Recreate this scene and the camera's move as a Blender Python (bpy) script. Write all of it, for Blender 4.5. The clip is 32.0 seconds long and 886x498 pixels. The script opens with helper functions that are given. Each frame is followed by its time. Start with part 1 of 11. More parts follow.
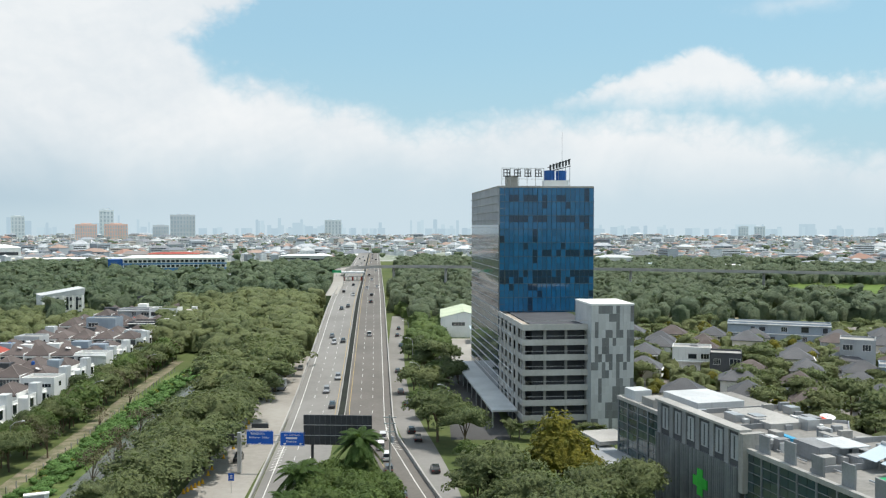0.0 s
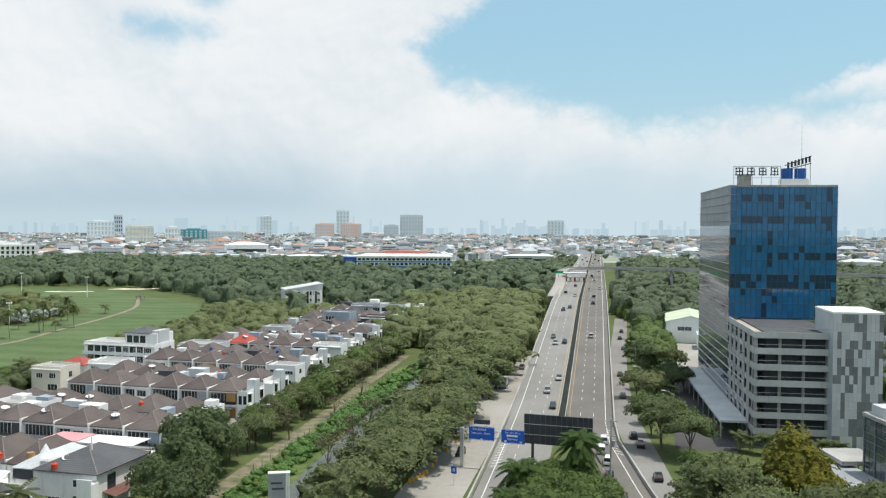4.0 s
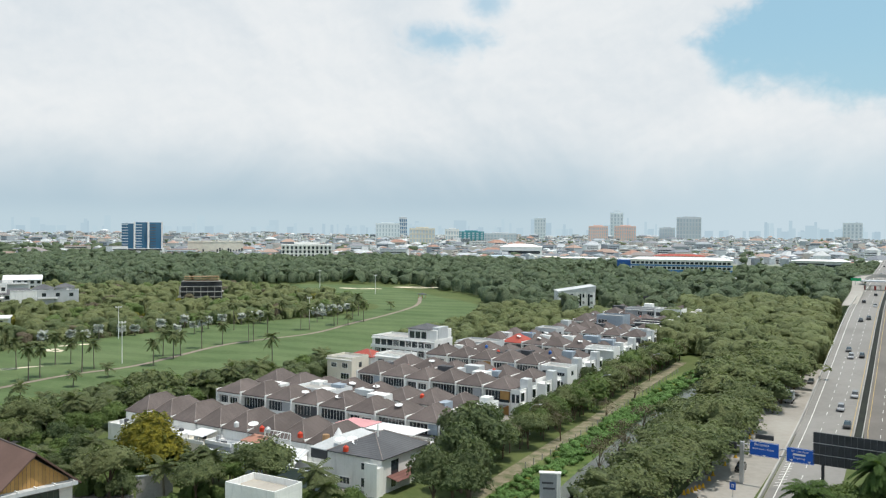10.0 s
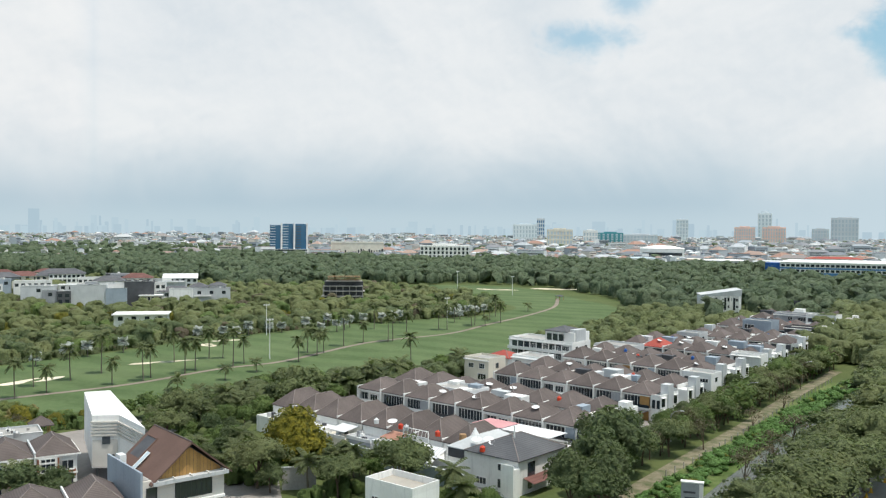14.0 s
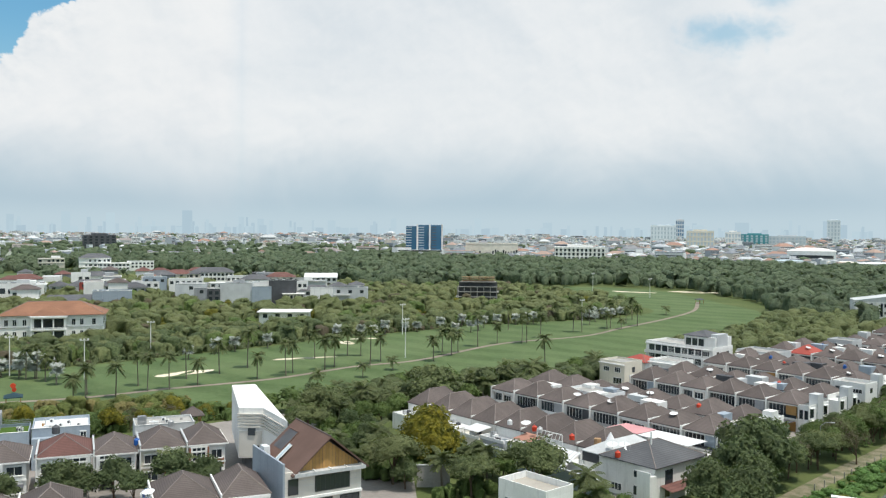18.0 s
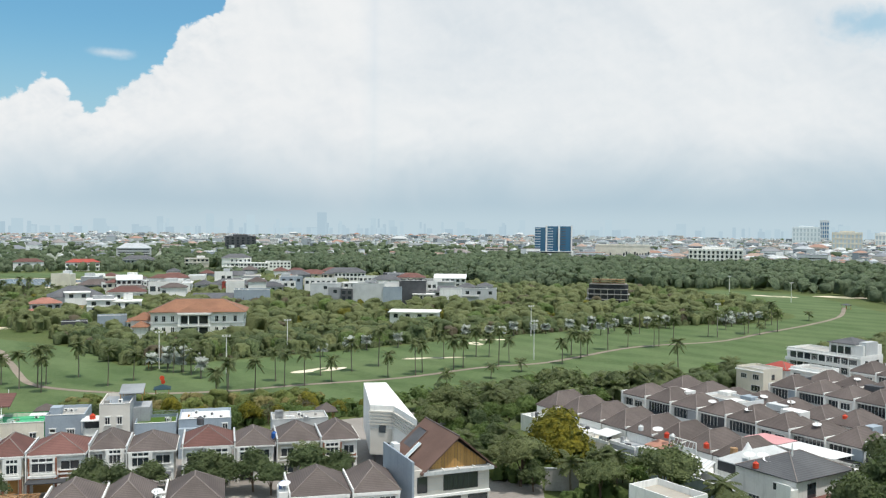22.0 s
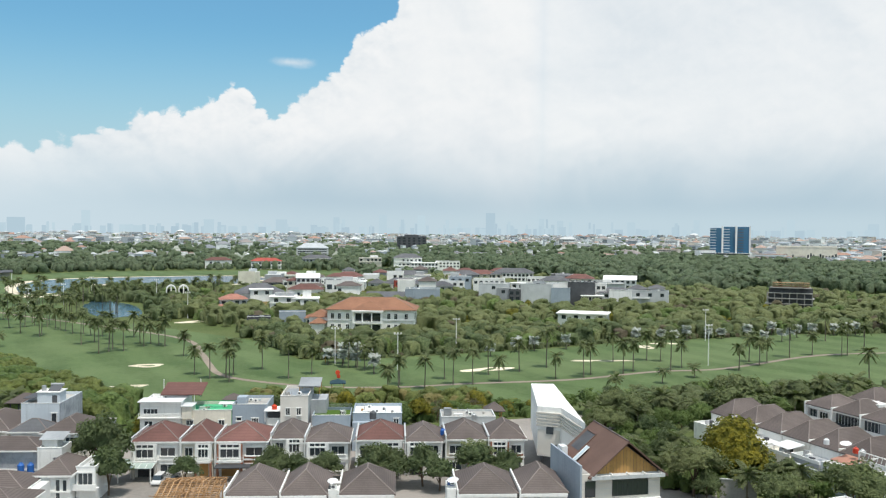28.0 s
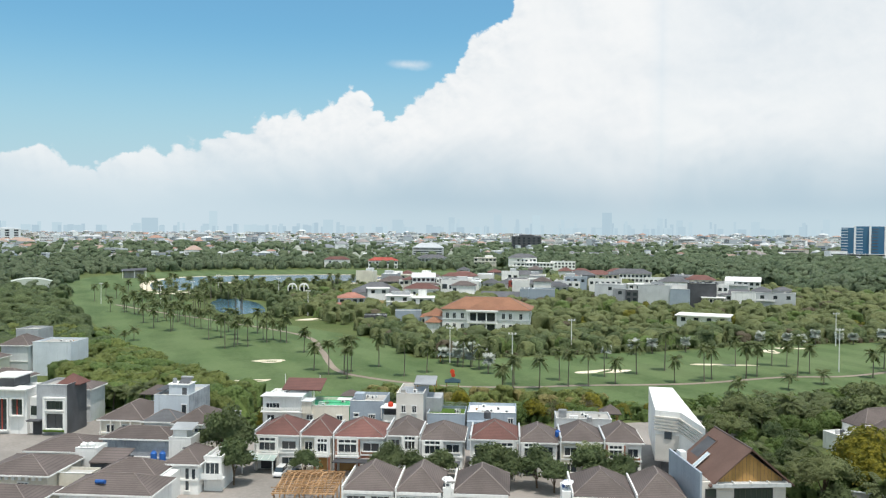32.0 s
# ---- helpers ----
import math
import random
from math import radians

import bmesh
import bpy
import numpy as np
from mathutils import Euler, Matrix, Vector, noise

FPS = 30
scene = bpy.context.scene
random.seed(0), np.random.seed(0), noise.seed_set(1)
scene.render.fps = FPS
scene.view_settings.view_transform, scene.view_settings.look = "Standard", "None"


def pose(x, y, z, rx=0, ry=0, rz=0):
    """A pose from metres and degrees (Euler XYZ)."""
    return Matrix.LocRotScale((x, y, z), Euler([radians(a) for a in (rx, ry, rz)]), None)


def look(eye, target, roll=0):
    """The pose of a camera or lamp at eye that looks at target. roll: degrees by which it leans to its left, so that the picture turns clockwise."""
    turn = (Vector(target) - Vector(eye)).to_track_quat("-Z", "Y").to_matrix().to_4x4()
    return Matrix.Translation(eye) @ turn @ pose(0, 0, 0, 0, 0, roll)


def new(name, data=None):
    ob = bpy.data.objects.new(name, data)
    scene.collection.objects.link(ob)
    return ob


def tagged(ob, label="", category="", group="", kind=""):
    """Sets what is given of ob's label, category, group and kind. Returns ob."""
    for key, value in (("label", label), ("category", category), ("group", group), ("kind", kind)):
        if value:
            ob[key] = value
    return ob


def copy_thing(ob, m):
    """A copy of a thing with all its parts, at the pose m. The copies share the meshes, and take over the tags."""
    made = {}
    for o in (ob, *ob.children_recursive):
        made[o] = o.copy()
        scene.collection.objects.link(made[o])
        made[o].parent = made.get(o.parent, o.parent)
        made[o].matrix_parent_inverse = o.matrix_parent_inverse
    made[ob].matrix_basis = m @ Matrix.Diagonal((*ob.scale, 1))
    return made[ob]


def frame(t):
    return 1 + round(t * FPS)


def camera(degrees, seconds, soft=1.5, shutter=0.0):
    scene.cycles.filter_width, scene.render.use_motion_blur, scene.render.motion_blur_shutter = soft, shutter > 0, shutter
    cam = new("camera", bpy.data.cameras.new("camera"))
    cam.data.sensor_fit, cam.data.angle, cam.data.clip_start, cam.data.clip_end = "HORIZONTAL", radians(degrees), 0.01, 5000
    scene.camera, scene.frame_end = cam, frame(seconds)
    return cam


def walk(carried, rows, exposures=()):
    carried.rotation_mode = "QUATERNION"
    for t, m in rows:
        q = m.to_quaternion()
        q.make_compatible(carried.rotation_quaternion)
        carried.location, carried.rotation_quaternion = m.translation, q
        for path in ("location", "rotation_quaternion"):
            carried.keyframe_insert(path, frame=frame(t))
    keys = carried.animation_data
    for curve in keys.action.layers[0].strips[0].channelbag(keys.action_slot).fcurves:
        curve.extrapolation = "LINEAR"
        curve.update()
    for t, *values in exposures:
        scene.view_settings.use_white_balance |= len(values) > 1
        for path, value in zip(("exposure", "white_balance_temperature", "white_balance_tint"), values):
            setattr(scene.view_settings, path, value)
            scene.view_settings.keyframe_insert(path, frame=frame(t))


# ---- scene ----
# ---------- camera: a slow pan to the left from one hovering point ----------
cam = camera(53.5, 32.0, soft=1.25)
EYE = (0.0, 0.0, 50.0)
PAN = """0 0.00 -1.45 -0.08|0.5 2.40 -1.46 -0.11|1 4.31 -1.47 -0.14|1.5 6.11 -1.47 -0.19|2 7.87 -1.47 -0.21|3 11.29 -1.47 -0.30|3.5 12.88 -1.47 -0.34
5.5 19.02 -1.48 -0.38|6 20.55 -1.47 -0.40|7 23.65 -1.46 -0.42|8 26.75 -1.45 -0.47|9 29.50 -1.45 -0.47|10 32.11 -1.45 -0.48|11 34.37 -1.44 -0.47
12 36.60 -1.43 -0.47|13 38.81 -1.44 -0.47|14 41.04 -1.44 -0.46|14.5 42.15 -1.44 -0.47|16.5 46.54 -1.44 -0.48|17 47.61 -1.44 -0.48|18 49.78 -1.44 -0.49
19 51.94 -1.43 -0.51|20 54.05 -1.43 -0.50|21 56.17 -1.42 -0.50|22 58.16 -1.42 -0.48|23 59.94 -1.42 -0.46|24 61.74 -1.43 -0.45|25 63.56 -1.43 -0.45
25.5 64.46 -1.43 -0.45|27.5 68.17 -1.46 -0.46|28 69.09 -1.47 -0.46|29 70.92 -1.48 -0.46|30 72.80 -1.49 -0.45|31 74.68 -1.52 -0.43|32 76.56 -1.53 -0.40"""
steps = [[float(v) for v in row.split()] for row in PAN.replace("\n", "|").split("|")]
walk(cam, [(t, pose(*EYE, 90 + pitch, roll, yaw)) for t, yaw, pitch, roll in steps],
     exposures=((0, 0.0), (5, 0.0), (9, -0.06), (12, -0.08), (24, -0.08), (28, -0.03), (32, 0.0)))

# ---------- sun and sky ----------
SUN_FROM = Vector((2.3, 0.55, 7.6)).normalized()
lamp = bpy.data.lights.new("sun", "SUN")
lamp.energy, lamp.angle, lamp.color = 3.75, radians(0.6), (1.0, 0.935, 0.85)
sun = new("sun", lamp)
sun.matrix_world = look(SUN_FROM * 100, (0, 0, 0))


class Nodes:
    """Short hand for building a node tree."""

    def __init__(self, tree):
        self.tree = tree
        tree.nodes.clear()

    def add(self, kind, inputs=None):
        n = self.tree.nodes.new(kind)
        for k, v in (inputs or {}).items():
            self.put(n, k, v)
        return n

    def put(self, n, k, v):
        if isinstance(v, bpy.types.NodeSocket):
            self.tree.links.new(v, n.inputs[k])
        elif isinstance(v, bpy.types.Node):
            self.tree.links.new(v.outputs[0], n.inputs[k])
        else:
            n.inputs[k].default_value = v

    def math(self, op, a, b=0.0, c=0.0, clamp=False):
        n = self.add("ShaderNodeMath", {0: a, 1: b, 2: c})
        n.operation, n.use_clamp = op, clamp
        return n

    def mix(self, fac, a, b, blend="MIX"):
        n = self.add("ShaderNodeMix")
        n.data_type, n.blend_type = "RGBA", blend
        for k, v in ((0, fac), (6, a), (7, b)):
            self.put(n, k, v)
        return n.outputs[2]

    def noise(self, vec, scale, detail=4.0, rough=0.55, dist=0.0):
        return self.add("ShaderNodeTexNoise", {"Vector": vec, "Scale": scale, "Detail": detail, "Roughness": rough, "Distortion": dist}).outputs[0]

    def smooth(self, v, a, b):
        n = self.add("ShaderNodeMapRange", {0: v, 1: a, 2: b, 3: 0.0, 4: 1.0})
        n.interpolation_type = "SMOOTHSTEP"
        return n.outputs[0]


def rgb(r, g, b):
    return (r, g, b, 1.0)


world = bpy.data.worlds.new("world")
scene.world = world
world.use_nodes = True
n = Nodes(world.node_tree)
sky = n.add("ShaderNodeTexSky")
sky.sky_type, sky.sun_disc = "NISHITA", False
sky.sun_elevation, sky.sun_rotation = math.asin(SUN_FROM.z), math.atan2(SUN_FROM.x, SUN_FROM.y)
sky.altitude, sky.air_density, sky.dust_density, sky.ozone_density = 50, 1.0, 2.2, 1.6
way = n.add("ShaderNodeTexCoord").outputs["Generated"]
sep = n.add("ShaderNodeSeparateXYZ", {0: way})
azim = n.math("MULTIPLY", n.math("ARCTAN2", n.math("MULTIPLY", sep.outputs[0], -1.0), sep.outputs[1]), 180 / math.pi)
elev = n.math("MULTIPLY", n.math("ARCSINE", sep.outputs[2]), 180 / math.pi)
# billows: rounded noise in angles, so that the heaps keep their size near the horizon
plane = n.add("ShaderNodeCombineXYZ", {0: azim, 1: n.math("MULTIPLY", elev, 1.2), 2: 0.0})
lifted = n.add("ShaderNodeCombineXYZ", {0: n.math("ADD", azim, -0.30), 1: n.math("ADD", n.math("MULTIPLY", elev, 1.2), 0.55), 2: 0.0})


def billow(vec, scale, detail=2.0, dist=0.0):
    """Noise with round tops and sharp creases, 0 to 1."""
    return n.math("ABSOLUTE", n.math("SUBTRACT", n.math("MULTIPLY", n.noise(vec, scale, detail, 0.5, dist), 2.0), 1.0))


def heaps(vec):
    """Three sizes of billows laid over one another."""
    return n.math("ADD", n.math("MULTIPLY", billow(vec, 0.19, 1.0, 0.3), 1.5), n.math("ADD", n.math("MULTIPLY", billow(vec, 0.52, 2.0, 0.2), 1.1), n.math("MULTIPLY", billow(vec, 1.4, 3.0), 0.55)))


def over_range(v, lo, hi, stops):
    """A number, 0 to 20, that follows v through a few stops."""
    span = n.add("ShaderNodeMapRange", {0: v, 1: lo, 2: hi, 3: 0.0, 4: 1.0})
    ramp = n.add("ShaderNodeValToRGB", {0: span.outputs[0]})
    el = ramp.color_ramp.elements
    for i, (p, h) in enumerate(stops):
        e = el[i] if i < 2 else el.new((p - lo) / (hi - lo))
        e.position = (p - lo) / (hi - lo)
        e.color = rgb(h / 20, h / 20, h / 20)
    return n.math("MULTIPLY", ramp.outputs[0], 20.0)


def heap(a, e, wa, we, soft=0.35, rough=0.5):
    """One cloud, or gap, round an azimuth and a height, with a torn outline."""
    da = n.math("DIVIDE", n.math("SUBTRACT", azim, a), wa)
    de = n.math("DIVIDE", n.math("SUBTRACT", elev, e), we)
    r = n.math("SQRT", n.math("ADD", n.math("MULTIPLY", da, da), n.math("MULTIPLY", de, de)))
    return n.smooth(n.math("SUBTRACT", n.math("ADD", 1.0, n.math("MULTIPLY", wob, rough)), r), -soft * 0.3, soft)


def over(*masks):
    m = masks[0]
    for k in masks[1:]:
        m = n.math("MAXIMUM", m, k)
    return m


bulk, bulk_up = heaps(plane), heaps(lifted)
wob = n.math("SUBTRACT", bulk, 0.62)
broad = n.noise(plane, 0.085, 4, 0.55, 0.6)
# the great bank stands over the golf course and falls away in towers towards the lake
west_top = over_range(azim, 60.0, 110.0, ((60, 19.5), (70.5, 19.0), (72.2, 14.0), (74.6, 12.2), (76.2, 9.8), (78.3, 8.8), (80.0, 7.1), (82.7, 8.9), (85.4, 7.6), (88.6, 6.6), (91.3, 5.6), (94, 4.9), (96, 4.7), (98.8, 3.8), (100.9, 4.8), (104, 3.8), (110, 3.2)))
west = n.smooth(n.math("SUBTRACT", n.math("ADD", west_top, n.math("MULTIPLY", wob, 1.35)), elev), -0.05, 0.35)
east_top = over_range(azim, -34.0, 20.0, ((-34, 4.5), (-24, 4.6), (-20, 6.4), (-12, 7.4), (-5, 7.4), (2.5, 6.9), (6, 7.8), (10, 9.2), (14.5, 9.8), (18, 14.0), (20, 19.0)))
low_east = n.smooth(n.math("SUBTRACT", n.math("ADD", east_top, n.math("MULTIPLY", wob, 1.3)), elev), -0.9, 1.7)
high_east = n.smooth(n.math("ADD", n.math("SUBTRACT", azim, n.math("SUBTRACT", 27.6, n.math("MULTIPLY", elev, 1.12))), n.math("MULTIPLY", wob, 2.2)), -1.0, 2.2)
high_east = n.math("MULTIPLY", high_east, n.smooth(elev, 10.0, 12.0))
crag_top = over_range(azim, -34.0, -6.0, ((-34, 8.6), (-24, 9.4), (-20, 9.8), (-18.3, 11.0), (-16.2, 11.7), (-13, 10.6), (-9.5, 9.2), (-7.2, 8.6), (-6, 6.0)))
crag = n.math("MULTIPLY", n.smooth(n.math("SUBTRACT", n.math("ADD", crag_top, n.math("MULTIPLY", wob, 0.8)), elev), -0.1, 0.9), n.smooth(n.math("ADD", elev, n.math("MULTIPLY", wob, 0.8)), 6.6, 9.0))
wisp = n.math("MULTIPLY", heap(78.9, 10.3, 1.5, 0.35, 0.9, 0.5), 0.6)
streak = n.math("MULTIPLY", heap(-21.5, 13.2, 3.6, 0.7, 1.4, 0.7), 0.45)
cover = n.math("MULTIPLY", over(n.math("MULTIPLY", low_east, 0.95), n.math("MULTIPLY", high_east, 0.95)), n.math("SUBTRACT", 1.0, n.smooth(azim, 62.0, 66.0)))
cover = over(cover, n.math("MULTIPLY", west, n.smooth(azim, 58.0, 64.0)), n.math("MULTIPLY", crag, 0.92), wisp, streak)
gap = over(heap(31.9, 12.0, 3.4, 1.35, 0.8, 0.6), n.math("MULTIPLY", heap(29.6, 14.2, 1.8, 1.4, 0.9, 0.6), 0.9))
cover = n.math("MULTIPLY", cover, n.math("SUBTRACT", 1.0, n.math("MULTIPLY", gap, 0.80)))
# the unseen rest of the sky carries broken fair-weather cloud, added for ambient light
rest = n.smooth(n.noise(way, 2.6, 6, 0.55, 0.2), 0.40, 0.60)
away = n.math("MAXIMUM", n.smooth(elev, 20.0, 34.0), n.math("MAXIMUM", n.smooth(azim, 110.0, 130.0), n.math("SUBTRACT", 1.0, n.smooth(azim, -60.0, -40.0))))
cover = n.math("ADD", n.math("MULTIPLY", cover, n.math("SUBTRACT", 1.0, away)), n.math("MULTIPLY", rest, n.math("MULTIPLY", away, 0.8)), clamp=True)
# sunlit tops and dim hollows of the billows
relief = n.smooth(n.math("ADD", n.math("MULTIPLY", n.math("SUBTRACT", bulk, bulk_up), n.math("SUBTRACT", 0.30, n.math("MULTIPLY", n.smooth(n.math("SUBTRACT", west_top, elev), 0.5, 5.0), 0.20))), n.math("ADD", 0.06, n.math("MULTIPLY", broad, 0.88))), 0.16, 0.74)
cloud = n.mix(relief, rgb(0.735, 0.795, 0.84), rgb(0.925, 0.94, 0.945))
inner = n.math("MULTIPLY", n.smooth(azim, 10.0, 30.0), n.math("SUBTRACT", 1.0, n.smooth(azim, 74.0, 96.0)))
haze_low = n.mix(inner, rgb(0.585, 0.715, 0.79), n.mix(n.smooth(elev, 0.2, 1.8), rgb(0.52, 0.66, 0.735), rgb(0.455, 0.595, 0.685)))
veil = n.math("SUBTRACT", 1.0, n.smooth(n.math("ADD", elev, n.math("MULTIPLY", n.math("SUBTRACT", broad, 0.5), 4.5)), 1.2, 6.8))
cloud = n.mix(n.math("MULTIPLY", veil, 0.92), cloud, haze_low)
# high unseen cloud is brightened and warmed to lift the ambient light
cloud = n.mix(n.smooth(elev, 20.0, 45.0), cloud, rgb(1.42, 1.37, 1.27))
tuned = n.mix(1.0, sky, rgb(0.090, 0.150, 0.158), "MULTIPLY")
milky = n.math("MULTIPLY", n.math("SUBTRACT", 1.0, n.smooth(azim, 20.0, 70.0)), 0.62)
tuned = n.mix(milky, tuned, rgb(0.47, 0.69, 0.80))
air = n.mix(n.math("SUBTRACT", 1.0, n.smooth(elev, 0.0, 13.0)), tuned, rgb(0.50, 0.69, 0.79))
colour = n.mix(cover, air, cloud)
bg = n.add("ShaderNodeBackground", {"Color": colour, "Strength": 1.0})
n.add("ShaderNodeOutputWorld", {"Surface": bg})

# ---------- materials ----------


def mat(name, col, col2=None, scale=1.0, rough=0.8, metal=0.0, bump=0.0, per="object", vary=0.12, fine=6.0, spec=0.3, stain=0.0, course=0.0):
    """A surface with two scales of variation: broad stains and fine grain, and a shift from piece to piece."""
    m = bpy.data.materials.new(name)
    m.use_nodes = True
    k = Nodes(m.node_tree)
    pos = k.add("ShaderNodeNewGeometry").outputs["Position"]
    wide = k.noise(pos, scale * 0.35, 3, 0.5)
    grain = k.noise(pos, scale * fine, 4, 0.6)
    col2 = col2 or tuple(c * 0.72 for c in col)
    f = k.smooth(k.math("ADD", k.math("MULTIPLY", wide, 0.65), k.math("MULTIPLY", grain, 0.35)), 0.34, 0.66)
    c = k.mix(f, rgb(*col2), rgb(*col))
    if stain:
        st = k.add("ShaderNodeMapping", {"Vector": pos, "Scale": (1.3, 1.3, 0.12)})
        s = k.smooth(k.noise(st, 1.2, 4, 0.6), 0.52, 0.75)
        c = k.mix(k.math("MULTIPLY", s, stain), c, rgb(*(x * 0.45 for x in col)))
    if per == "object":
        r = k.add("ShaderNodeObjectInfo").outputs["Random"]
    else:
        r = k.add("ShaderNodeNewGeometry").outputs["Random Per Island"]
    hsv = k.add("ShaderNodeHueSaturation", {"Color": c, "Value": k.math("ADD", 1.0 - vary, k.math("MULTIPLY", r, 2 * vary))})
    b = k.add("ShaderNodeBsdfPrincipled", {"Base Color": hsv, "Roughness": rough, "Metallic": metal, "Specular IOR Level": spec})
    if course:
        z = k.add("ShaderNodeSeparateXYZ", {0: pos}).outputs[2]
        row = k.math("SINE", k.math("MULTIPLY", z, 2 * math.pi / course))
        dark = k.math("MULTIPLY", k.smooth(row, 0.35, 0.95), 0.42)
        k.put(b, "Base Color", k.mix(dark, hsv, rgb(*(x * 0.35 for x in col))))
        grain = k.math("ADD", k.math("MULTIPLY", grain, 0.5), k.math("MULTIPLY", row, 0.5))
    if bump:
        k.put(b, "Normal", k.add("ShaderNodeBump", {"Strength": bump, "Distance": 0.05, "Height": grain}).outputs[0])
    k.add("ShaderNodeOutputMaterial", {"Surface": b})
    return m


def palette(name, colours, rough=0.85, scale=0.3):
    """One of several colours for each piece of a joined far mesh."""
    m = bpy.data.materials.new(name)
    m.use_nodes = True
    k = Nodes(m.node_tree)
    r = k.add("ShaderNodeNewGeometry").outputs["Random Per Island"]
    ramp = k.add("ShaderNodeValToRGB", {0: r})
    ramp.color_ramp.interpolation = "CONSTANT"
    el = ramp.color_ramp.elements
    el[0].color = rgb(*colours[0])
    el[1].position, el[1].color = 1.0 / len(colours), rgb(*colours[1])
    for i, c in enumerate(colours[2:], 2):
        e = el.new(i / len(colours))
        e.color = rgb(*c)
    pos = k.add("ShaderNodeNewGeometry").outputs["Position"]
    g = k.noise(pos, scale, 4, 0.6)
    c = k.mix(k.math("MULTIPLY", k.smooth(g, 0.4, 0.7), 0.35), ramp.outputs[0], rgb(0.25, 0.25, 0.25))
    b = k.add("ShaderNodeBsdfPrincipled", {"Base Color": c, "Roughness": rough, "Specular IOR Level": 0.2})
    k.add("ShaderNodeOutputMaterial", {"Surface": b})
    return m


def leaf_mat(name, a, b, c, size=1.0):
    """Foliage: three greens by leaf clump, painted clump shading and tree, with light passing through."""
    m = bpy.data.materials.new(name)
    m.use_nodes = True
    k = Nodes(m.node_tree)
    g = k.add("ShaderNodeNewGeometry")
    r = g.outputs["Random Per Island"]
    tree = k.add("ShaderNodeObjectInfo").outputs["Random"]
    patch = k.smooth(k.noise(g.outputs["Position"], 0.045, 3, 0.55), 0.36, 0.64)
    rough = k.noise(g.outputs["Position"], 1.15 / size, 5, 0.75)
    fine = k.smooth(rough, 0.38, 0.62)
    # fine noise puts light clumps and shaded gaps of the crown into the colour
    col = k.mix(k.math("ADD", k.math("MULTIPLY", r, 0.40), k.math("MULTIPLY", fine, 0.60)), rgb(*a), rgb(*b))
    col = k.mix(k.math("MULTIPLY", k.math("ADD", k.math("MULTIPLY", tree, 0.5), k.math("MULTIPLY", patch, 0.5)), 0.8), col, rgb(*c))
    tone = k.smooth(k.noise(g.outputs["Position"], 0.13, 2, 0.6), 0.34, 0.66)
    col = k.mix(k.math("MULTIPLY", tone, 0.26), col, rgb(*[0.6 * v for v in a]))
    d = k.add("ShaderNodeBsdfPrincipled", {"Base Color": col, "Roughness": 0.6, "Specular IOR Level": 0.25})
    k.put(d, "Normal", k.add("ShaderNodeBump", {"Strength": 1.0, "Distance": 0.8 * size, "Height": rough}).outputs[0])
    tr = k.add("ShaderNodeBsdfTranslucent", {"Color": k.mix(0.5, col, rgb(0.10, 0.17, 0.02))})
    s = k.add("ShaderNodeMixShader", {0: 0.30, 1: d, 2: tr})
    k.add("ShaderNodeOutputMaterial", {"Surface": s})
    return m


def glass_mat(name, col, rough=0.06, vary=0.5, ior=1.75):
    """Tinted reflective glazing, each pane a little out of true."""
    m = bpy.data.materials.new(name)
    m.use_nodes = True
    k = Nodes(m.node_tree)
    g = k.add("ShaderNodeNewGeometry")
    r = k.add("ShaderNodeObjectInfo").outputs["Random"]
    isl = g.outputs["Random Per Island"]
    c = k.mix(k.math("MULTIPLY", k.math("FRACT", k.math("ADD", r, isl)), vary), rgb(*col), rgb(*(x * 0.45 for x in col)))
    bp = k.add("ShaderNodeBump", {"Strength": 0.06, "Distance": 0.3, "Height": k.noise(g.outputs["Position"], 0.35, 2, 0.5)})
    b = k.add("ShaderNodeBsdfPrincipled", {"Base Color": c, "Roughness": rough, "Metallic": 0.0, "Specular IOR Level": 0.6, "IOR": ior, "Normal": bp})
    k.add("ShaderNodeOutputMaterial", {"Surface": b})
    return m


def grass_mat(name, a, b, stripes=0.0, heading=0.0):
    m = bpy.data.materials.new(name)
    m.use_nodes = True
    k = Nodes(m.node_tree)
    pos = k.add("ShaderNodeNewGeometry").outputs["Position"]
    f = k.smooth(k.math("ADD", k.math("MULTIPLY", k.noise(pos, 0.03, 5, 0.6), 0.6), k.math("MULTIPLY", k.noise(pos, 0.5, 5, 0.7), 0.4)), 0.38, 0.62)
    c = k.mix(f, rgb(*a), rgb(*b))
    if stripes:
        turned = k.add("ShaderNodeMapping", {"Vector": pos, "Rotation": (0, 0, radians(heading))})
        warp = k.math("ADD", k.math("MULTIPLY", k.add("ShaderNodeSeparateXYZ", {0: turned}).outputs[0], 0.34), k.math("MULTIPLY", k.noise(pos, 0.025, 4, 0.6), 9.0))
        s = k.smooth(k.math("SINE", warp), -0.6, 0.6)
        c = k.mix(k.math("MULTIPLY", s, stripes), c, rgb(*(x * 1.5 for x in b)))
    d = k.add("ShaderNodeBsdfPrincipled", {"Base Color": c, "Roughness": 0.85, "Specular IOR Level": 0.15})
    k.put(d, "Normal", k.add("ShaderNodeBump", {"Strength": 0.4, "Distance": 0.1, "Height": k.noise(pos, 3.0, 4, 0.7)}).outputs[0])
    k.add("ShaderNodeOutputMaterial", {"Surface": d})
    return m


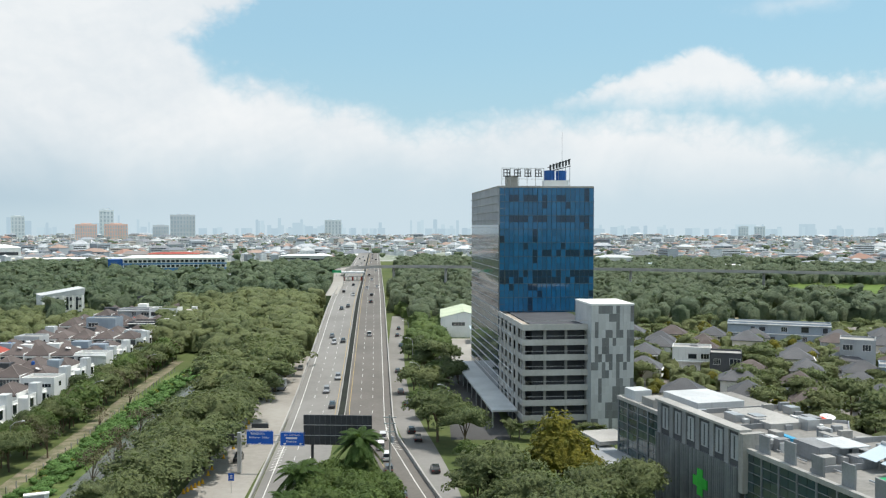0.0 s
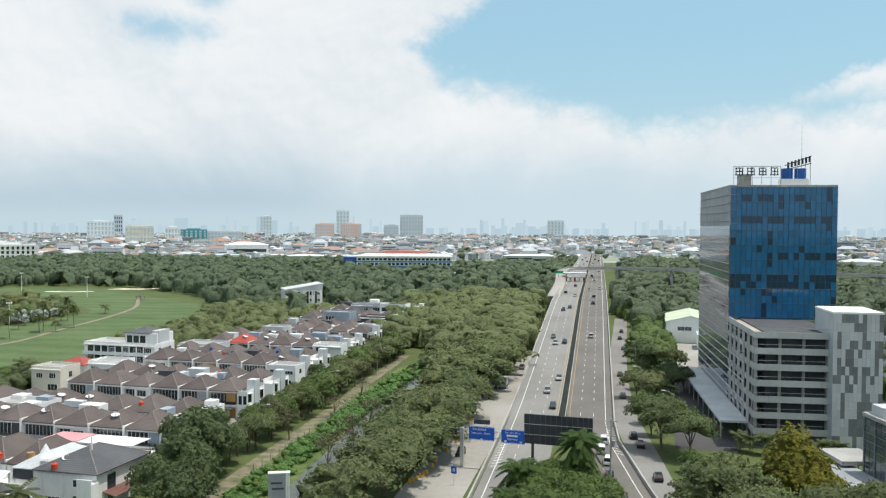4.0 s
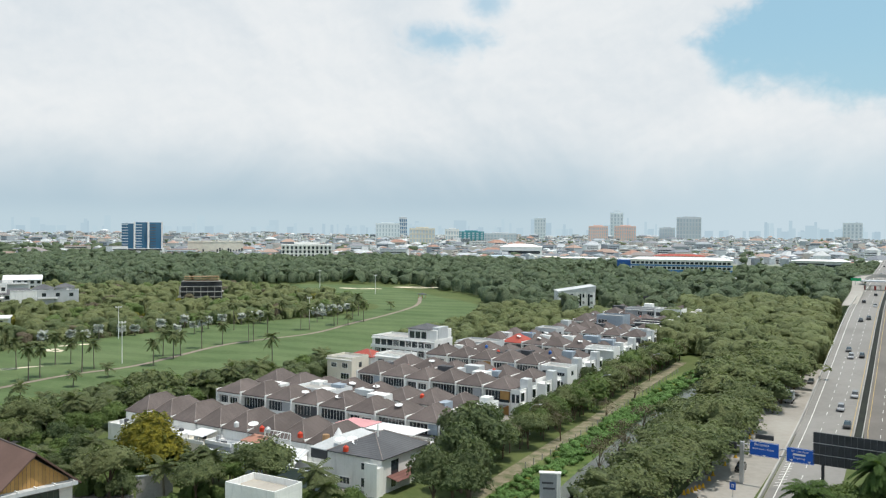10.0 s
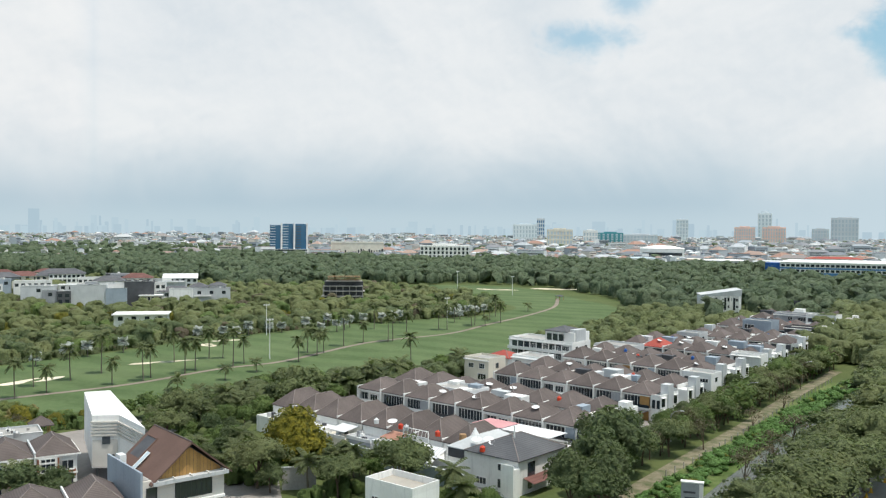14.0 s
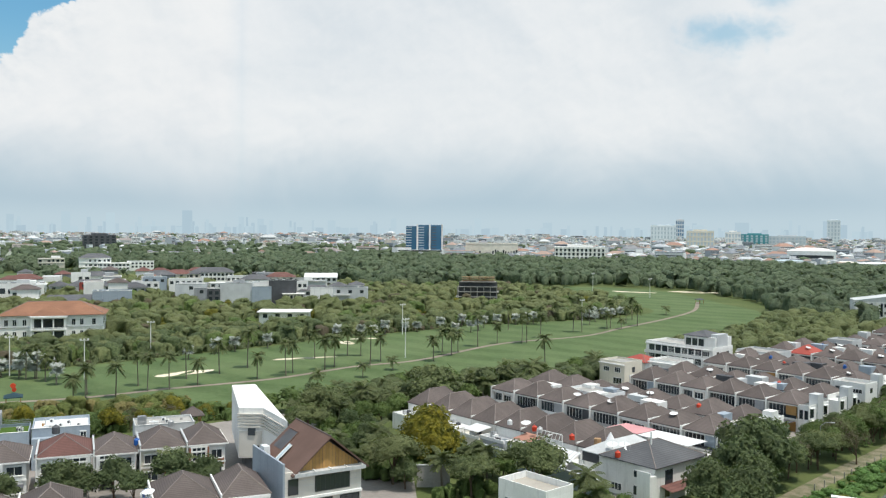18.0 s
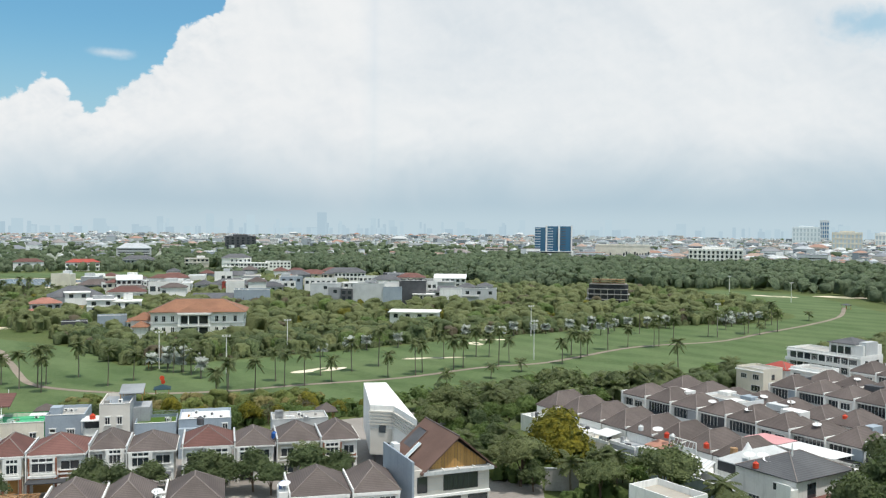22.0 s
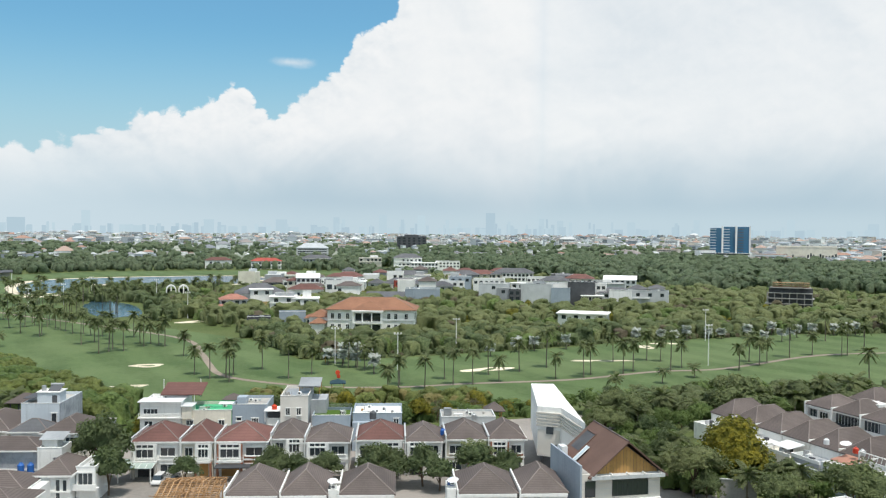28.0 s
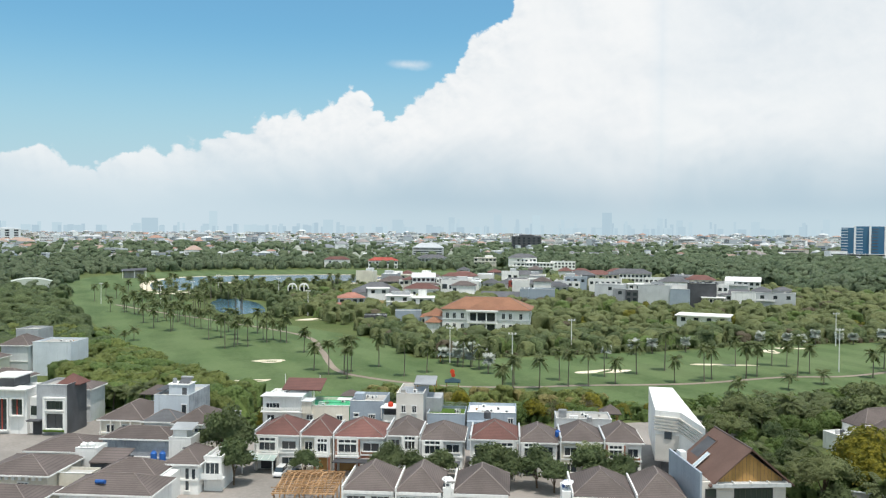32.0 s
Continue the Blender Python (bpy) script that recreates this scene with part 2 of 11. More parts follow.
WHITE = mat("white_paint", (0.85, 0.85, 0.83), (0.74, 0.74, 0.72), 0.5, 0.7, vary=0.05, stain=0.35)
CREAM = mat("cream_paint", (0.74, 0.70, 0.60), (0.62, 0.58, 0.50), 0.5, 0.75, vary=0.06, stain=0.3)
BEIGE = mat("pale_stone_cladding", (0.70, 0.67, 0.62), (0.60, 0.57, 0.52), 0.8, 0.75, vary=0.05)
GREY = mat("grey_paint", (0.40, 0.42, 0.44), (0.30, 0.31, 0.33), 0.5, 0.75, vary=0.1, stain=0.3)
PALE = mat("pale_grey_paint", (0.58, 0.60, 0.61), (0.47, 0.49, 0.50), 0.5, 0.75, vary=0.08, stain=0.3)
BLUEGREY = mat("blue_grey_paint", (0.36, 0.42, 0.48), (0.29, 0.34, 0.40), 0.5, 0.75, vary=0.06, stain=0.25)
CONC = mat("concrete", (0.42, 0.41, 0.39), (0.30, 0.295, 0.28), 0.35, 0.85, vary=0.06, stain=0.4, bump=0.2)
DARK = mat("dark_metal", (0.055, 0.058, 0.065), (0.035, 0.037, 0.04), 1.0, 0.5, vary=0.1)
SLATE = mat("charcoal_cladding_and_dark_fill", (0.10, 0.105, 0.115), (0.07, 0.072, 0.08), 0.8, 0.7, vary=0.1)
STEEL = mat("galvanised_steel", (0.50, 0.51, 0.52), (0.40, 0.41, 0.42), 1.0, 0.45, 0.6, vary=0.05)
TIMBER = mat("honey_timber", (0.48, 0.28, 0.10), (0.36, 0.20, 0.07), 1.2, 0.6, vary=0.15)
RAWWOOD = mat("raw_framing_timber", (0.46, 0.285, 0.15), (0.30, 0.18, 0.09), 1.0, 0.8, vary=0.25)
BARK = mat("bark", (0.15, 0.11, 0.075), (0.09, 0.065, 0.045), 1.5, 0.9, vary=0.2)
PALMBARK = mat("palm_bark", (0.23, 0.20, 0.16), (0.15, 0.13, 0.10), 1.5, 0.9, vary=0.15)
RED = mat("red_plastic", (0.62, 0.07, 0.03), (0.50, 0.05, 0.025), 1.0, 0.5)
BLUE = mat("blue_plastic", (0.03, 0.13, 0.42), (0.02, 0.09, 0.32), 1.0, 0.5)
GREENP = mat("green_paint", (0.03, 0.36, 0.15), (0.02, 0.28, 0.11), 0.6, 0.6)
YELLOW = mat("yellow_plastic", (0.72, 0.42, 0.03), (0.6, 0.33, 0.02), 1.0, 0.6)
PINK = mat("faded_pink_canopy", (0.64, 0.33, 0.34), (0.55, 0.27, 0.28), 0.6, 0.6)
SIGNBLUE = mat("road_sign_blue", (0.015, 0.10, 0.46), (0.012, 0.085, 0.40), 1.0, 0.45)
SIGNWHITE = mat("sign_white", (0.82, 0.82, 0.80), (0.75, 0.75, 0.74), 1.0, 0.6)
ASPHALT = mat("asphalt", (0.172, 0.160, 0.146), (0.132, 0.123, 0.112), 0.18, 0.88, vary=0.02, stain=0.0, bump=0.15)
ROADCONC = mat("concrete_carriageway", (0.246, 0.239, 0.226), (0.193, 0.187, 0.176), 0.12, 0.88, vary=0.02, bump=0.15)
PALEROAD = mat("pale_concrete_paving", (0.36, 0.345, 0.315), (0.28, 0.265, 0.24), 0.1, 0.9, vary=0.02, bump=0.15)
PAINT = mat("road_paint", (0.74, 0.74, 0.71), (0.60, 0.60, 0.57), 1.0, 0.75, vary=0.04)
YPAINT = mat("yellow_road_paint", (0.46, 0.34, 0.14), (0.36, 0.27, 0.12), 1.0, 0.75, vary=0.04)
DARKROAD = mat("dark_asphalt", (0.085, 0.084, 0.084), (0.060, 0.060, 0.061), 0.2, 0.9, vary=0.02, bump=0.15)
TRACK = mat("worn_earth_track", (0.25, 0.21, 0.155), (0.085, 0.105, 0.045), 1.1, 0.95, bump=0.3)
PAVING = mat("street_paving", (0.30, 0.275, 0.255), (0.21, 0.195, 0.18), 0.2, 0.9, vary=0.03, bump=0.2)
SOIL = mat("bare_earth", (0.33, 0.27, 0.19), (0.22, 0.18, 0.12), 0.2, 0.95, bump=0.3)
SAND = mat("bunker_sand", (0.74, 0.66, 0.52), (0.64, 0.56, 0.43), 0.4, 0.95, bump=0.2)
PATH = mat("cart_path_concrete", (0.27, 0.225, 0.185), (0.20, 0.165, 0.135), 0.3, 0.9)
ROOFB = mat("brown_roof_tile", (0.138, 0.113, 0.106), (0.098, 0.080, 0.075), 0.6, 0.75, vary=0.14, bump=0.3, course=0.21)
ROOFR = mat("red_brown_roof_tile", (0.180, 0.086, 0.074), (0.125, 0.060, 0.052), 0.6, 0.75, vary=0.14, bump=0.3, course=0.21)
ROOFG = mat("grey_roof_tile", (0.125, 0.128, 0.138), (0.085, 0.088, 0.097), 0.6, 0.7, vary=0.12, bump=0.3, course=0.21)
ROOFT = mat("terracotta_roof_tile", (0.300, 0.150, 0.092), (0.225, 0.112, 0.070), 0.4, 0.8, vary=0.08, bump=0.3, course=0.21)
BRICKRED = mat("vivid_red_roof", (0.36, 0.075, 0.055), (0.28, 0.058, 0.045), 0.5, 0.7)
SHEET = mat("white_metal_sheet", (0.78, 0.79, 0.79), (0.68, 0.69, 0.70), 0.5, 0.5, vary=0.04)
SHEETBLUE = mat("pale_blue_metal_sheet", (0.52, 0.62, 0.68), (0.45, 0.54, 0.60), 0.5, 0.5, vary=0.06)
GLASS = glass_mat("dark_window_glass", (0.035, 0.045, 0.055))
BLUEGLASS = glass_mat("blue_curtain_glass", (0.012, 0.150, 0.33), 0.05, 0.5, 1.5)
MIRRORGLASS = glass_mat("grey_mirror_glass", (0.10, 0.12, 0.14), 0.04, 0.3)
FAIRWAY = grass_mat("fairway_grass", (0.064, 0.104, 0.039), (0.104, 0.144, 0.062), 0.24, 78)
ROUGH = grass_mat("rough_grass", (0.072, 0.100, 0.034), (0.108, 0.132, 0.048))
# blue raised in GREEN_A, GREEN_B and most in FARGREEN: haze put into the colour
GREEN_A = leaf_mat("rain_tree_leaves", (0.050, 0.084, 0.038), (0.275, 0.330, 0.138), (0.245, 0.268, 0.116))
FARGREEN = leaf_mat("haze_tinted_woodland_leaves", (0.055, 0.096, 0.058), (0.216, 0.286, 0.160), (0.184, 0.222, 0.134), 2.0)
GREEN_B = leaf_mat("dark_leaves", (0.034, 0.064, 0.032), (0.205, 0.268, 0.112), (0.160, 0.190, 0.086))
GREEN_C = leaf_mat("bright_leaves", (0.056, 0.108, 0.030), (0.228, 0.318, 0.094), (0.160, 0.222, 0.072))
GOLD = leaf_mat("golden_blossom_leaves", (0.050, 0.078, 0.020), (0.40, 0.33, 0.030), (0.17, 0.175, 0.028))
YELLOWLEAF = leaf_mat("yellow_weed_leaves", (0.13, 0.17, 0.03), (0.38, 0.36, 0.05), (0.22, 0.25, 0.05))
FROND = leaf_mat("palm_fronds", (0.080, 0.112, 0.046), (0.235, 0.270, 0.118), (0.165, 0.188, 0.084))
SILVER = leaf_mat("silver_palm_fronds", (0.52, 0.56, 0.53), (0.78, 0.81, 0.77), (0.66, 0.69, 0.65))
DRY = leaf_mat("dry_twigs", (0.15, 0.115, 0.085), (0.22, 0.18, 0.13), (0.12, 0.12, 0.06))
CANALWATER = mat("canal_water", (0.060, 0.075, 0.050), (0.035, 0.050, 0.035), 0.5, 0.22, spec=0.35)
WATER = bpy.data.materials.new("pond_water")
WATER.use_nodes = True
n = Nodes(WATER.node_tree)
pos = n.add("ShaderNodeNewGeometry").outputs["Position"]
b = n.add("ShaderNodeBsdfPrincipled", {"Base Color": rgb(0.040, 0.085, 0.115), "Roughness": 0.18, "IOR": 1.33, "Specular IOR Level": 0.3})
n.put(b, "Normal", n.add("ShaderNodeBump", {"Strength": 0.12, "Distance": 0.1, "Height": n.noise(pos, 0.8, 3)}).outputs[0])
n.add("ShaderNodeOutputMaterial", {"Surface": b})
# town palettes kept cool and desaturated: distance haze is put into the colours
FARWALL = palette("far_town_walls", [(0.62, 0.66, 0.69), (0.76, 0.78, 0.79), (0.40, 0.44, 0.48), (0.60, 0.55, 0.50), (0.30, 0.34, 0.38), (0.80, 0.81, 0.82), (0.50, 0.52, 0.53), (0.70, 0.72, 0.73)])
FARROOF = palette("far_town_roofs", [(0.24, 0.25, 0.27), (0.46, 0.49, 0.52), (0.36, 0.22, 0.17), (0.66, 0.69, 0.71), (0.20, 0.22, 0.25), (0.40, 0.29, 0.24), (0.34, 0.38, 0.42), (0.52, 0.54, 0.55), (0.28, 0.25, 0.24)])
CITYFLOOR = mat("far_town_ground", (0.36, 0.37, 0.34), (0.18, 0.22, 0.15), 0.03, 0.95, vary=0.0)
CARMATS = [mat("car_paint_" + nm, c, tuple(x * 0.85 for x in c), 1.0, 0.25, 0.0, spec=0.6) for nm, c in
           (("black", (0.02, 0.021, 0.024)), ("white", (0.78, 0.78, 0.78)), ("silver", (0.40, 0.41, 0.43)), ("grey", (0.10, 0.105, 0.11)), ("teal", (0.05, 0.14, 0.16)))]
TYRE = mat("tyre_rubber", (0.02, 0.02, 0.02), (0.015, 0.015, 0.015), 1.0, 0.9)
LAMPRED = mat("red_lamp_lens", (0.45, 0.02, 0.015), (0.4, 0.02, 0.015), 1.0, 0.3)

# ---------- building blocks ----------


class Mesh:
    """Gathers boxes, prisms and roofs into one mesh."""

    def __init__(self):
        self.v, self.f = [], []

    def poly(self, *pts):
        i = len(self.v)
        self.v += [tuple(p) for p in pts]
        self.f.append(tuple(range(i, i + len(pts))))
        return self

    def box(self, x0, x1, y0, y1, z0, z1):
        i = len(self.v)
        self.v += [(x0, y0, z0), (x1, y0, z0), (x1, y1, z0), (x0, y1, z0), (x0, y0, z1), (x1, y0, z1), (x1, y1, z1), (x0, y1, z1)]
        self.f += [tuple(i + k for k in q) for q in ((3, 2, 1, 0), (4, 5, 6, 7), (0, 1, 5, 4), (1, 2, 6, 5), (2, 3, 7, 6), (3, 0, 4, 7))]
        return self

    def prism(self, ring, z0, z1):
        """An upright prism over a ring of (x, y)."""
        i, k = len(self.v), len(ring)
        self.v += [(x, y, z0) for x, y in ring] + [(x, y, z1) for x, y in ring]
        self.f += [tuple(range(i + k - 1, i - 1, -1)), tuple(range(i + k, i + 2 * k))]
        self.f += [(i + j, i + (j + 1) % k, i + k + (j + 1) % k, i + k + j) for j in range(k)]
        return self

    def tube(self, a, b, r0, r1=None, k=8):
        """A tapered round bar from a to b."""
        r1 = r0 if r1 is None else r1
        a, b = Vector(a), Vector(b)
        q = (b - a).to_track_quat("Z", "Y")
        i = len(self.v)
        for p, r in ((a, r0), (b, r1)):
            self.v += [tuple(p + q @ Vector((r * math.cos(2 * math.pi * j / k), r * math.sin(2 * math.pi * j / k), 0))) for j in range(k)]
        self.f += [(i + j, i + (j + 1) % k, i + k + (j + 1) % k, i + k + j) for j in range(k)]
        self.f += [tuple(range(i + k - 1, i - 1, -1)), tuple(range(i + k, i + 2 * k))]
        return self

    def frustum(self, x0, x1, y0, y1, z0, z1, inset):
        i = inset
        a = [(x0, y0, z0), (x1, y0, z0), (x1, y1, z0), (x0, y1, z0)]
        b = [(x0 + i, y0 + i, z1), (x1 - i, y0 + i, z1), (x1 - i, y1 - i, z1), (x0 + i, y1 - i, z1)]
        for k in range(4):
            self.poly(a[k], a[(k + 1) % 4], b[(k + 1) % 4], b[k])
        return self.poly(*b)

    def hip(self, x0, x1, y0, y1, z0, z1, over=0.5, thick=0.18):
        """A hipped roof with a fascia; the ridge runs along the longer side."""
        x0, x1, y0, y1 = x0 - over, x1 + over, y0 - over, y1 + over
        w, d = x1 - x0, y1 - y0
        h = min(w, d) / 2
        if w >= d:
            r = [(x0 + h, (y0 + y1) / 2), (x1 - h, (y0 + y1) / 2)]
        else:
            r = [((x0 + x1) / 2, y0 + h), ((x0 + x1) / 2, y1 - h)]
        i = len(self.v)
        self.v += [(x0, y0, z0), (x1, y0, z0), (x1, y1, z0), (x0, y1, z0)]
        zt = z0 + thick
        self.v += [(x0, y0, zt), (x1, y0, zt), (x1, y1, zt), (x0, y1, zt), (*r[0], z1), (*r[1], z1)]
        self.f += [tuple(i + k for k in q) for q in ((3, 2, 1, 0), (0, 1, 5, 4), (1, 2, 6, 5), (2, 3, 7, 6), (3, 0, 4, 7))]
        if w >= d:
            self.f += [tuple(i + k for k in q) for q in ((4, 5, 9, 8), (6, 7, 8, 9), (5, 6, 9), (7, 4, 8))]
        else:
            self.f += [tuple(i + k for k in q) for q in ((5, 6, 9, 8), (7, 4, 8, 9), (4, 5, 8), (6, 7, 9))]
        return self

    def data(self, name, material, smooth=False):
        me = bpy.data.meshes.new(name)
        me.from_pydata(self.v, [], self.f)
        me.materials.append(material)
        if smooth:
            me.shade_smooth()
        return me


def part(name, mesh, material, parent=None, label="", smooth=False):
    """One mesh object under a thing or under a part."""
    ob = new(name, mesh.data(name, material, smooth) if isinstance(mesh, Mesh) else mesh)
    if parent:
        ob.parent = parent
    if label:
        ob["label"] = label
    return ob


def thing(name, m, label, category, group="", kind=""):
    """The empty at a thing's base that carries its parts."""
    ob = new(name)
    ob.matrix_world = m
    return tagged(ob, label, category, group, kind)


def at(x, y, turn=0.0, z=0.0):
    return pose(x, y, z, 0, 0, turn)


def flat(name, ring, z, material, label, category, kind="structure"):
    ob = part(name, Mesh().poly(*[(x, y, z) for x, y in ring]), material)
    return tagged(ob, label, category, kind=kind)


def ribbon(name, line, half, z, material, label, category, kind="structure", thick=0.0):
    """A strip along a line of (x, y) or (x, y, z)."""
    m = Mesh()
    pts = [Vector((*p[:2], p[2] if len(p) > 2 else 0.0)) for p in line]
    for i, p in enumerate(pts):
        d = (pts[min(i + 1, len(pts) - 1)] - pts[max(i - 1, 0)])
        d.z = 0
        s = Vector((d.y, -d.x, 0)).normalized() * half
        m.v += [tuple(p - s + Vector((0, 0, z))), tuple(p + s + Vector((0, 0, z)))]
        if i:
            k = 2 * i
            m.f.append((k - 2, k - 1, k + 1, k))
    ob = part(name, m, material)
    if kind:
        tagged(ob, label, category, kind=kind)
    return ob


def curve(points, steps=6):
    """A smooth line through a few points."""
    pts = [Vector(p) for p in points]
    out = []
    for i in range(len(pts) - 1):
        p0, p1, p2, p3 = pts[max(i - 1, 0)], pts[i], pts[i + 1], pts[min(i + 2, len(pts) - 1)]
        for k in range(steps):
            t = k / steps
            out.append(tuple(0.5 * ((2 * p1) + (p2 - p0) * t + (2 * p0 - 5 * p1 + 4 * p2 - p3) * t * t + (3 * p1 - p0 - 3 * p2 + p3) * t ** 3)))
    return out + [tuple(pts[-1])]


def blob(cx, cy, rx, ry, turn=0.0, k=28, rough=0.12, seed=0):
    """An uneven closed ring."""
    rnd = random.Random(seed)
    ph = [rnd.uniform(0, 6.28) for _ in range(3)]
    ring = []
    for i in range(k):
        a = 2 * math.pi * i / k
        r = 1 + rough * (math.sin(2 * a + ph[0]) + 0.7 * math.sin(3 * a + ph[1]) + 0.5 * math.sin(5 * a + ph[2]))
        x, y = rx * r * math.cos(a), ry * r * math.sin(a)
        c, s = math.cos(radians(turn)), math.sin(radians(turn))
        ring.append((cx + c * x - s * y, cy + s * x + c * y))
    return ring


# ---------- the land ----------
flat("ground", [(4900 * math.cos(a * math.pi / 60), 4900 * math.sin(a * math.pi / 60)) for a in range(120)], 0.0, ROUGH,
     "flat green ground with rough grass and earth", "ground")


def ring_sector(a0, a1, r0, r1, k=48):
    """A sector of a ring; azimuth in degrees to the left of straight ahead."""
    arc = [radians(a0 + (a1 - a0) * i / k) for i in range(k + 1)]
    return [(-math.sin(a) * r1, math.cos(a) * r1) for a in arc] + [(-math.sin(a) * r0, math.cos(a) * r0) for a in reversed(arc)]


flat("town_ground", ring_sector(-45, 115, 1270, 4880), 0.05, CITYFLOOR, "dusty grey ground of the distant dense town", "ground")

# golf course: a long fairway west of the housing, bending round to the lake
FAIR_RING = [(-558, -92), (-427, -57), (-322, -26), (-270, -8), (-245, 40), (-232, 95), (-212, 150), (-206, 200), (-203, 240), (-212, 310), (-228, 384), (-246, 440), (-280, 490), (-330, 525), (-380, 562), (-440, 592), (-500, 565),
             (-500, 505), (-430, 490), (-370, 470), (-322, 440), (-311, 385), (-321, 341), (-329, 302), (-328, 255), (-331, 218), (-323, 185), (-320, 150), (-317, 113), (-320, 70), (-345, 66), (-380, 60), (-446, 24), (-511, -16), (-560, -45)]
flat("fairway", [p[:2] for p in curve([(*p, 0) for p in FAIR_RING + FAIR_RING[:1]], 4)[:-1]], 0.06, FAIRWAY, "mown golf fairway with pale mowing stripes", "grass")
ribbon("fairway", curve([(-560, -68), (-700, -90), (-850, -85), (-930, -20), (-935, 60), (-930, 160), (-900, 230)]), 45, 0.05, FAIRWAY, "golf fairway beyond the lake", "grass")
ribbon("cart_path", curve([(-345, 520), (-311, 465), (-292, 412), (-278, 355), (-267, 311), (-271, 263), (-256, 206), (-258, 178), (-253, 142), (-257, 107), (-258, 86), (-266, 62), (-284, 43), (-300, 35), (-324, 34), (-350, 34), (-400, 30), (-470, -10), (-520, -42), (-570, -70)]), 1.2, 0.12, PATH,
       "narrow grey-brown concrete golf cart path", "path")
for i, (x, y, rx, ry, turn) in enumerate(((-326, 13, 6.2, 3.4, 70), (-286, 6.5, 4.8, 2.4, 80), (-281, 124.5, 3.4, 10, 8), (-286, 173, 1.6, 14, -17), (-313, 211, 4.5, 3.6, -10), (-320, 225, 2.2, 5.6, -25),
                                         (-400, 600, 22, 7, 30), (-360, 640, 16, 6, 20), (-430, 560, 15, 6, 20), (-660, -30, 10, 30, 0), (-468, 45, 4, 14, 20))):
    flat("bunker", blob(x, y, rx, ry, turn, rough=0.16, seed=i), 0.075, SAND, "pale sand bunker in the mown grass", "bunker", "")
    flat("bunker_lip", blob(x + 0.6, y + 0.3, rx * 0.42, ry * 0.36, turn + 20, rough=0.2, seed=i + 40), 0.10, FAIRWAY, "grassy tongue inside a sand bunker", "grass")
LAKE = [(-689, -58), (-770, -66), (-840, -50), (-868, 0), (-875, 60), (-872, 112), (-823, 146), (-790, 120), (-749, 93), (-752, 28), (-780, -13), (-730, -25), (-685, -36)]
loop = [p[:2] for p in curve([(*p, 0) for p in LAKE + LAKE[:1]], 4)[:-1]]
flat("lake", loop, 0.15, WATER, "calm grey-blue lake with a sandy rim", "water")
flat("lake_shore", [(x + 9 * (x + 800) / max(1, math.hypot(x + 800, y - 20)), y + 9 * (y - 20) / max(1, math.hypot(x + 800, y - 20))) for x, y in loop], 0.10, SAND, "pale sandy shore round the lake", "shore")
flat("pond", blob(-552, 2, 62, 14, 8, 30, 0.10, 5), 0.15, WATER, "dark still pond under trees", "water")

# the housing estate's paved ground and the neighbouring streets
flat("estate_ground", [(-95, 128), (-105, 220), (-120, 340), (-128, 470), (-150, 480), (-190, 380), (-182, 300), (-178, 210), (-178, 160), (-150, 128)], 0.04, PAVING, "grey paved lanes of the housing estate", "pavement")
flat("street_ground", [(-60, 25), (-118, 95), (-150, 118), (-205, 118), (-206, 90), (-200, 40), (-215, 5), (-250, -60), (-150, -60), (-80, -20)], 0.04, PAVING, "grey paved residential street", "pavement")
flat("estate_ground", [(60, 215), (60, 420), (210, 440), (330, 330), (240, 200), (120, 150)], 0.04, PAVING, "grey paved lanes of the far estate", "pavement")
canal = curve([(-67, 125, 0), (-71, 172, 0), (-74, 210, 0), (-76.5, 250, 0), (-79, 300, 0)], 8)
stream = curve([(-61, 120, 0), (-67, 158, 0), (-70.5, 190, 0), (-74.5, 217, 0), (-77, 250, 0), (-79, 300, 0)], 8)
ribbon("canal", stream, 3.2, 0.14, CANALWATER, "narrow greenish canal between grassy banks", "water")
ribbon("canal_bank", [(p[0] - 4.5, p[1], 0) for p in canal], 8.5, 0.08, grass_mat("bank_grass", (0.055, 0.105, 0.022), (0.165, 0.190, 0.075)), "bright green grassy canal bank", "grass")
ribbon("bank_track", curve([(-80.5, 140, 0), (-84.2, 179, 0), (-87.2, 215, 0), (-91.5, 252, 0), (-95.5, 297, 0), (-98, 325, 0)]), 1.9, 0.11, TRACK, "bare earth track along the canal bank", "path")

# ---------- the toll road ----------


def deck_z(y):
    """Height of the carriageways: on the ground near by, then up a ramp to a viaduct."""
    return float(np.interp(y, [205, 225, 245, 300, 340, 400, 447, 480, 1250], [0, 0.3, 0.8, 3.8, 6.4, 10.2, 12.6, 13, 13]))


def mid_x(y):
    return -26.3 - 0.0765 * (y - 228)


ys = [130, 150, 170, 190, 205] + list(range(225, 500, 12)) + list(range(500, 1260, 40))


def band(name, off0, off1, lo, hi, dz, material, label, category, parent=None, kind="structure"):
    """A strip of the road between two offsets from the median line."""
    m = Mesh()
    k = 0
    for y in [v for v in ys if lo <= v <= hi]:
        a = off0(y) if callable(off0) else off0
        c = off1(y) if callable(off1) else off1
        m.v += [(mid_x(y) + a, y, deck_z(y) + dz), (mid_x(y) + c, y, deck_z(y) + dz)]
        if k:
            m.f.append((2 * k - 2, 2 * k - 1, 2 * k + 1, 2 * k))
        k += 1
    ob = part(name, m, material, parent)
    return ob if parent else tagged(ob, label, category, kind=kind)


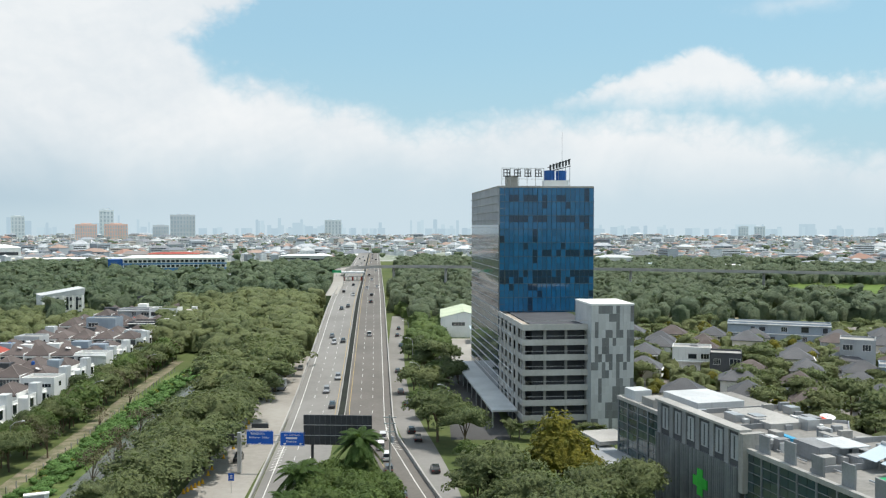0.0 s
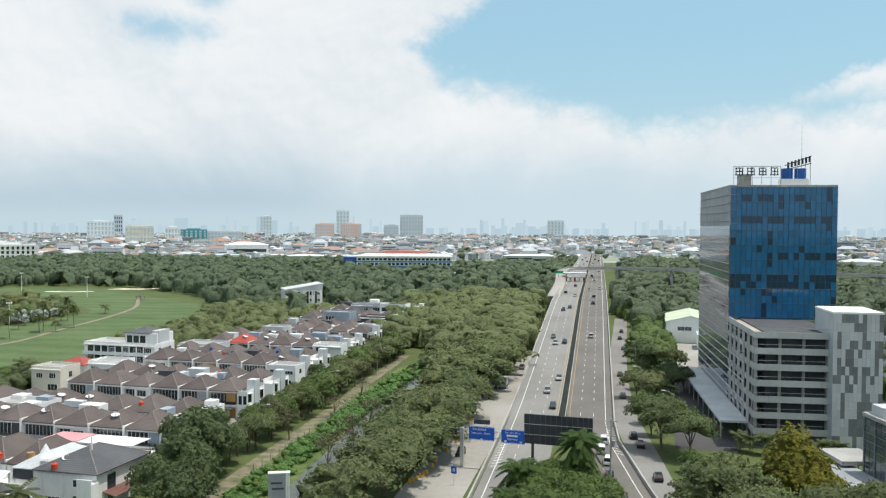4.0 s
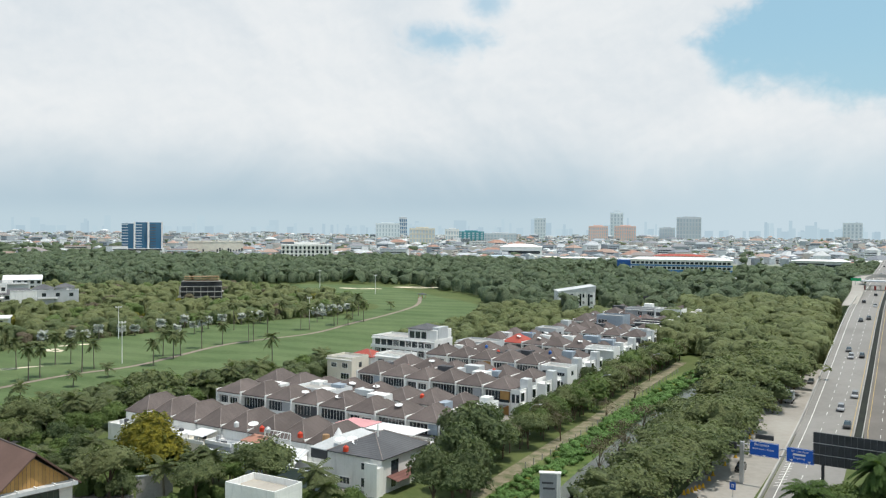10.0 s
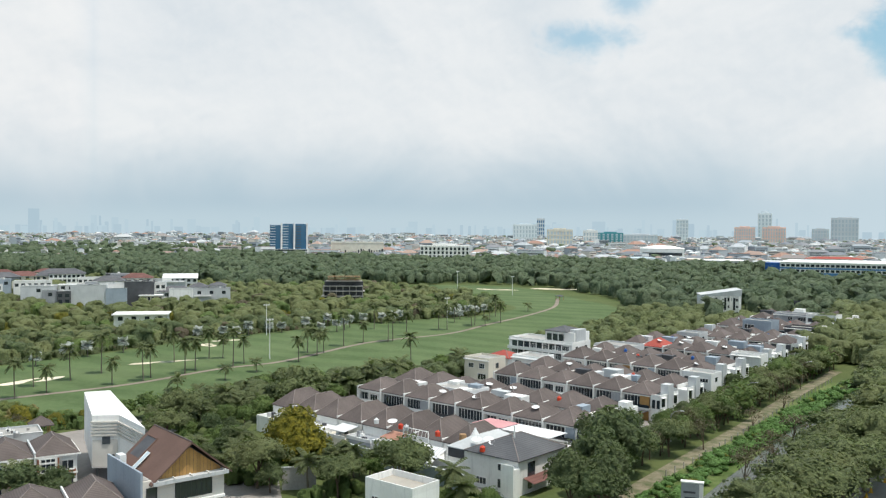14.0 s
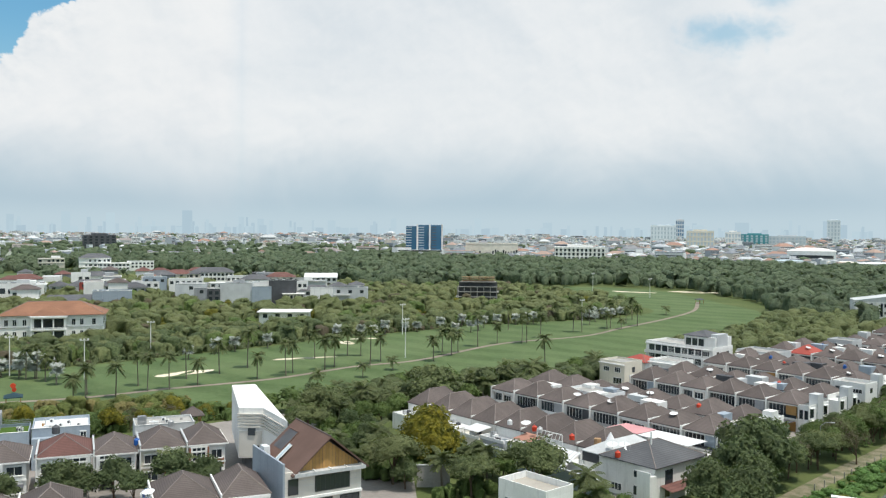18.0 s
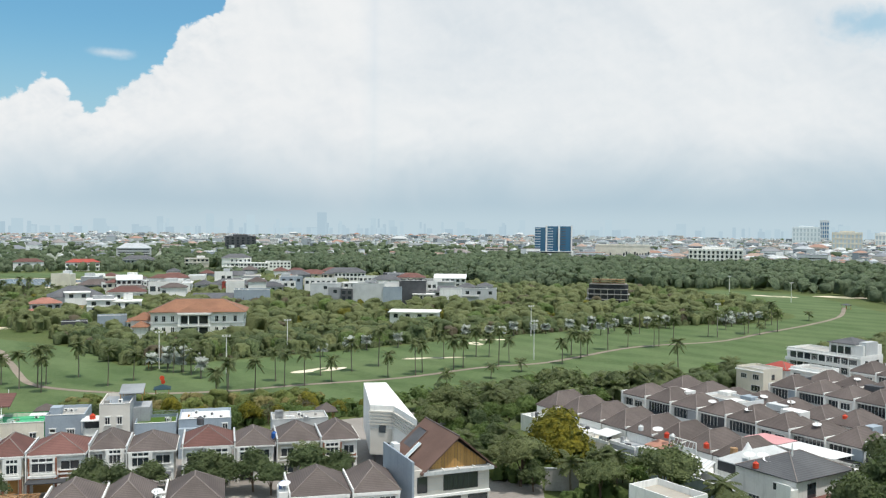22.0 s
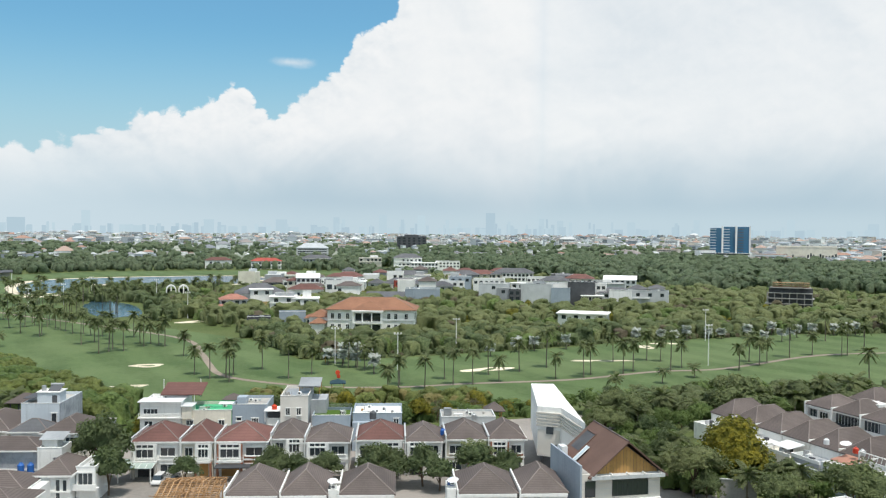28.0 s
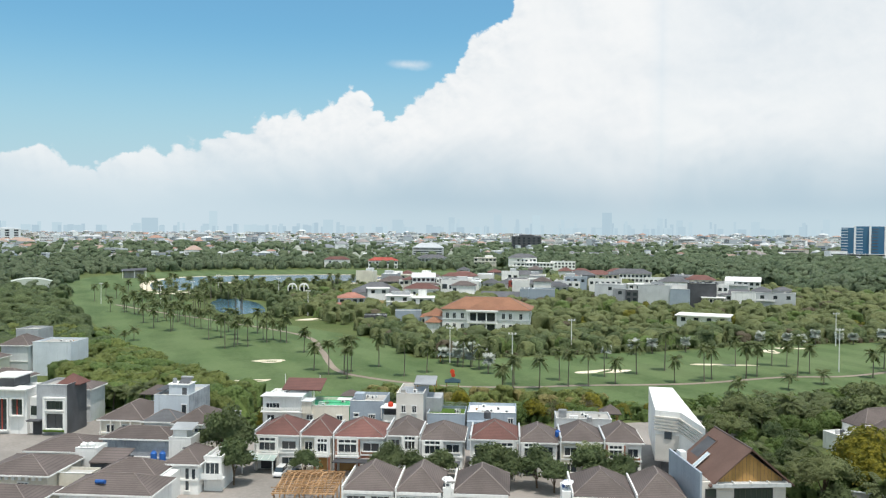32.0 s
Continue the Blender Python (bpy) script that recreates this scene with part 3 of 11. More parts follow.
def wall_band(name, off, lo, hi, z0, z1, width, material, parent=None, label="", category="barrier", bottom=None):
    m = Mesh()
    k = 0
    for y in [v for v in ys if lo <= v <= hi]:
        a = off(y) if callable(off) else off
        x, z = mid_x(y) + a, deck_z(y)
        zb = z + z0 if bottom is None else bottom
        m.v += [(x, y, zb), (x, y, z + z1), (x + width, y, z + z1), (x + width, y, zb)]
        if k:
            i = 4 * k
            m.f += [(i - 4, i - 3, i + 1, i), (i - 3, i - 2, i + 2, i + 1), (i - 2, i - 1, i + 3, i + 2)]
        else:
            m.f.append((0, 1, 2, 3))
        k += 1
    ob = part(name, m, material, parent)
    return ob if parent else tagged(ob, label, category, kind="structure")


def east0(y):
    """Inner edge of the eastbound lanes, which swing away from the median near the camera."""
    return float(np.interp(y, [130, 150, 169, 194, 210, 228], [17.5, 14.5, 11.6, 7.6, 3.5, 0.8]))


def east1(y):
    return float(np.interp(y, [130, 150, 162, 177, 194, 212, 228], [24.0, 21.5, 19.6, 17.6, 15.3, 12.8, 13.0]))


KERB = mat("barrier_concrete", (0.44, 0.43, 0.41), (0.33, 0.325, 0.31), 0.25, 0.85, vary=0.02, stain=0.3)
# near-black for the median strip: the shadow inside the gap is painted in
GAPSHADOW = mat("painted_gap_shadow", (0.022, 0.026, 0.020), (0.012, 0.014, 0.012), 0.5, 0.9)
LEFT0, LEFT1, RIGHT0, RIGHT1 = -13.6, -1.05, east0, east1
band("carriageway", LEFT0, LEFT1, 130, 1250, 0.18, ROADCONC, "pale grey concrete carriageway of the toll road", "road")
band("carriageway", RIGHT0, RIGHT1, 130, 1250, 0.18, ASPHALT, "darker worn carriageway of the toll road", "road")
wall_band("viaduct_side", -14.0, 225, 1250, 0, 0.15, 0.3, CONC, label="grey concrete retaining side of the rising road", bottom=0.0)
wall_band("viaduct_side", 13.1, 225, 1250, 0, 0.15, 0.3, CONC, label="grey concrete retaining side of the rising road", bottom=0.0)
wall_band("road_barrier", -14.2, 150, 1250, 0, 1.05, 0.35, KERB, label="pale concrete barrier along the toll road")
wall_band("road_barrier", lambda y: east1(y) + 0.1, 150, 1250, 0, 1.05, 0.35, KERB, label="pale concrete barrier along the toll road")
wall_band("median_barrier", -1.25, 225, 1250, 0, 0.6, 0.2, KERB, label="grey concrete median barrier")
wall_band("median_barrier", 0.62, 225, 1250, 0, 0.6, 0.2, KERB, label="pale concrete median barrier")
band("median_gap", -1.05, 0.62, 225, 1250, 0.24, GAPSHADOW, "near-black strip standing for the shadowed gap between the median barriers", "drain")
for off, lo, hi, mt in ((-12.0, 150, 1250, PAINT), (-1.95, 205, 1250, YPAINT), (lambda y: east0(y) + 0.8, 140, 1250, YPAINT), (lambda y: east1(y) - 2.0, 140, 1250, PAINT)):
    o2 = (lambda y, o=off: o(y) + 0.17) if callable(off) else off + 0.17
    band("edge_line", off, o2, lo, hi, 0.21, mt, "painted edge line of the carriageway", "road marking")
dashes = Mesh()
for off in (-8.6, -5.2, 4.6, 8.0):
    y = 150.0 if off < 0 else 231.0
    while y < 900:
        x, x2 = mid_x(y) + off, mid_x(y + 3.2) + off
        z, z2 = deck_z(y) + 0.215, deck_z(y + 3.2) + 0.215
        dashes.poly((x - 0.065, y, z), (x + 0.065, y, z), (x2 + 0.065, y + 3.2, z2), (x2 - 0.065, y + 3.2, z2))
        y += 9.0
tagged(part("lane_dashes", dashes, PAINT), "white dashed lane markings on the toll road", "road marking", kind="stuff")
ribbon("frontage_road", curve([(-40.5, 125), (-43.4, 173), (-46.2, 227), (-49.0, 270), (-51.5, 300)]), 6.2, 0.06, PALEROAD, "pale dusty concrete slip road", "road")
ribbon("frontage_road", [(-48.5, 290), (-56, 360), (-62, 420)], 3.6, 0.07, PALEROAD, "pale dusty concrete slip road", "road")
ribbon("service_road", curve([(2.3, 128), (0.3, 160), (-3.7, 190), (-8.4, 220), (-12.3, 250), (-16.8, 311), (-20.6, 390), (-25, 489)]), 3.3, 0.09, ROADCONC, "pale concrete service road beside the toll road", "road")
flat("median_lawn", [(mid_x(228) - 0.3, 228), (mid_x(190) - 0.4, 190), (mid_x(135) - 0.4, 135), (mid_x(135) + 16.8, 135), (mid_x(169) + 11.5, 169), (mid_x(194) + 7.5, 194), (mid_x(210) + 3.3, 210)], 0.15, ROUGH, "rough grass wedge between the carriageways", "grass")

# ---------- plants ----------


def quads_mesh(name, corners, material, normals=None, skin=None):
    """A mesh of loose quads from an array (n, 4, 3), and of a skin (points, quads, normals), with soft normals if given."""
    k = len(corners)
    pts = np.asarray(corners, dtype=np.float32).reshape(-1, 3)
    idx = np.arange(4 * k, dtype=np.int32)
    nrm = None if normals is None else np.asarray(normals, dtype=np.float32).reshape(-1, 3)
    if skin is not None:
        idx = np.concatenate([idx, (skin[1] + 4 * k).ravel().astype(np.int32)])
        pts = np.concatenate([pts, skin[0].astype(np.float32)])
        nrm = np.concatenate([nrm, skin[2].astype(np.float32)])
    me = bpy.data.meshes.new(name)
    me.vertices.add(len(pts))
    me.vertices.foreach_set("co", np.ascontiguousarray(pts).ravel())
    me.loops.add(len(idx))
    me.loops.foreach_set("vertex_index", idx)
    me.polygons.add(len(idx) // 4)
    me.polygons.foreach_set("loop_start", np.arange(0, len(idx), 4, dtype=np.int32))
    me.update(calc_edges=True)
    if nrm is not None:
        me.polygons.foreach_set("use_smooth", np.ones(len(idx) // 4, dtype=bool))
        me.normals_split_custom_set_from_vertices(np.ascontiguousarray(nrm))
    me.materials.append(material)
    return me


def unit(v):
    return v / np.maximum(np.linalg.norm(v, axis=-1, keepdims=True), 1e-6)


def leaves(rng, centres, radii, count, size, flat_top=0.75, up=0.8, soft=0.38):
    """Leaf clumps over a set of lobes: quads and their soft normals."""
    which = rng.choice(len(centres), count, p=radii ** 2 / (radii ** 2).sum())
    d = rng.normal(size=(count, 3))
    d[:, 2] = np.abs(d[:, 2]) * 1.0 - 0.35
    d = unit(d)
    r = radii[which] * rng.uniform(0.80, 1.10, count)
    p = centres[which] + d * r[:, None] * np.array([1, 1, flat_top])
    nrm = unit(d + rng.normal(size=(count, 3)) * 0.55 + np.array([0, 0, up]))
    t = unit(np.cross(nrm, rng.normal(size=(count, 3))))
    b = np.cross(nrm, t)
    s = size * rng.uniform(0.55, 1.35, (count, 1))
    w = s * rng.uniform(0.45, 0.8, (count, 1))
    q = np.stack([p - t * s, p - b * w, p + t * s, p + b * w], axis=1)
    mid = centres.mean(axis=0) - np.array([0, 0, 2.0])
    n = unit(nrm * (1 - soft) + (0.45 * d + 0.75 * unit(p - mid) + np.array([0, 0, 0.15])) * soft)
    return q, np.repeat(n[:, None, :], 4, axis=1)


def ball_grid(cells):
    """A unit ball from a cube with so many cells along each edge: points and quads that share them."""
    u = np.tan(np.linspace(-1, 1, cells + 1) * math.pi / 4)
    seen, pts, quads = {}, [], []
    for ax in range(3):
        for sg in (-1, 1):
            for i in range(cells):
                for j in range(cells):
                    q = []
                    for a, b in ((i, j), (i + 1, j), (i + 1, j + 1), (i, j + 1))[::sg]:
                        v = [0.0, 0.0, 0.0]
                        v[ax], v[(ax + 1) % 3], v[(ax + 2) % 3] = sg, u[a], u[b]
                        key = tuple(round(x, 5) for x in v)
                        if key not in seen:
                            seen[key] = len(pts)
                            pts.append(v)
                        q.append(seen[key])
                    quads.append(q)
    return unit(np.array(pts)), np.array(quads)


BALLS = {}


def heart(rng, centres, radii, flat_top, cells, fill=0.86, low=-0.45):
    """The dense inner foliage: one lumpy skin drawn over all the lobes of a crown."""
    if cells not in BALLS:
        BALLS[cells] = ball_grid(cells)
    ball, quads = BALLS[cells]
    sq = np.array([1, 1, 1 / flat_top])
    mid = np.array([0, 0, centres[:, 2].mean() - radii.mean() * 0.4])
    tall = (centres[:, 2].max() + radii.mean() - mid[2]) / (np.linalg.norm(centres[:, :2], axis=1).max() + radii.mean())
    d = unit(ball * np.array([1, 1, max(0.35, tall)]))
    ds, cs = d * sq, (centres - mid) * sq
    a = (ds ** 2).sum(1)[:, None]
    b = ds @ cs.T
    c = (cs ** 2).sum(1)[None, :] - radii[None, :] ** 2
    disc = b * b - a * c
    t = np.where(disc > 0, (b + np.sqrt(np.maximum(disc, 0))) / a, 0.0)
    reach = np.maximum(t.max(axis=1), 0.55 * np.median(t.max(axis=1)))
    p = mid + d * (reach * fill * rng.uniform(0.93, 1.07, len(d)))[:, None]
    p[:, 2] = np.maximum(p[:, 2], mid[2] - radii.mean() * 0.9)
    quads = quads[d[quads].mean(axis=1)[:, 2] > low]
    fn = np.cross(p[quads[:, 2]] - p[quads[:, 0]], p[quads[:, 3]] - p[quads[:, 1]])
    nv = np.zeros_like(p)
    for k in range(4):
        np.add.at(nv, quads[:, k], fn)
    return p, quads, unit(unit(nv) + 0.25 * d)


def lobes(seed, spread, height, dome, count, size):
    """Centres and radii of a crown's lobes: a flattened dome."""
    rng = np.random.default_rng(seed)
    a = rng.uniform(0, 2 * math.pi, count) + np.arange(count) * 2.4
    r = spread * np.sqrt((np.arange(count) + 0.4) / count) * rng.uniform(0.8, 1.1, count)
    z = height + dome * (1 - (r / spread) ** 2) + rng.uniform(-0.12, 0.12, count) * spread
    c = np.stack([r * np.cos(a), r * np.sin(a), z], axis=1)
    return rng, c, size * rng.uniform(0.75, 1.25, count)


def trunk_mesh(c, height, r, material, seed):
    rnd = random.Random(seed)
    m = Mesh()
    fork = height * 0.5
    m.tube((0, 0, -0.2), (0.1, 0.1, fork), r, r * 0.75, 7)
    for i in range(min(6, len(c))):
        p = c[(i * 3) % len(c)]
        q = (p[0] * 0.45 + rnd.uniform(-0.3, 0.3), p[1] * 0.45, fork + (p[2] - fork) * 0.6)
        m.tube((0.1, 0.1, fork - 0.3), q, r * 0.5, r * 0.3, 5)
        m.tube(q, (p[0] * 0.9, p[1] * 0.9, p[2]), r * 0.3, r * 0.1, 5)
    return m.data("trunk", material)


def tree_kind(seed, spread, height, dome, nl, lobe, count, leaf, material, r=0.28, flat_top=0.7, cells=7, fill=0.88):
    rng, c, rad = lobes(seed, spread, height, dome, nl, lobe)
    q, n = leaves(rng, c, rad, count, leaf, flat_top)
    skin = heart(rng, c, rad, flat_top, cells, fill) if cells else None
    return quads_mesh("crown", q, material, n, skin), trunk_mesh(c, height, r, BARK, seed)


UMBRELLA = [tree_kind(s, 6.0, 6.2, 2.9, 44, 1.25, 2000, 0.29, GREEN_A, flat_top=0.80, cells=6, fill=0.84) for s in (1, 2, 3, 6)]
UMBRELLA_FAR = [tree_kind(s, 6.0, 6.2, 2.9, 30, 1.5, 760, 0.46, GREEN_A, flat_top=0.80, cells=4, fill=0.84) for s in (4, 5, 7)]
ROUND = [tree_kind(s, 3.0, 3.0, 3.3, 28, 1.0, 1350, 0.25, GREEN_B, 0.2, 0.9, cells=5, fill=0.82) for s in (11, 12, 13)]
ROUND_FAR = [tree_kind(s, 3.0, 3.0, 3.3, 20, 1.2, 480, 0.42, GREEN_B, 0.2, 0.9, cells=4, fill=0.82) for s in (14, 15)]
BRIGHT = [tree_kind(s, 2.8, 2.2, 2.6, 22, 1.0, 1150, 0.24, GREEN_C, 0.16, 0.9, cells=5, fill=0.82) for s in (21, 22)]
BRIGHT_FAR = [tree_kind(s, 2.8, 2.2, 2.6, 18, 1.2, 380, 0.40, GREEN_C, 0.16, 0.9, cells=4, fill=0.82) for s in (23, 24)]
GOLDEN = [tree_kind(s, 3.3, 1.9, 4.4, 34, 1.2, 2000, 0.26, GOLD, 0.2, 0.95, cells=5, fill=0.85) for s in (31, 32)]
GOLDEN_FAR = [tree_kind(s, 3.3, 1.9, 4.4, 20, 1.5, 360, 0.34, GOLD, 0.2, 0.95, cells=5) for s in (33, 34)]
BARE = [tree_kind(s, 2.6, 3.8, 1.6, 16, 1.0, 420, 0.20, DRY, 0.16, 0.9, cells=0) for s in (41, 42)]
SHRUB = [tree_kind(s, 1.5, 0.8, 0.6, 10, 0.8, 260, 0.18, GREEN_C, 0.07, 0.9, cells=3) for s in (51, 52)]
FARTHER = {id(UMBRELLA): UMBRELLA_FAR, id(ROUND): ROUND_FAR, id(BRIGHT): BRIGHT_FAR, id(GOLDEN): GOLDEN_FAR}
LABELS = {id(UMBRELLA): ("umbrella_tree", "wide umbrella-crowned rain tree with feathery green leaves"),
          id(ROUND): ("broadleaf_tree", "dense dark green broadleaf tree"),
          id(BRIGHT): ("bushy_tree", "bright green bushy tree with light young leaves"),
          id(GOLDEN): ("flowering_tree", "rounded tree covered in golden yellow blossom"),
          id(BARE): ("dry_tree", "half-bare tree with brown twigs and few leaves"),
          id(SHRUB): ("shrub", "low bright green garden shrub")}
rnd = random.Random(7)


def tree(kinds, x, y, size=1.0, z=0.0, tall=1.0):
    name, label = LABELS[id(kinds)]
    if math.hypot(x, y) > 232:
        kinds = FARTHER.get(id(kinds), kinds)
    crown, trunk = kinds[rnd.randrange(len(kinds))]
    e = new(name)
    e.matrix_world = Matrix.LocRotScale((x, y, z), Euler((0, 0, rnd.uniform(0, 6.28))), (size, size, size * tall))
    tagged(e, label, "shrub" if name == "shrub" else "tree", name.replace("_", " ") + "s")
    part("trunk", trunk, None, e)
    part("crown", crown, None, e)
    return e


def frond_quads(rng, count, length, droop, width, top, low=-0.25, cuts=8):
    out = []
    for i in range(count):
        a = 2 * math.pi * (i / count) + rng.uniform(-0.2, 0.2)
        lift = rng.uniform(low, 1.1)
        d = np.array([math.cos(a), math.sin(a), 0.0])
        side = np.array([-d[1], d[0], 0.0])
        L = length * rng.uniform(0.85, 1.1)
        pts = [np.array([0, 0, top]) + d * L * t * math.cos(lift * (1 - t * 0.4)) + np.array([0, 0, L * (math.sin(lift) * t - droop * t * t)]) for t in np.linspace(0.04, 1, cuts)]
        for k in range(cuts - 1):
            p, q = pts[k], pts[k + 1]
            w = width * (0.55 + 0.9 * math.sin(math.pi * (k + 0.7) / (cuts + 0.2)))
            for sgn in (1, -1):
                o = side * sgn * w + np.array([0, 0, -0.45 * w]) + (q - p) * 0.5
                m = p + (q - p) * 0.82
                out.append([p, m, m + o, p + o * 0.95])
    return out


def palm_kind(seed, height, length, count=17, fr=FROND, lean=0.3, r=0.19, width=0.62, low=-0.35, droop=0.62, cuts=8):
    rng = np.random.default_rng(seed)
    m = Mesh()
    last = Vector((0, 0, -0.2))
    for k in range(1, 6):
        t = k / 5
        p = Vector((lean * t * t, 0.15 * math.sin(3 * t), height * t))
        m.tube(last, p, r * (1.25 - 0.45 * (t - 0.2)), r * (1.25 - 0.45 * t), 7)
        last = p
    f = np.array(frond_quads(rng, count, length, droop, width, 0.0, low, cuts)) + np.array(last)
    return quads_mesh("crown", f, fr), m.data("trunk", PALMBARK)


PALMS = [palm_kind(s, h, 2.7, 36, width=0.33, low=-1.0, droop=0.42, r=0.15, cuts=10) for s, h in ((61, 9.0), (62, 10.6), (63, 7.8))]
YOUNG = [palm_kind(s, h, 2.8, 22, r=0.14, width=0.42, low=-0.4, droop=0.35) for s, h in ((64, 3.6), (65, 5.0))]
FANPALM = [palm_kind(s, h, 2.15, 64, SILVER, 0.1, 0.2, 0.42, -0.9, 0.05) for s, h in ((66, 3.6), (67, 4.6))]
LUSH = [palm_kind(s, h, 3.0, 60, leaf_mat("lush_palm_fronds", (0.034, 0.082, 0.018), (0.120, 0.200, 0.050), (0.090, 0.150, 0.036)), 0.1, 0.24, 0.36, -0.9, 0.6, 22) for s, h in ((68, 4.6), (69, 5.6))]
PALMLABEL = {id(PALMS): ("coconut_palm", "tall slender coconut palm on the golf course"), id(YOUNG): ("young_palm", "short coconut palm with spreading fronds"),
             id(FANPALM): ("silver_palm", "silver-grey fan palm at the edge of the course"), id(LUSH): ("royal_palm", "lush green palm with arching fronds beside the road")}


def palm(kinds, x, y, size=1.0):
    name, label = PALMLABEL[id(kinds)]
    crown, trunk = kinds[rnd.randrange(len(kinds))]
    e = new(name)
    e.matrix_world = Matrix.LocRotScale((x, y, 0), Euler((0, 0, rnd.uniform(0, 6.28))), (size, size, size * rnd.uniform(0.92, 1.08)))
    tagged(e, label, "palm", name.replace("_", " ") + "s")
    part("trunk", trunk, None, e)
    part("crown", crown, None, e)
    return e


def inside(x, y, ring):
    c = False
    j = len(ring) - 1
    for i in range(len(ring)):
        if (ring[i][1] > y) != (ring[j][1] > y) and x < (ring[j][0] - ring[i][0]) * (y - ring[i][1]) / (ring[j][1] - ring[i][1]) + ring[i][0]:
            c = not c
        j = i
    return c


KEEP_CLEAR = []       # boxes (x0, x1, y0, y1) with no trees


def clear(x, y, gap=0.0):
    if inside(x, y, FAIR_RING):
        return False
    return not any(a - gap < x < b + gap and c - gap < y < d + gap for a, b, c, d in KEEP_CLEAR)


def scatter(ring, gap, seed, jitter=0.42):
    """Uneven points inside a ring, about gap apart."""
    r = random.Random(seed)
    xs, yl = [p[0] for p in ring], [p[1] for p in ring]
    out = []
    y = min(yl)
    while y < max(yl):
        x = min(xs) + r.uniform(0, gap)
        while x < max(xs):
            px, py = x + r.uniform(-jitter, jitter) * gap, y + r.uniform(-jitter, jitter) * gap
            if inside(px, py, ring):
                out.append((px, py))
            x += gap
        y += gap * 0.9
    return out


def low_crown(seed, spread, height, dome, nl, lobe, count, leaf, cells=3):
    rng, c, rad = lobes(seed, spread, height, dome, nl, lobe)
    q, n = leaves(rng, c, rad, count, leaf, 0.75, 1.2, 0.75)
    p, quads, pn = heart(rng, c, rad, 0.75, cells, 0.93, -0.45)
    low = p[:, 2] < c[:, 2].mean() - rad.mean() * 0.45
    p[low, 2] = np.minimum(p[low, 2], height * 0.16)       # undergrowth and low boughs reach almost to the ground
    p[low, :2] *= 1.04
    return q, n, (p, quads, unit(pn + np.array([0, 0, 0.45])))


MID_KINDS = [low_crown(s, 5.2, 4.6, 3.0, 22, 1.5, 140, 0.5, 5) for s in range(70, 74)] + [low_crown(s, 3.2, 4.2, 3.2, 14, 1.25, 110, 0.46, 4) for s in range(75, 78)]
FAR_KINDS = [low_crown(s, 5.8, 4.8, 3.2, 14, 1.9, 36, 0.8, 3) for s in range(80, 84)] + [low_crown(s, 3.8, 4.6, 3.6, 10, 1.6, 28, 0.75, 3) for s in range(85, 88)]
TOWN_KINDS = [low_crown(s, 6.0, 4.5, 2.6, 5, 3.2, 6, 1.3, 2) for s in range(90, 93)]


def woods(name, spots, label, material=GREEN_A, lo=0.75, hi=1.35, seed=0, kinds=FAR_KINDS):
    """Far woodland: many crowns joined into one mesh."""
    rng = np.random.default_rng(seed)
    chunks, turned, sv, sq, sn, at_ = [], [], [], [], [], 0
    for x, y in spots:
        q, n, (hv, hq, hn) = kinds[rng.integers(len(kinds))]
        a, s = rng.uniform(0, 6.28), lo + (hi - lo) * rng.random() ** 1.3
        c, sn_ = math.cos(a), math.sin(a)
        rot = np.array([[c, sn_, 0], [-sn_, c, 0], [0, 0, 1]])
        chunks.append(q @ rot * s + np.array([x, y, 0]))
        turned.append(n @ rot)
        sv.append(hv @ rot * s + np.array([x, y, 0]))
        sn.append(hn @ rot)
        sq.append(hq + at_)
        at_ += len(hv)
    skin = (np.concatenate(sv), np.concatenate(sq), np.concatenate(sn))
    ob = new(name, quads_mesh(name, np.concatenate(chunks), material, np.concatenate(turned), skin))
    return tagged(ob, label, "woodland", kind="stuff")

# ---------- houses ----------
RIDGE = mat("ridge_mortar", (0.26, 0.225, 0.21), (0.18, 0.15, 0.14), 1.0, 0.8)


def lattice(x0, x1, y, z0, z1, bars, t=0.09, depth=0.14):
    """A window frame in one piece: outer frame and upright bars."""
    xs = [x0]
    for i in range(1, bars):
        c = x0 + (x1 - x0) * i / bars
        xs += [c - t / 2, c + t / 2]
    xs = [x0, x0 + t] + xs[1:] + [x1 - t, x1]
    zs = [z0, z0 + t, z1 - t, z1]
    m = Mesh()
    m.v = [(x, y - depth, z) for z in zs for x in xs]
    k = len(xs)
    for j in range(3):
        for i in range(k - 1):
            if j == 1 and i % 2:
                continue
            a = j * k + i
            m.f.append((a, a + 1, a + k + 1, a + k))
    c = len(m.v)
    m.v += [(x0, y, z0), (x1, y, z0), (x1, y, z1), (x0, y, z1)]
    o = (0, k - 1, 4 * k - 1, 3 * k)
    for i in range(4):
        m.f.append((o[i], c + i, c + (i + 1) % 4, o[(i + 1) % 4]))
    return m


def window(parent, x0, x1, y, z0, z1, bars=2, framing=WHITE, proud=0.06, glass=GLASS, label="", plain=False):
    """A glazed opening in a wall that faces -y: frame and pane."""
    if plain:
        return part("window", Mesh().box(x0, x1, y - 0.05, y + 0.05, z0, z1), glass, parent, label)
    w = part("window", lattice(x0, x1, y, z0, z1, bars), framing, parent, label)
    part("pane", Mesh().box(x0 + 0.05, x1 - 0.05, y - 0.07, y + 0.05, z0 + 0.05, z1 - 0.05), glass, w)
    return w


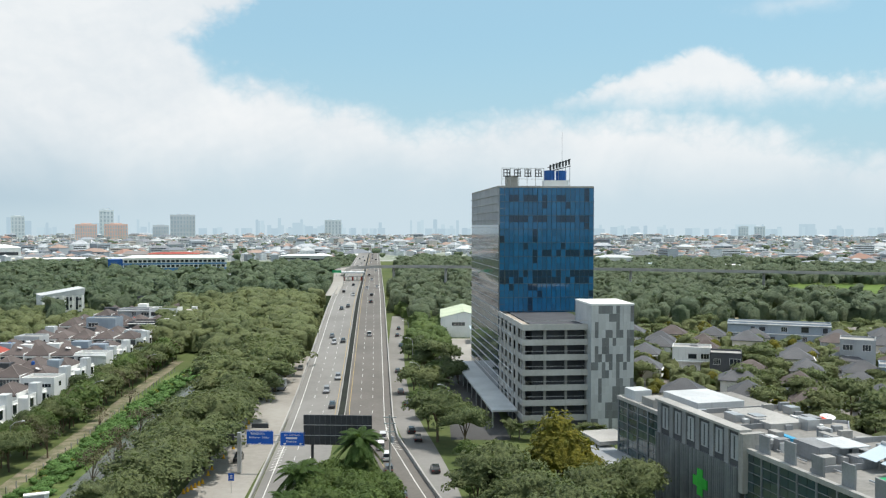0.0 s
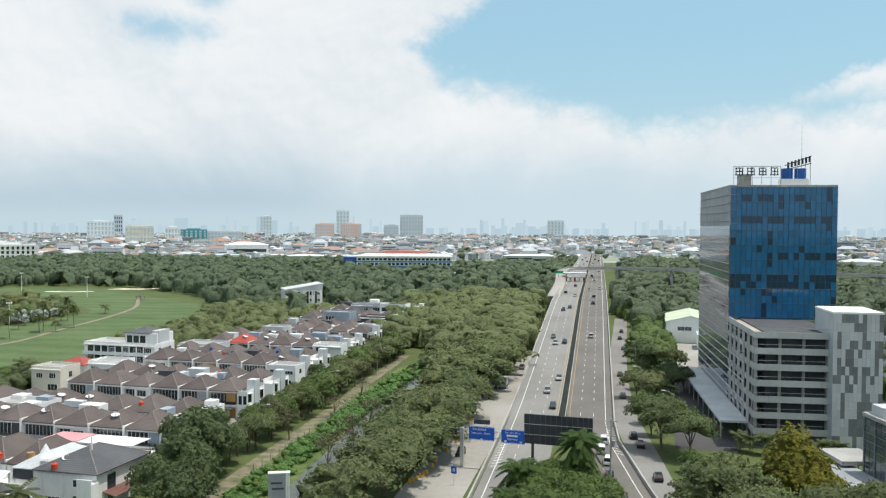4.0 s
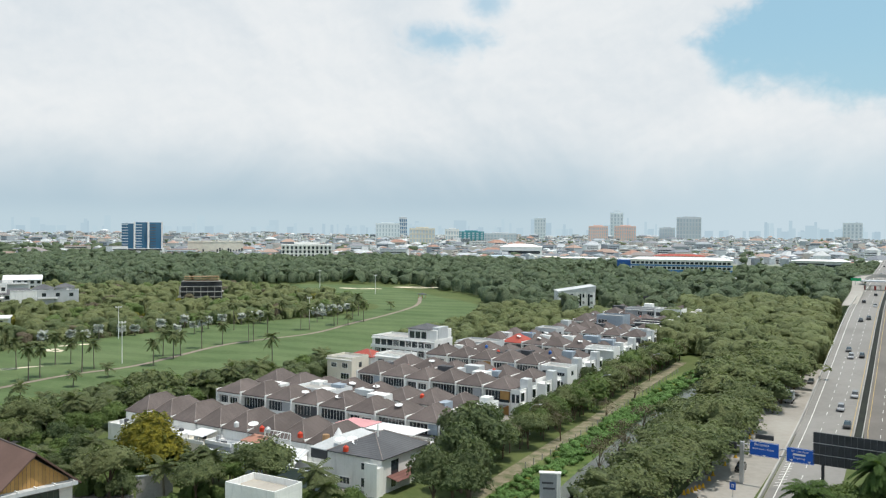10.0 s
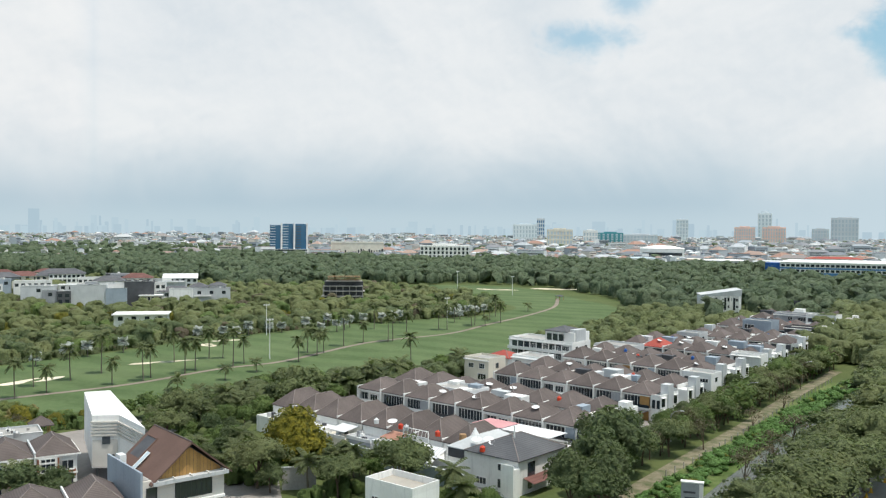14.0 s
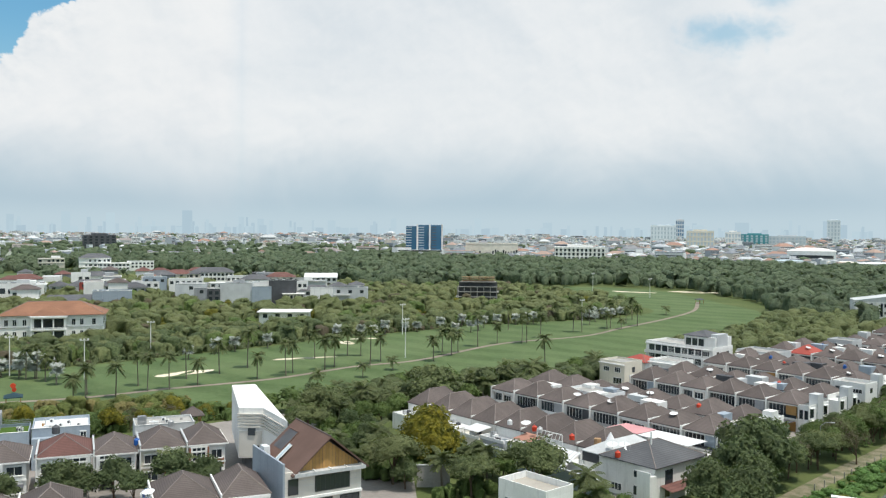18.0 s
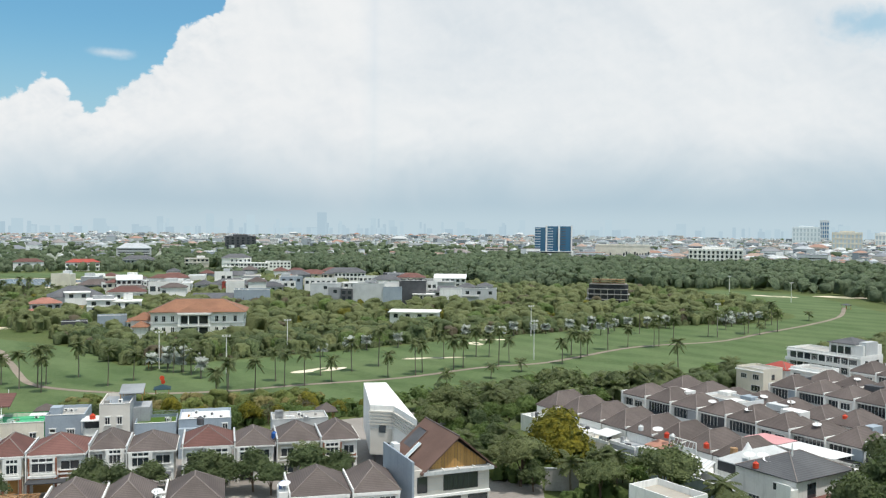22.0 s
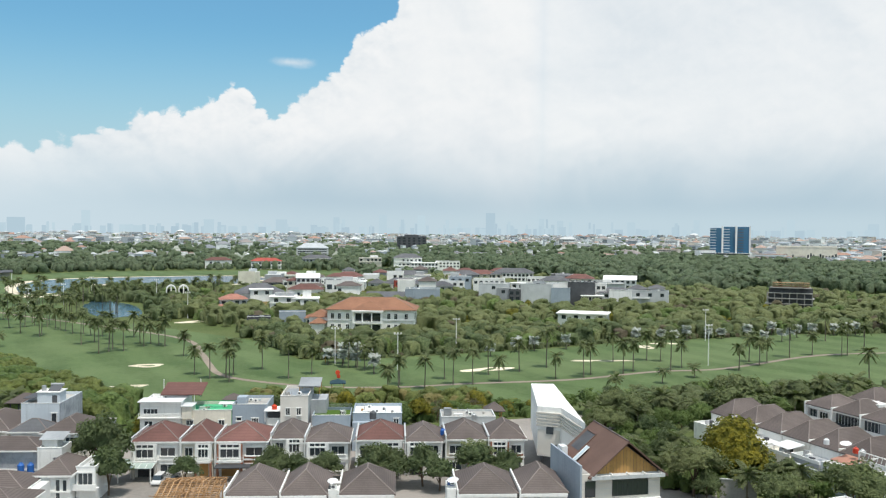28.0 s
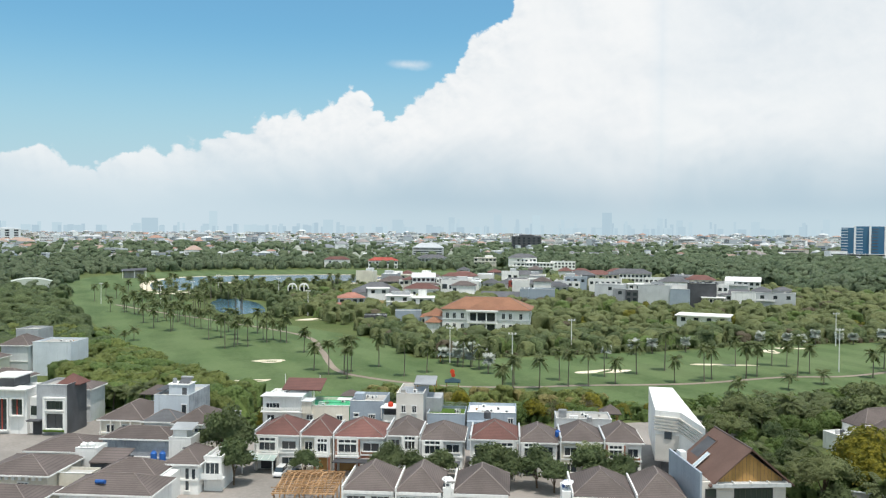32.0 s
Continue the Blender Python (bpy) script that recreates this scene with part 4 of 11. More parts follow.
def tank(x, y, z, r=0.6, h=1.3, material=RED, label="rounded plastic water tank on a rooftop"):
    """A rooftop water tank: body and lid."""
    e = thing("water_tank", at(x, y, 0, z), label, "water tank", "rooftop water tanks")
    m = Mesh().tube((0, 0, 0), (0, 0, h * 0.8), r, r, 14).tube((0, 0, h * 0.8), (0, 0, h), r, r * 0.45, 14)
    part("body", m, material, e)
    part("lid", Mesh().tube((0, 0, h), (0, 0, h + 0.12), r * 0.4, r * 0.35, 10), material, e)
    return e


def dish(x, y, z, r=0.9, turn=0):
    """A satellite dish: bowl, arm and mast."""
    e = thing("satellite_dish", at(x, y, turn, z), "white satellite dish on a rooftop mast", "satellite dish", "satellite dishes")
    m = Mesh()
    k = 14
    rings = [(0.0, 0.0), (r * 0.5, 0.07), (r, 0.26)]
    for rr, zz in rings:
        for j in range(k):
            a = 2 * math.pi * j / k
            m.v.append((rr * math.cos(a), rr * math.sin(a) * 0.9, 0.9 + zz + 0.25 * math.sin(a) * rr))
    for i in range(2):
        for j in range(k):
            m.f.append((i * k + j, i * k + (j + 1) % k, (i + 1) * k + (j + 1) % k, (i + 1) * k + j))
    part("bowl", m, SHEET, e)
    part("mast", Mesh().tube((0, 0, -0.1), (0, 0, 0.9), 0.05), STEEL, e)
    part("arm", Mesh().tube((0, 0, 0.9), (0, 0.3, 1.6), 0.03), STEEL, e)
    return e


def ridge_caps(parent, material, x0, x1, y0, y1, z0, z1, over=0.5):
    """Mortar caps along the ridge and the four hips of a roof."""
    x0, x1, y0, y1 = x0 - over, x1 + over, y0 - over, y1 + over
    w, d = x1 - x0, y1 - y0
    h = min(w, d) / 2
    r = [(x0 + h, (y0 + y1) / 2), (x1 - h, (y0 + y1) / 2)] if w >= d else [((x0 + x1) / 2, y0 + h), ((x0 + x1) / 2, y1 - h)]
    z = z0 + 0.2
    if w >= d:
        ends = ((x0, y0, 0), (x0, y1, 0), (x1, y0, 1), (x1, y1, 1))
    else:
        ends = ((x0, y0, 0), (x1, y0, 0), (x0, y1, 1), (x1, y1, 1))
    m = Mesh()
    for x, y, k in ends:
        m.tube((x, y, z), (*r[k], z1 + 0.03), 0.10, 0.10, 5)
    if abs(w - d) > 0.3:
        m.tube((*r[0], z1 + 0.03), (*r[1], z1 + 0.03), 0.11, 0.11, 5)
    part("ridge_capping", m, material, parent)


def terrace_house(x, y, turn=0.0, w=8.2, d=11.0, h=6.8, roof=ROOFB, wall=WHITE, top=9.6, style=0, seed=0, group="terraced houses", label="", far=False):
    """A two-storey town house that faces its -y side: party walls, glazed balcony front, hipped tile roof."""
    r = random.Random(seed)
    e = thing("terraced_house", at(x, y, turn), label or "two-storey white terraced house with a brown hipped tile roof", "house", group)
    hw, hd = w / 2, d / 2
    over = 0.15 if style != 2 else 0.4
    part("wall", Mesh().box(-hw + 0.12, hw - 0.12, -hd + 1.1, hd, 0, h), wall, e)
    part("party_wall", Mesh().box(-hw, -hw + 0.32, -hd - 0.1, hd + 0.05, 0, h + 0.75), WHITE, e)
    part("roof", Mesh().hip(-hw + 0.3, hw - 0.05, -hd + 0.4, hd, h, top, over), roof, e)
    if not far:
        ridge_caps(e, RIDGE, -hw + 0.3, hw - 0.05, -hd + 0.4, hd, h, top, over)
    fy = -hd + 1.1
    part("balcony", Mesh().box(-hw + 0.28, hw - 0.12, fy - 1.0, fy, 3.1, 3.5), WHITE, e)
    part("railing", Mesh().box(-hw + 0.3, hw - 0.15, fy - 1.0, fy - 0.95, 3.5, 4.25), (STEEL, GLASS, DARK, WHITE)[r.randrange(4)] if style != 2 else WHITE, e)
    part("fascia", Mesh().box(-hw + 0.28, hw - 0.1, fy - 0.7, fy + 0.1, h - 0.32, h - 0.02), WHITE, e)
    if style == 0:
        window(e, -hw + 0.55, hw - 0.45, fy, 3.45, 6.35, 8, plain=far)
    elif style == 1:
        window(e, -hw + 0.55, hw - 2.9, fy, 3.45, 6.35, 5, plain=far)
        part("dark_panel", Mesh().box(hw - 2.7, hw - 0.4, fy - 0.25, fy, 3.45, 6.35), (SLATE, DARK, BLUEGREY)[seed % 3], e)
        if r.random() < 0.35:
            part("bay", Mesh().box(hw - 3.0, hw - 0.4, fy - 0.7, fy, 3.5, h - 0.4), (TIMBER, SLATE, GREY)[r.randrange(3)], e)
    else:
        part("bay", Mesh().box(0.2, hw - 0.5, fy - 0.8, fy, 3.5, 6.4), BEIGE, e)
        window(e, 0.6, hw - 0.9, fy - 0.8, 3.9, 5.9, 3, plain=far)
        window(e, -hw + 0.8, -0.3, fy, 3.5, 5.9, 3, plain=far)
        for px in (-hw + 0.35, -0.15, hw - 0.45):
            part("pilaster", Mesh().box(px, px + 0.28, fy - 0.95, fy - 0.3, 0, h - 0.3), BEIGE if seed % 3 else WHITE, e)
        part("eave_band", Mesh().box(-hw + 0.2, hw - 0.05, fy - 1.05, fy - 0.7, h - 0.55, h - 0.1), WHITE, e)
    if far:
        return e
    window(e, -hw + 0.8, -hw + 3.2, fy, 0.6, 2.7, 2)
    part("door", Mesh().box(hw - 3.4, hw - 0.7, fy - 0.06, fy + 0.05, 0, 2.5), TIMBER if r.random() < 0.5 else GREY, e)
    if r.random() < 0.6:
        part("carport", Mesh().box(-hw + 0.4, hw - 0.4, fy - 4.2, fy - 1.0, 2.75, 2.87), (SHEET, SLATE, PALE)[r.randrange(3)], e)
        for px in (-hw + 0.5, hw - 0.6):
            part("post", Mesh().box(px, px + 0.12, fy - 4.1, fy - 3.98, 0, 2.76), STEEL, e)
    return e


def block_house(x, y, turn, w, d, h, wall=WHITE, label="", roof="flat", floors=2, roofmat=None, name="house", group="", sides=True, category="house", bars=3, glass=GLASS, plain=False, share=0.7, head=False, pitch=0.26):
    """A cubic modern house: parapet roof or hips, scattered windows on the fronts, a stepped upper block."""
    r = random.Random(int(x * 7 + y * 13 + w * 3))
    e = thing(name, at(x, y, turn), label, category, group)
    hw, hd = w / 2, d / 2
    part("wall", Mesh().box(-hw, hw, -hd, hd, 0, h), wall, e)
    if roof == "flat":
        for k, q in enumerate(((-hw, hw, -hd, -hd + 0.2), (-hw, hw, hd - 0.2, hd), (-hw, -hw + 0.2, -hd + 0.2, hd - 0.2), (hw - 0.2, hw, -hd + 0.2, hd - 0.2))):
            if not plain or k == 0:
                part("parapet", Mesh().box(*q, h, h + 0.7), wall, e)
        part("roof", Mesh().box(-hw + 0.2, hw - 0.2, -hd + 0.2, hd - 0.2, h, h + 0.06), roofmat or CONC, e)
        if head or (plain and w > 7 and r.random() < 0.5):
            sx = r.choice((-1, 1)) * hw * 0.35
            part("stair_head", Mesh().box(sx - hw * 0.35, sx + hw * 0.35, -hd * 0.2, hd * 0.8, h, h + 2.4), r.choice((wall, WHITE, PALE)), e)
    else:
        z1 = h + min(w, d) * pitch
        part("roof", Mesh().hip(-hw, hw, -hd, hd, h, z1, 0.6), roofmat or ROOFB, e)
        if not plain:
            ridge_caps(e, RIDGE, -hw, hw, -hd, hd, h, z1, 0.6)
    fh = h / floors
    for k in range(floors):
        z0 = k * fh + 0.8
        nw = max(1, int(w / 4.2))
        for i in range(nw):
            if r.random() > share:
                continue
            cx = -hw + w * (i + 0.5) / nw + r.uniform(-0.4, 0.4)
            ww = w / nw * r.uniform(0.35, 0.7)
            window(e, cx - ww / 2, cx + ww / 2, -hd, z0, z0 + fh * r.uniform(0.4, 0.58), bars, glass=glass, plain=plain, framing=r.choice((WHITE, DARK, WHITE)))
        if r.random() < 0.45:
            part("ledge", Mesh().box(-hw - 0.15, hw + 0.15, -hd - r.uniform(0.3, 1.2), -hd, (k + 1) * fh - 0.35, (k + 1) * fh - 0.05), WHITE, e)
        if sides:
            ns = max(1, int(d / 5.5))
            for i in range(ns):
                cy = -hd + d * (i + 0.5) / ns
                for sgn in (-1, 1):
                    if r.random() < share * 0.7:
                        part("window", Mesh().box(sgn * hw - 0.06, sgn * hw + 0.06, cy - 0.7, cy + 0.7, z0, z0 + fh * 0.45), glass, e)
    return e


# the estate west of the toll road: rows back to back along x, fronts to the south
seed = 100
EAST = {167: -106.8, 183: -108.5, 211: -112.0, 227: -112.0, 254: -116.0, 270: -116.5, 297: -118.5, 313: -119.5, 341: -122.0, 357: -124.0, 385: -128.0, 401: -130.0, 429: -130.5, 444: -132.0}
for y, xe in EAST.items():
    south = y in (167, 211, 254, 297, 341, 385, 429)
    count = 8 if y < 210 else 6 if y < 330 else 5
    for i in range(count):
        x = xe - 8.5 * i
        seed += 1
        e = terrace_house(x, y, 0 if south else 180, w=8.4, seed=seed, style=(0, 1, 1, 0, 2)[(i + y) % 5], top=9.5 + 0.25 * ((seed * 7) % 3), group="estate houses", far=y > 290,
                      roof=BRICKRED if (y == 297 and i == 4) else ROOFB)
        sg = 1 if south else -1
        rr = random.Random(seed * 3)
        if rr.random() < 0.42:
            a, b = rr.uniform(-3.6, -0.5), rr.uniform(1.0, 3.8)
            part("roof_room", Mesh().box(a, b, 2.2, 5.6, 5.5, rr.uniform(8.2, 9.8)), (WHITE, WHITE, PALE, SLATE, BLUEGREY)[rr.randrange(5)], e, "added rooftop room")
            part("roof_deck", Mesh().box(a - 0.3, b + 0.3, 0.6, 2.2, 7.6, 7.8), (SHEET, CONC, PALE)[rr.randrange(3)], e)
        if i == 0:
            eh = 6.4 + 0.7 * (seed % 3)
            end = part("end_block", Mesh().box(4.2, 7.0, -4.8, 5.2, 0, eh) if sg > 0 else Mesh().box(-7.0, -4.2, -4.8, 5.2, 0, eh), WHITE, e, "white end block with tall windows")
            xf, xb = sg * 7.0, sg * 4.4
            part("end_parapet", Mesh().box(min(xf, xb), max(xf, xb), -4.9, -4.7, eh, eh + 0.7).box(min(xf, xf - sg * 0.2), max(xf, xf - sg * 0.2), -4.7, 5.2, eh, eh + 0.7), WHITE, end)
            part("end_tower", Mesh().box(min(sg * 5.0, sg * 7.3), max(sg * 5.0, sg * 7.3), sg * 0.4 - 1.4, sg * 0.4 + 1.4, 0, 9.4), (PALE, WHITE, BEIGE)[seed % 3], e)
            for zz in (0.8, 4.0):
                for y0, y1 in ((-4.2, -2.4), (2.6, 4.4)):
                    part("end_window", Mesh().box(min(xf - 0.04, xf + 0.06), max(xf - 0.04, xf + 0.06), y0, y1, zz, zz + 2.2), GLASS, end)
                    part("window_hood", Mesh().box(min(xf, xf + sg * 0.5), max(xf, xf + sg * 0.5), y0 - 0.2, y1 + 0.2, zz + 2.3, zz + 2.42), WHITE, end)
            for px in (4.6, 5.9):
                part("end_front_window", Mesh().box(min(sg * px, sg * (px + 0.9)), max(sg * px, sg * (px + 0.9)), -4.86, -4.78, 3.6, 5.8), GLASS, end)
KEEP_CLEAR += [(-178, -100, 155, 236), (-172, -107, 236, 330), (-168, -113, 330, 455)]
ry_ = random.Random(909)
for i in range(8):
    hx = -114 - 8.0 * i
    e = terrace_house(hx, 142.6, 180, w=7.9, d=13, h=5.6, seed=50 + i, style=1, top=9.3, group="estate houses", label="terraced house with a brown tile roof and cluttered rear yard")
    hy = ry_.uniform(2.9, 4.2)
    yard = part("rear_annexe", Mesh().box(-3.8, 3.7, 6.5, 11.6, 0, hy), (WHITE, PALE, WHITE, GREY, CREAM)[i % 5], e, "low flat-roofed rear annexe")
    part("annexe_parapet", Mesh().box(-3.8, 3.7, 11.4, 11.6, hy, hy + 0.7).box(3.5, 3.7, 6.5, 11.4, hy, hy + 0.7), WHITE, yard)
    for k in range(4):
        x, y = ry_.uniform(-3.2, 2.2), ry_.uniform(7, 10.4)
        w, h = ry_.uniform(0.6, 1.6), ry_.uniform(0.5, 1.4)
        part(("air_conditioner", "storage_box", "vent", "planter")[k], Mesh().box(x, x + w, y, y + 0.7, hy, hy + h), (WHITE, PALE, STEEL, SLATE)[k], yard)
    if i in (2, 4, 6):
        part("yard_canopy", Mesh().poly((-3.2, 7.0, hy + 2.2), (1.8, 7.0, hy + 2.2), (1.8, 11.2, hy + 1.6), (-3.2, 11.2, hy + 1.6)).poly((-3.2, 7.0, hy + 2.1), (-3.2, 11.2, hy + 1.5), (1.8, 11.2, hy + 1.5), (1.8, 7.0, hy + 2.1)), (mat("faded_orange_canopy", (0.46, 0.24, 0.17), (0.36, 0.18, 0.13), 0.6, 0.7) if i == 2 else SHEET), yard, "sheet canopy over a rear yard")
        for px in (-3.0, 1.5):
            part("canopy_post", Mesh().box(px, px + 0.1, 10.8, 10.9, hy, hy + 1.6), STEEL, yard)
KEEP_CLEAR.append((-178, -92, 124, 152))


# ---------- office tower with its car park ----------
TW = thing("office_tower", at(19.2, 211, 6.0), "blue glass office tower above an open grey multi-storey car park", "office building")
FL = 3.67
PARAPET = mat("light_concrete", (0.52, 0.515, 0.50), (0.42, 0.415, 0.40), 0.3, 0.85, vary=0.04, stain=0.3)
GW, TWW, TD = 20.0, 27.3, 90.0
# added dark block inside the open decks: interior shade is put into its colour
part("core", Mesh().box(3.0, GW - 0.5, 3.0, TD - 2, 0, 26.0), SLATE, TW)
for k in range(1, 8):
    z = 26.5 - FL * (7 - k)
    sl = part("floor_slab", Mesh().box(0.1, GW, 0.1, 34.8, z - 1.25, z - 0.95), CONC, TW)
    part("parapet", Mesh().box(0, GW, 0, 0.25, z - 1.45, z), PARAPET, sl, "grey concrete parapet of a parking deck")
    part("parapet", Mesh().box(0, 0.25, 0.25, 34.8, z - 1.45, z), PARAPET, sl)
    part("rail", Mesh().box(0.3, GW - 4, 0.02, 0.1, z + 0.75, z + 0.85), STEEL, sl)
part("roof_deck", Mesh().box(0.3, GW, 0.3, 35, 25.3, 25.7), mat("weathered_roof_deck", (0.42, 0.37, 0.31), (0.30, 0.265, 0.22), 0.25, 0.9), TW, "stained beige roof deck")
for i in range(4):
    part("column", Mesh().box(0.3 + i * 5.2, 0.9 + i * 5.2, 1.2, 1.9, 0, 25.4), CONC, TW)
for i in range(6):
    part("column", Mesh().box(0.3, 1.0, 4 + i * 5.4, 4.8 + i * 5.4, 0, 25.4), CONC, TW)
for i in range(5):
    part("side_panel", Mesh().box(-0.06, 0.0, 5.5 + i * 6.0, 9.0 + i * 6.0, 4.4, 25.2), CONC, TW)
part("side_glazing", Mesh().box(0.0, 2.6, 35, TD, 4.4, 26.3), MIRRORGLASS, TW, "grey mirror glazing of the lower flank")
part("flank_glazing", Mesh().box(0.05, 2.0, 35.2, TD, 26.3, 50.6), MIRRORGLASS, TW, "mirror glazing of the tower flank")
part("flank_panel", Mesh().box(0.05, 2.0, 35.2, TD, 50.6, 61.2), GREY, TW, "grey metal panels of the upper flank")
part("tower_body", Mesh().box(0.4, TWW, 35.6, TD - 0.3, 26.0, 61.0), BLUEGREY, TW)
part("roof", Mesh().box(0.0, TWW, 35.2, TD, 61.0, 61.5), CONC, TW)
for k in range(24):
    z = 6.0 + 2.3 * k
    part("fin", Mesh().box(-0.25, 0.04, 35.2 if k > 8 else 12, TD, z, z + 0.12), PALE if k % 2 else STEEL, TW)
FINBLUE = mat("blue_grey_metal_fin", (0.10, 0.17, 0.24), (0.07, 0.12, 0.17), 0.8, 0.4, 0.4)
cols, rows = 20, 18
pw, ph = (TWW - 0.4) / cols, 34.6 / rows
pane_mesh = Mesh().box(0.06, pw - 0.06, -0.05, 0.25, 0.06, ph - 0.06).data("pane", BLUEGLASS)
# darker pane copy: the dimness of unlit floors is put into the glass colour
dark_mesh = Mesh().box(0.06, pw - 0.06, -0.02, 0.25, 0.06, ph - 0.06).data("pane", glass_mat("unlit_floor_glass", (0.006, 0.04, 0.09), 0.05, 0.4, 1.5))
wall = part("curtain_wall", Mesh().box(0.3, TWW, 35.3, 35.6, 26.0, 61.0), BLUEGLASS, TW, "blue reflective curtain wall")
rt = random.Random(5)
for j in range(rows):
    for i in range(cols):
        dark = (j in (4, 5) and rt.random() < 0.8) or (j == 8 and i > 6 and rt.random() < 0.7) or rt.random() < 0.05 or (j in (13, 16) and i % 10 > 1 and rt.random() < 0.6)
        o = new("pane", dark_mesh if dark else pane_mesh)
        o.parent = wall
        o.location = (0.35 + i * pw, 35.22, 26.3 + j * ph)
for j in range(0, rows, 2):
    part("spandrel_fin", Mesh().box(0.2, TWW + 0.05, 35.0, 35.25, 26.28 + j * ph, 26.40 + j * ph), FINBLUE, TW)
for i in range(cols + 1):
    part("mullion", Mesh().box(0.3 + i * pw, 0.37 + i * pw, 35.1, 35.25, 26.3, 61.0), FINBLUE, TW)
stair = part("stair_tower", Mesh().box(GW - 3.9, GW + 6.6, -2.9, 12, 0, 31.2), PALE, TW, "stair tower clad in light and dark grey panels")
part("coping", Mesh().box(GW - 4.0, GW + 6.7, -3.0, 12.1, 31.2, 31.6), WHITE, stair)
lite = Mesh().box(0.02, 0.86, 0, 0.1, 0.02, 1.93).data("panel", mat("light_grey_panel", (0.54, 0.55, 0.56), (0.48, 0.49, 0.50), 0.4, 0.6, vary=0.08))
darkp = Mesh().box(0.02, 0.86, -0.01, 0.1, 0.02, 1.93).data("panel", mat("dark_grey_panel", (0.20, 0.21, 0.215), (0.17, 0.175, 0.18), 0.4, 0.6, vary=0.12))
grid = [[rt.random() < 0.22 for i in range(12)] for j in range(16)]
for j in range(16):
    for i in range(12):
        o = new("panel", darkp if grid[j][i] or (j and grid[j - 1][i] and (i * 7 + j) % 3) else lite)
        o.parent = stair
        o.location = (GW - 3.9 + 0.875 * i, -3.0, 0.1 + 1.94 * j)
part("canopy", Mesh().box(-6.5, 0, 6, 86, 4.2, 4.7), PALE, TW, "long pale canopy along the flank")
for i in range(9):
    part("canopy_post", Mesh().box(-6.2, -5.9, 7 + 9.5 * i, 7.3 + 9.5 * i, 0, 4.2), STEEL, TW)
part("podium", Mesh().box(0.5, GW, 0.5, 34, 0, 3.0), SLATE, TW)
tank_house = part("plant_room", Mesh().box(3, 6, 38, 42, 61.5, 64.5), CONC, TW)
for x in (15.2, 18.6):
    part("water_tank", Mesh().tube((x, 38.5, 63.2), (x, 38.5, 66.0), 1.5, 1.5, 16), BLUE, TW, "blue rooftop water tank")
part("tank_stand", Mesh().box(13.4, 20.4, 36.8, 40.2, 61.5, 63.2), SHEET, TW)
sign = part("sign_frame", Mesh().box(1.0, 13.0, 36.0, 36.1, 66.4, 66.55).box(1.0, 13.0, 36.0, 36.1, 63.4, 63.5), STEEL, TW, "rooftop sign frame seen from behind")
for i in range(6):
    part("sign_post", Mesh().box(1.0 + 2.4 * i, 1.12 + 2.4 * i, 36.0, 36.12, 61.5, 66.5), STEEL, TW)
for i in range(4):
    x = 1.4 + 3.0 * i
    for a0, a1, z0, z1 in ((0, 2.0, 65.9, 66.15), (0.2, 1.9, 65.0, 65.25), (0, 2.1, 64.1, 64.35), (0.1, 0.35, 64.1, 66.1), (1.0, 1.25, 64.0, 66.2), (1.75, 2.0, 64.3, 65.8)):
        part("sign_stroke", Mesh().box(x + a0, x + a1, 35.85, 36.0, z0, z1), DARK, sign)
jib = part("lattice_sign", Mesh().tube((14.5, 38, 66.8), (21, 37, 69.2), 0.12).tube((14.5, 38, 65.6), (21, 37, 67.3), 0.12), DARK, TW, "raised dark lattice sign on the roof")
for i in range(7):
    part("lattice_strut", Mesh().box(15 + 0.9 * i, 15.5 + 0.9 * i, 37.3, 37.6, 66.0 + 0.28 * i, 67.6 + 0.28 * i), DARK, jib)
for x in (17.5, 19.5, 20.8):
    part("sign_post", Mesh().box(x, x + 0.15, 37.4, 37.55, 61.5, 68), STEEL, TW)
part("antenna", Mesh().tube((20.2, 44, 61.5), (20.2, 44, 78), 0.09, 0.03), STEEL, TW)
KEEP_CLEAR.append((0, 60, 195, 310))

# ---------- the mall beside it ----------
ML = thing("shopping_mall", at(35.5, 177, -75), "grey mall with a louvred metal facade and green cross sign", "building")
part("wall", Mesh().box(0, 82, 0.4, 26, 0, 15.4), SLATE, ML)
part("roof", Mesh().box(0.3, 82, 0.6, 25.8, 15.4, 15.5), mat("roof_screed", (0.30, 0.29, 0.27), (0.19, 0.185, 0.175), 0.2, 0.9), ML, "stained grey roof")
part("coping", Mesh().box(-0.2, 17, -0.2, 0.6, 15.3, 16.0), CONC, ML)
part("coping", Mesh().box(43, 82, -0.2, 0.6, 15.3, 16.0), CONC, ML)
WASHED_ = mat("weathered_canopy", (0.34, 0.36, 0.38), (0.25, 0.265, 0.28), 0.5, 0.6, stain=0.3)
FIN_ = mat("grey_mullion", (0.24, 0.26, 0.28), (0.18, 0.19, 0.21), 0.8, 0.5, 0.3)
TEAL = glass_mat("teal_facade_glass", (0.05, 0.085, 0.09), 0.08, 0.6)
gp = Mesh().box(0.05, 1.98, 0, 0.35, 0.06, 2.9).data("pane", TEAL)
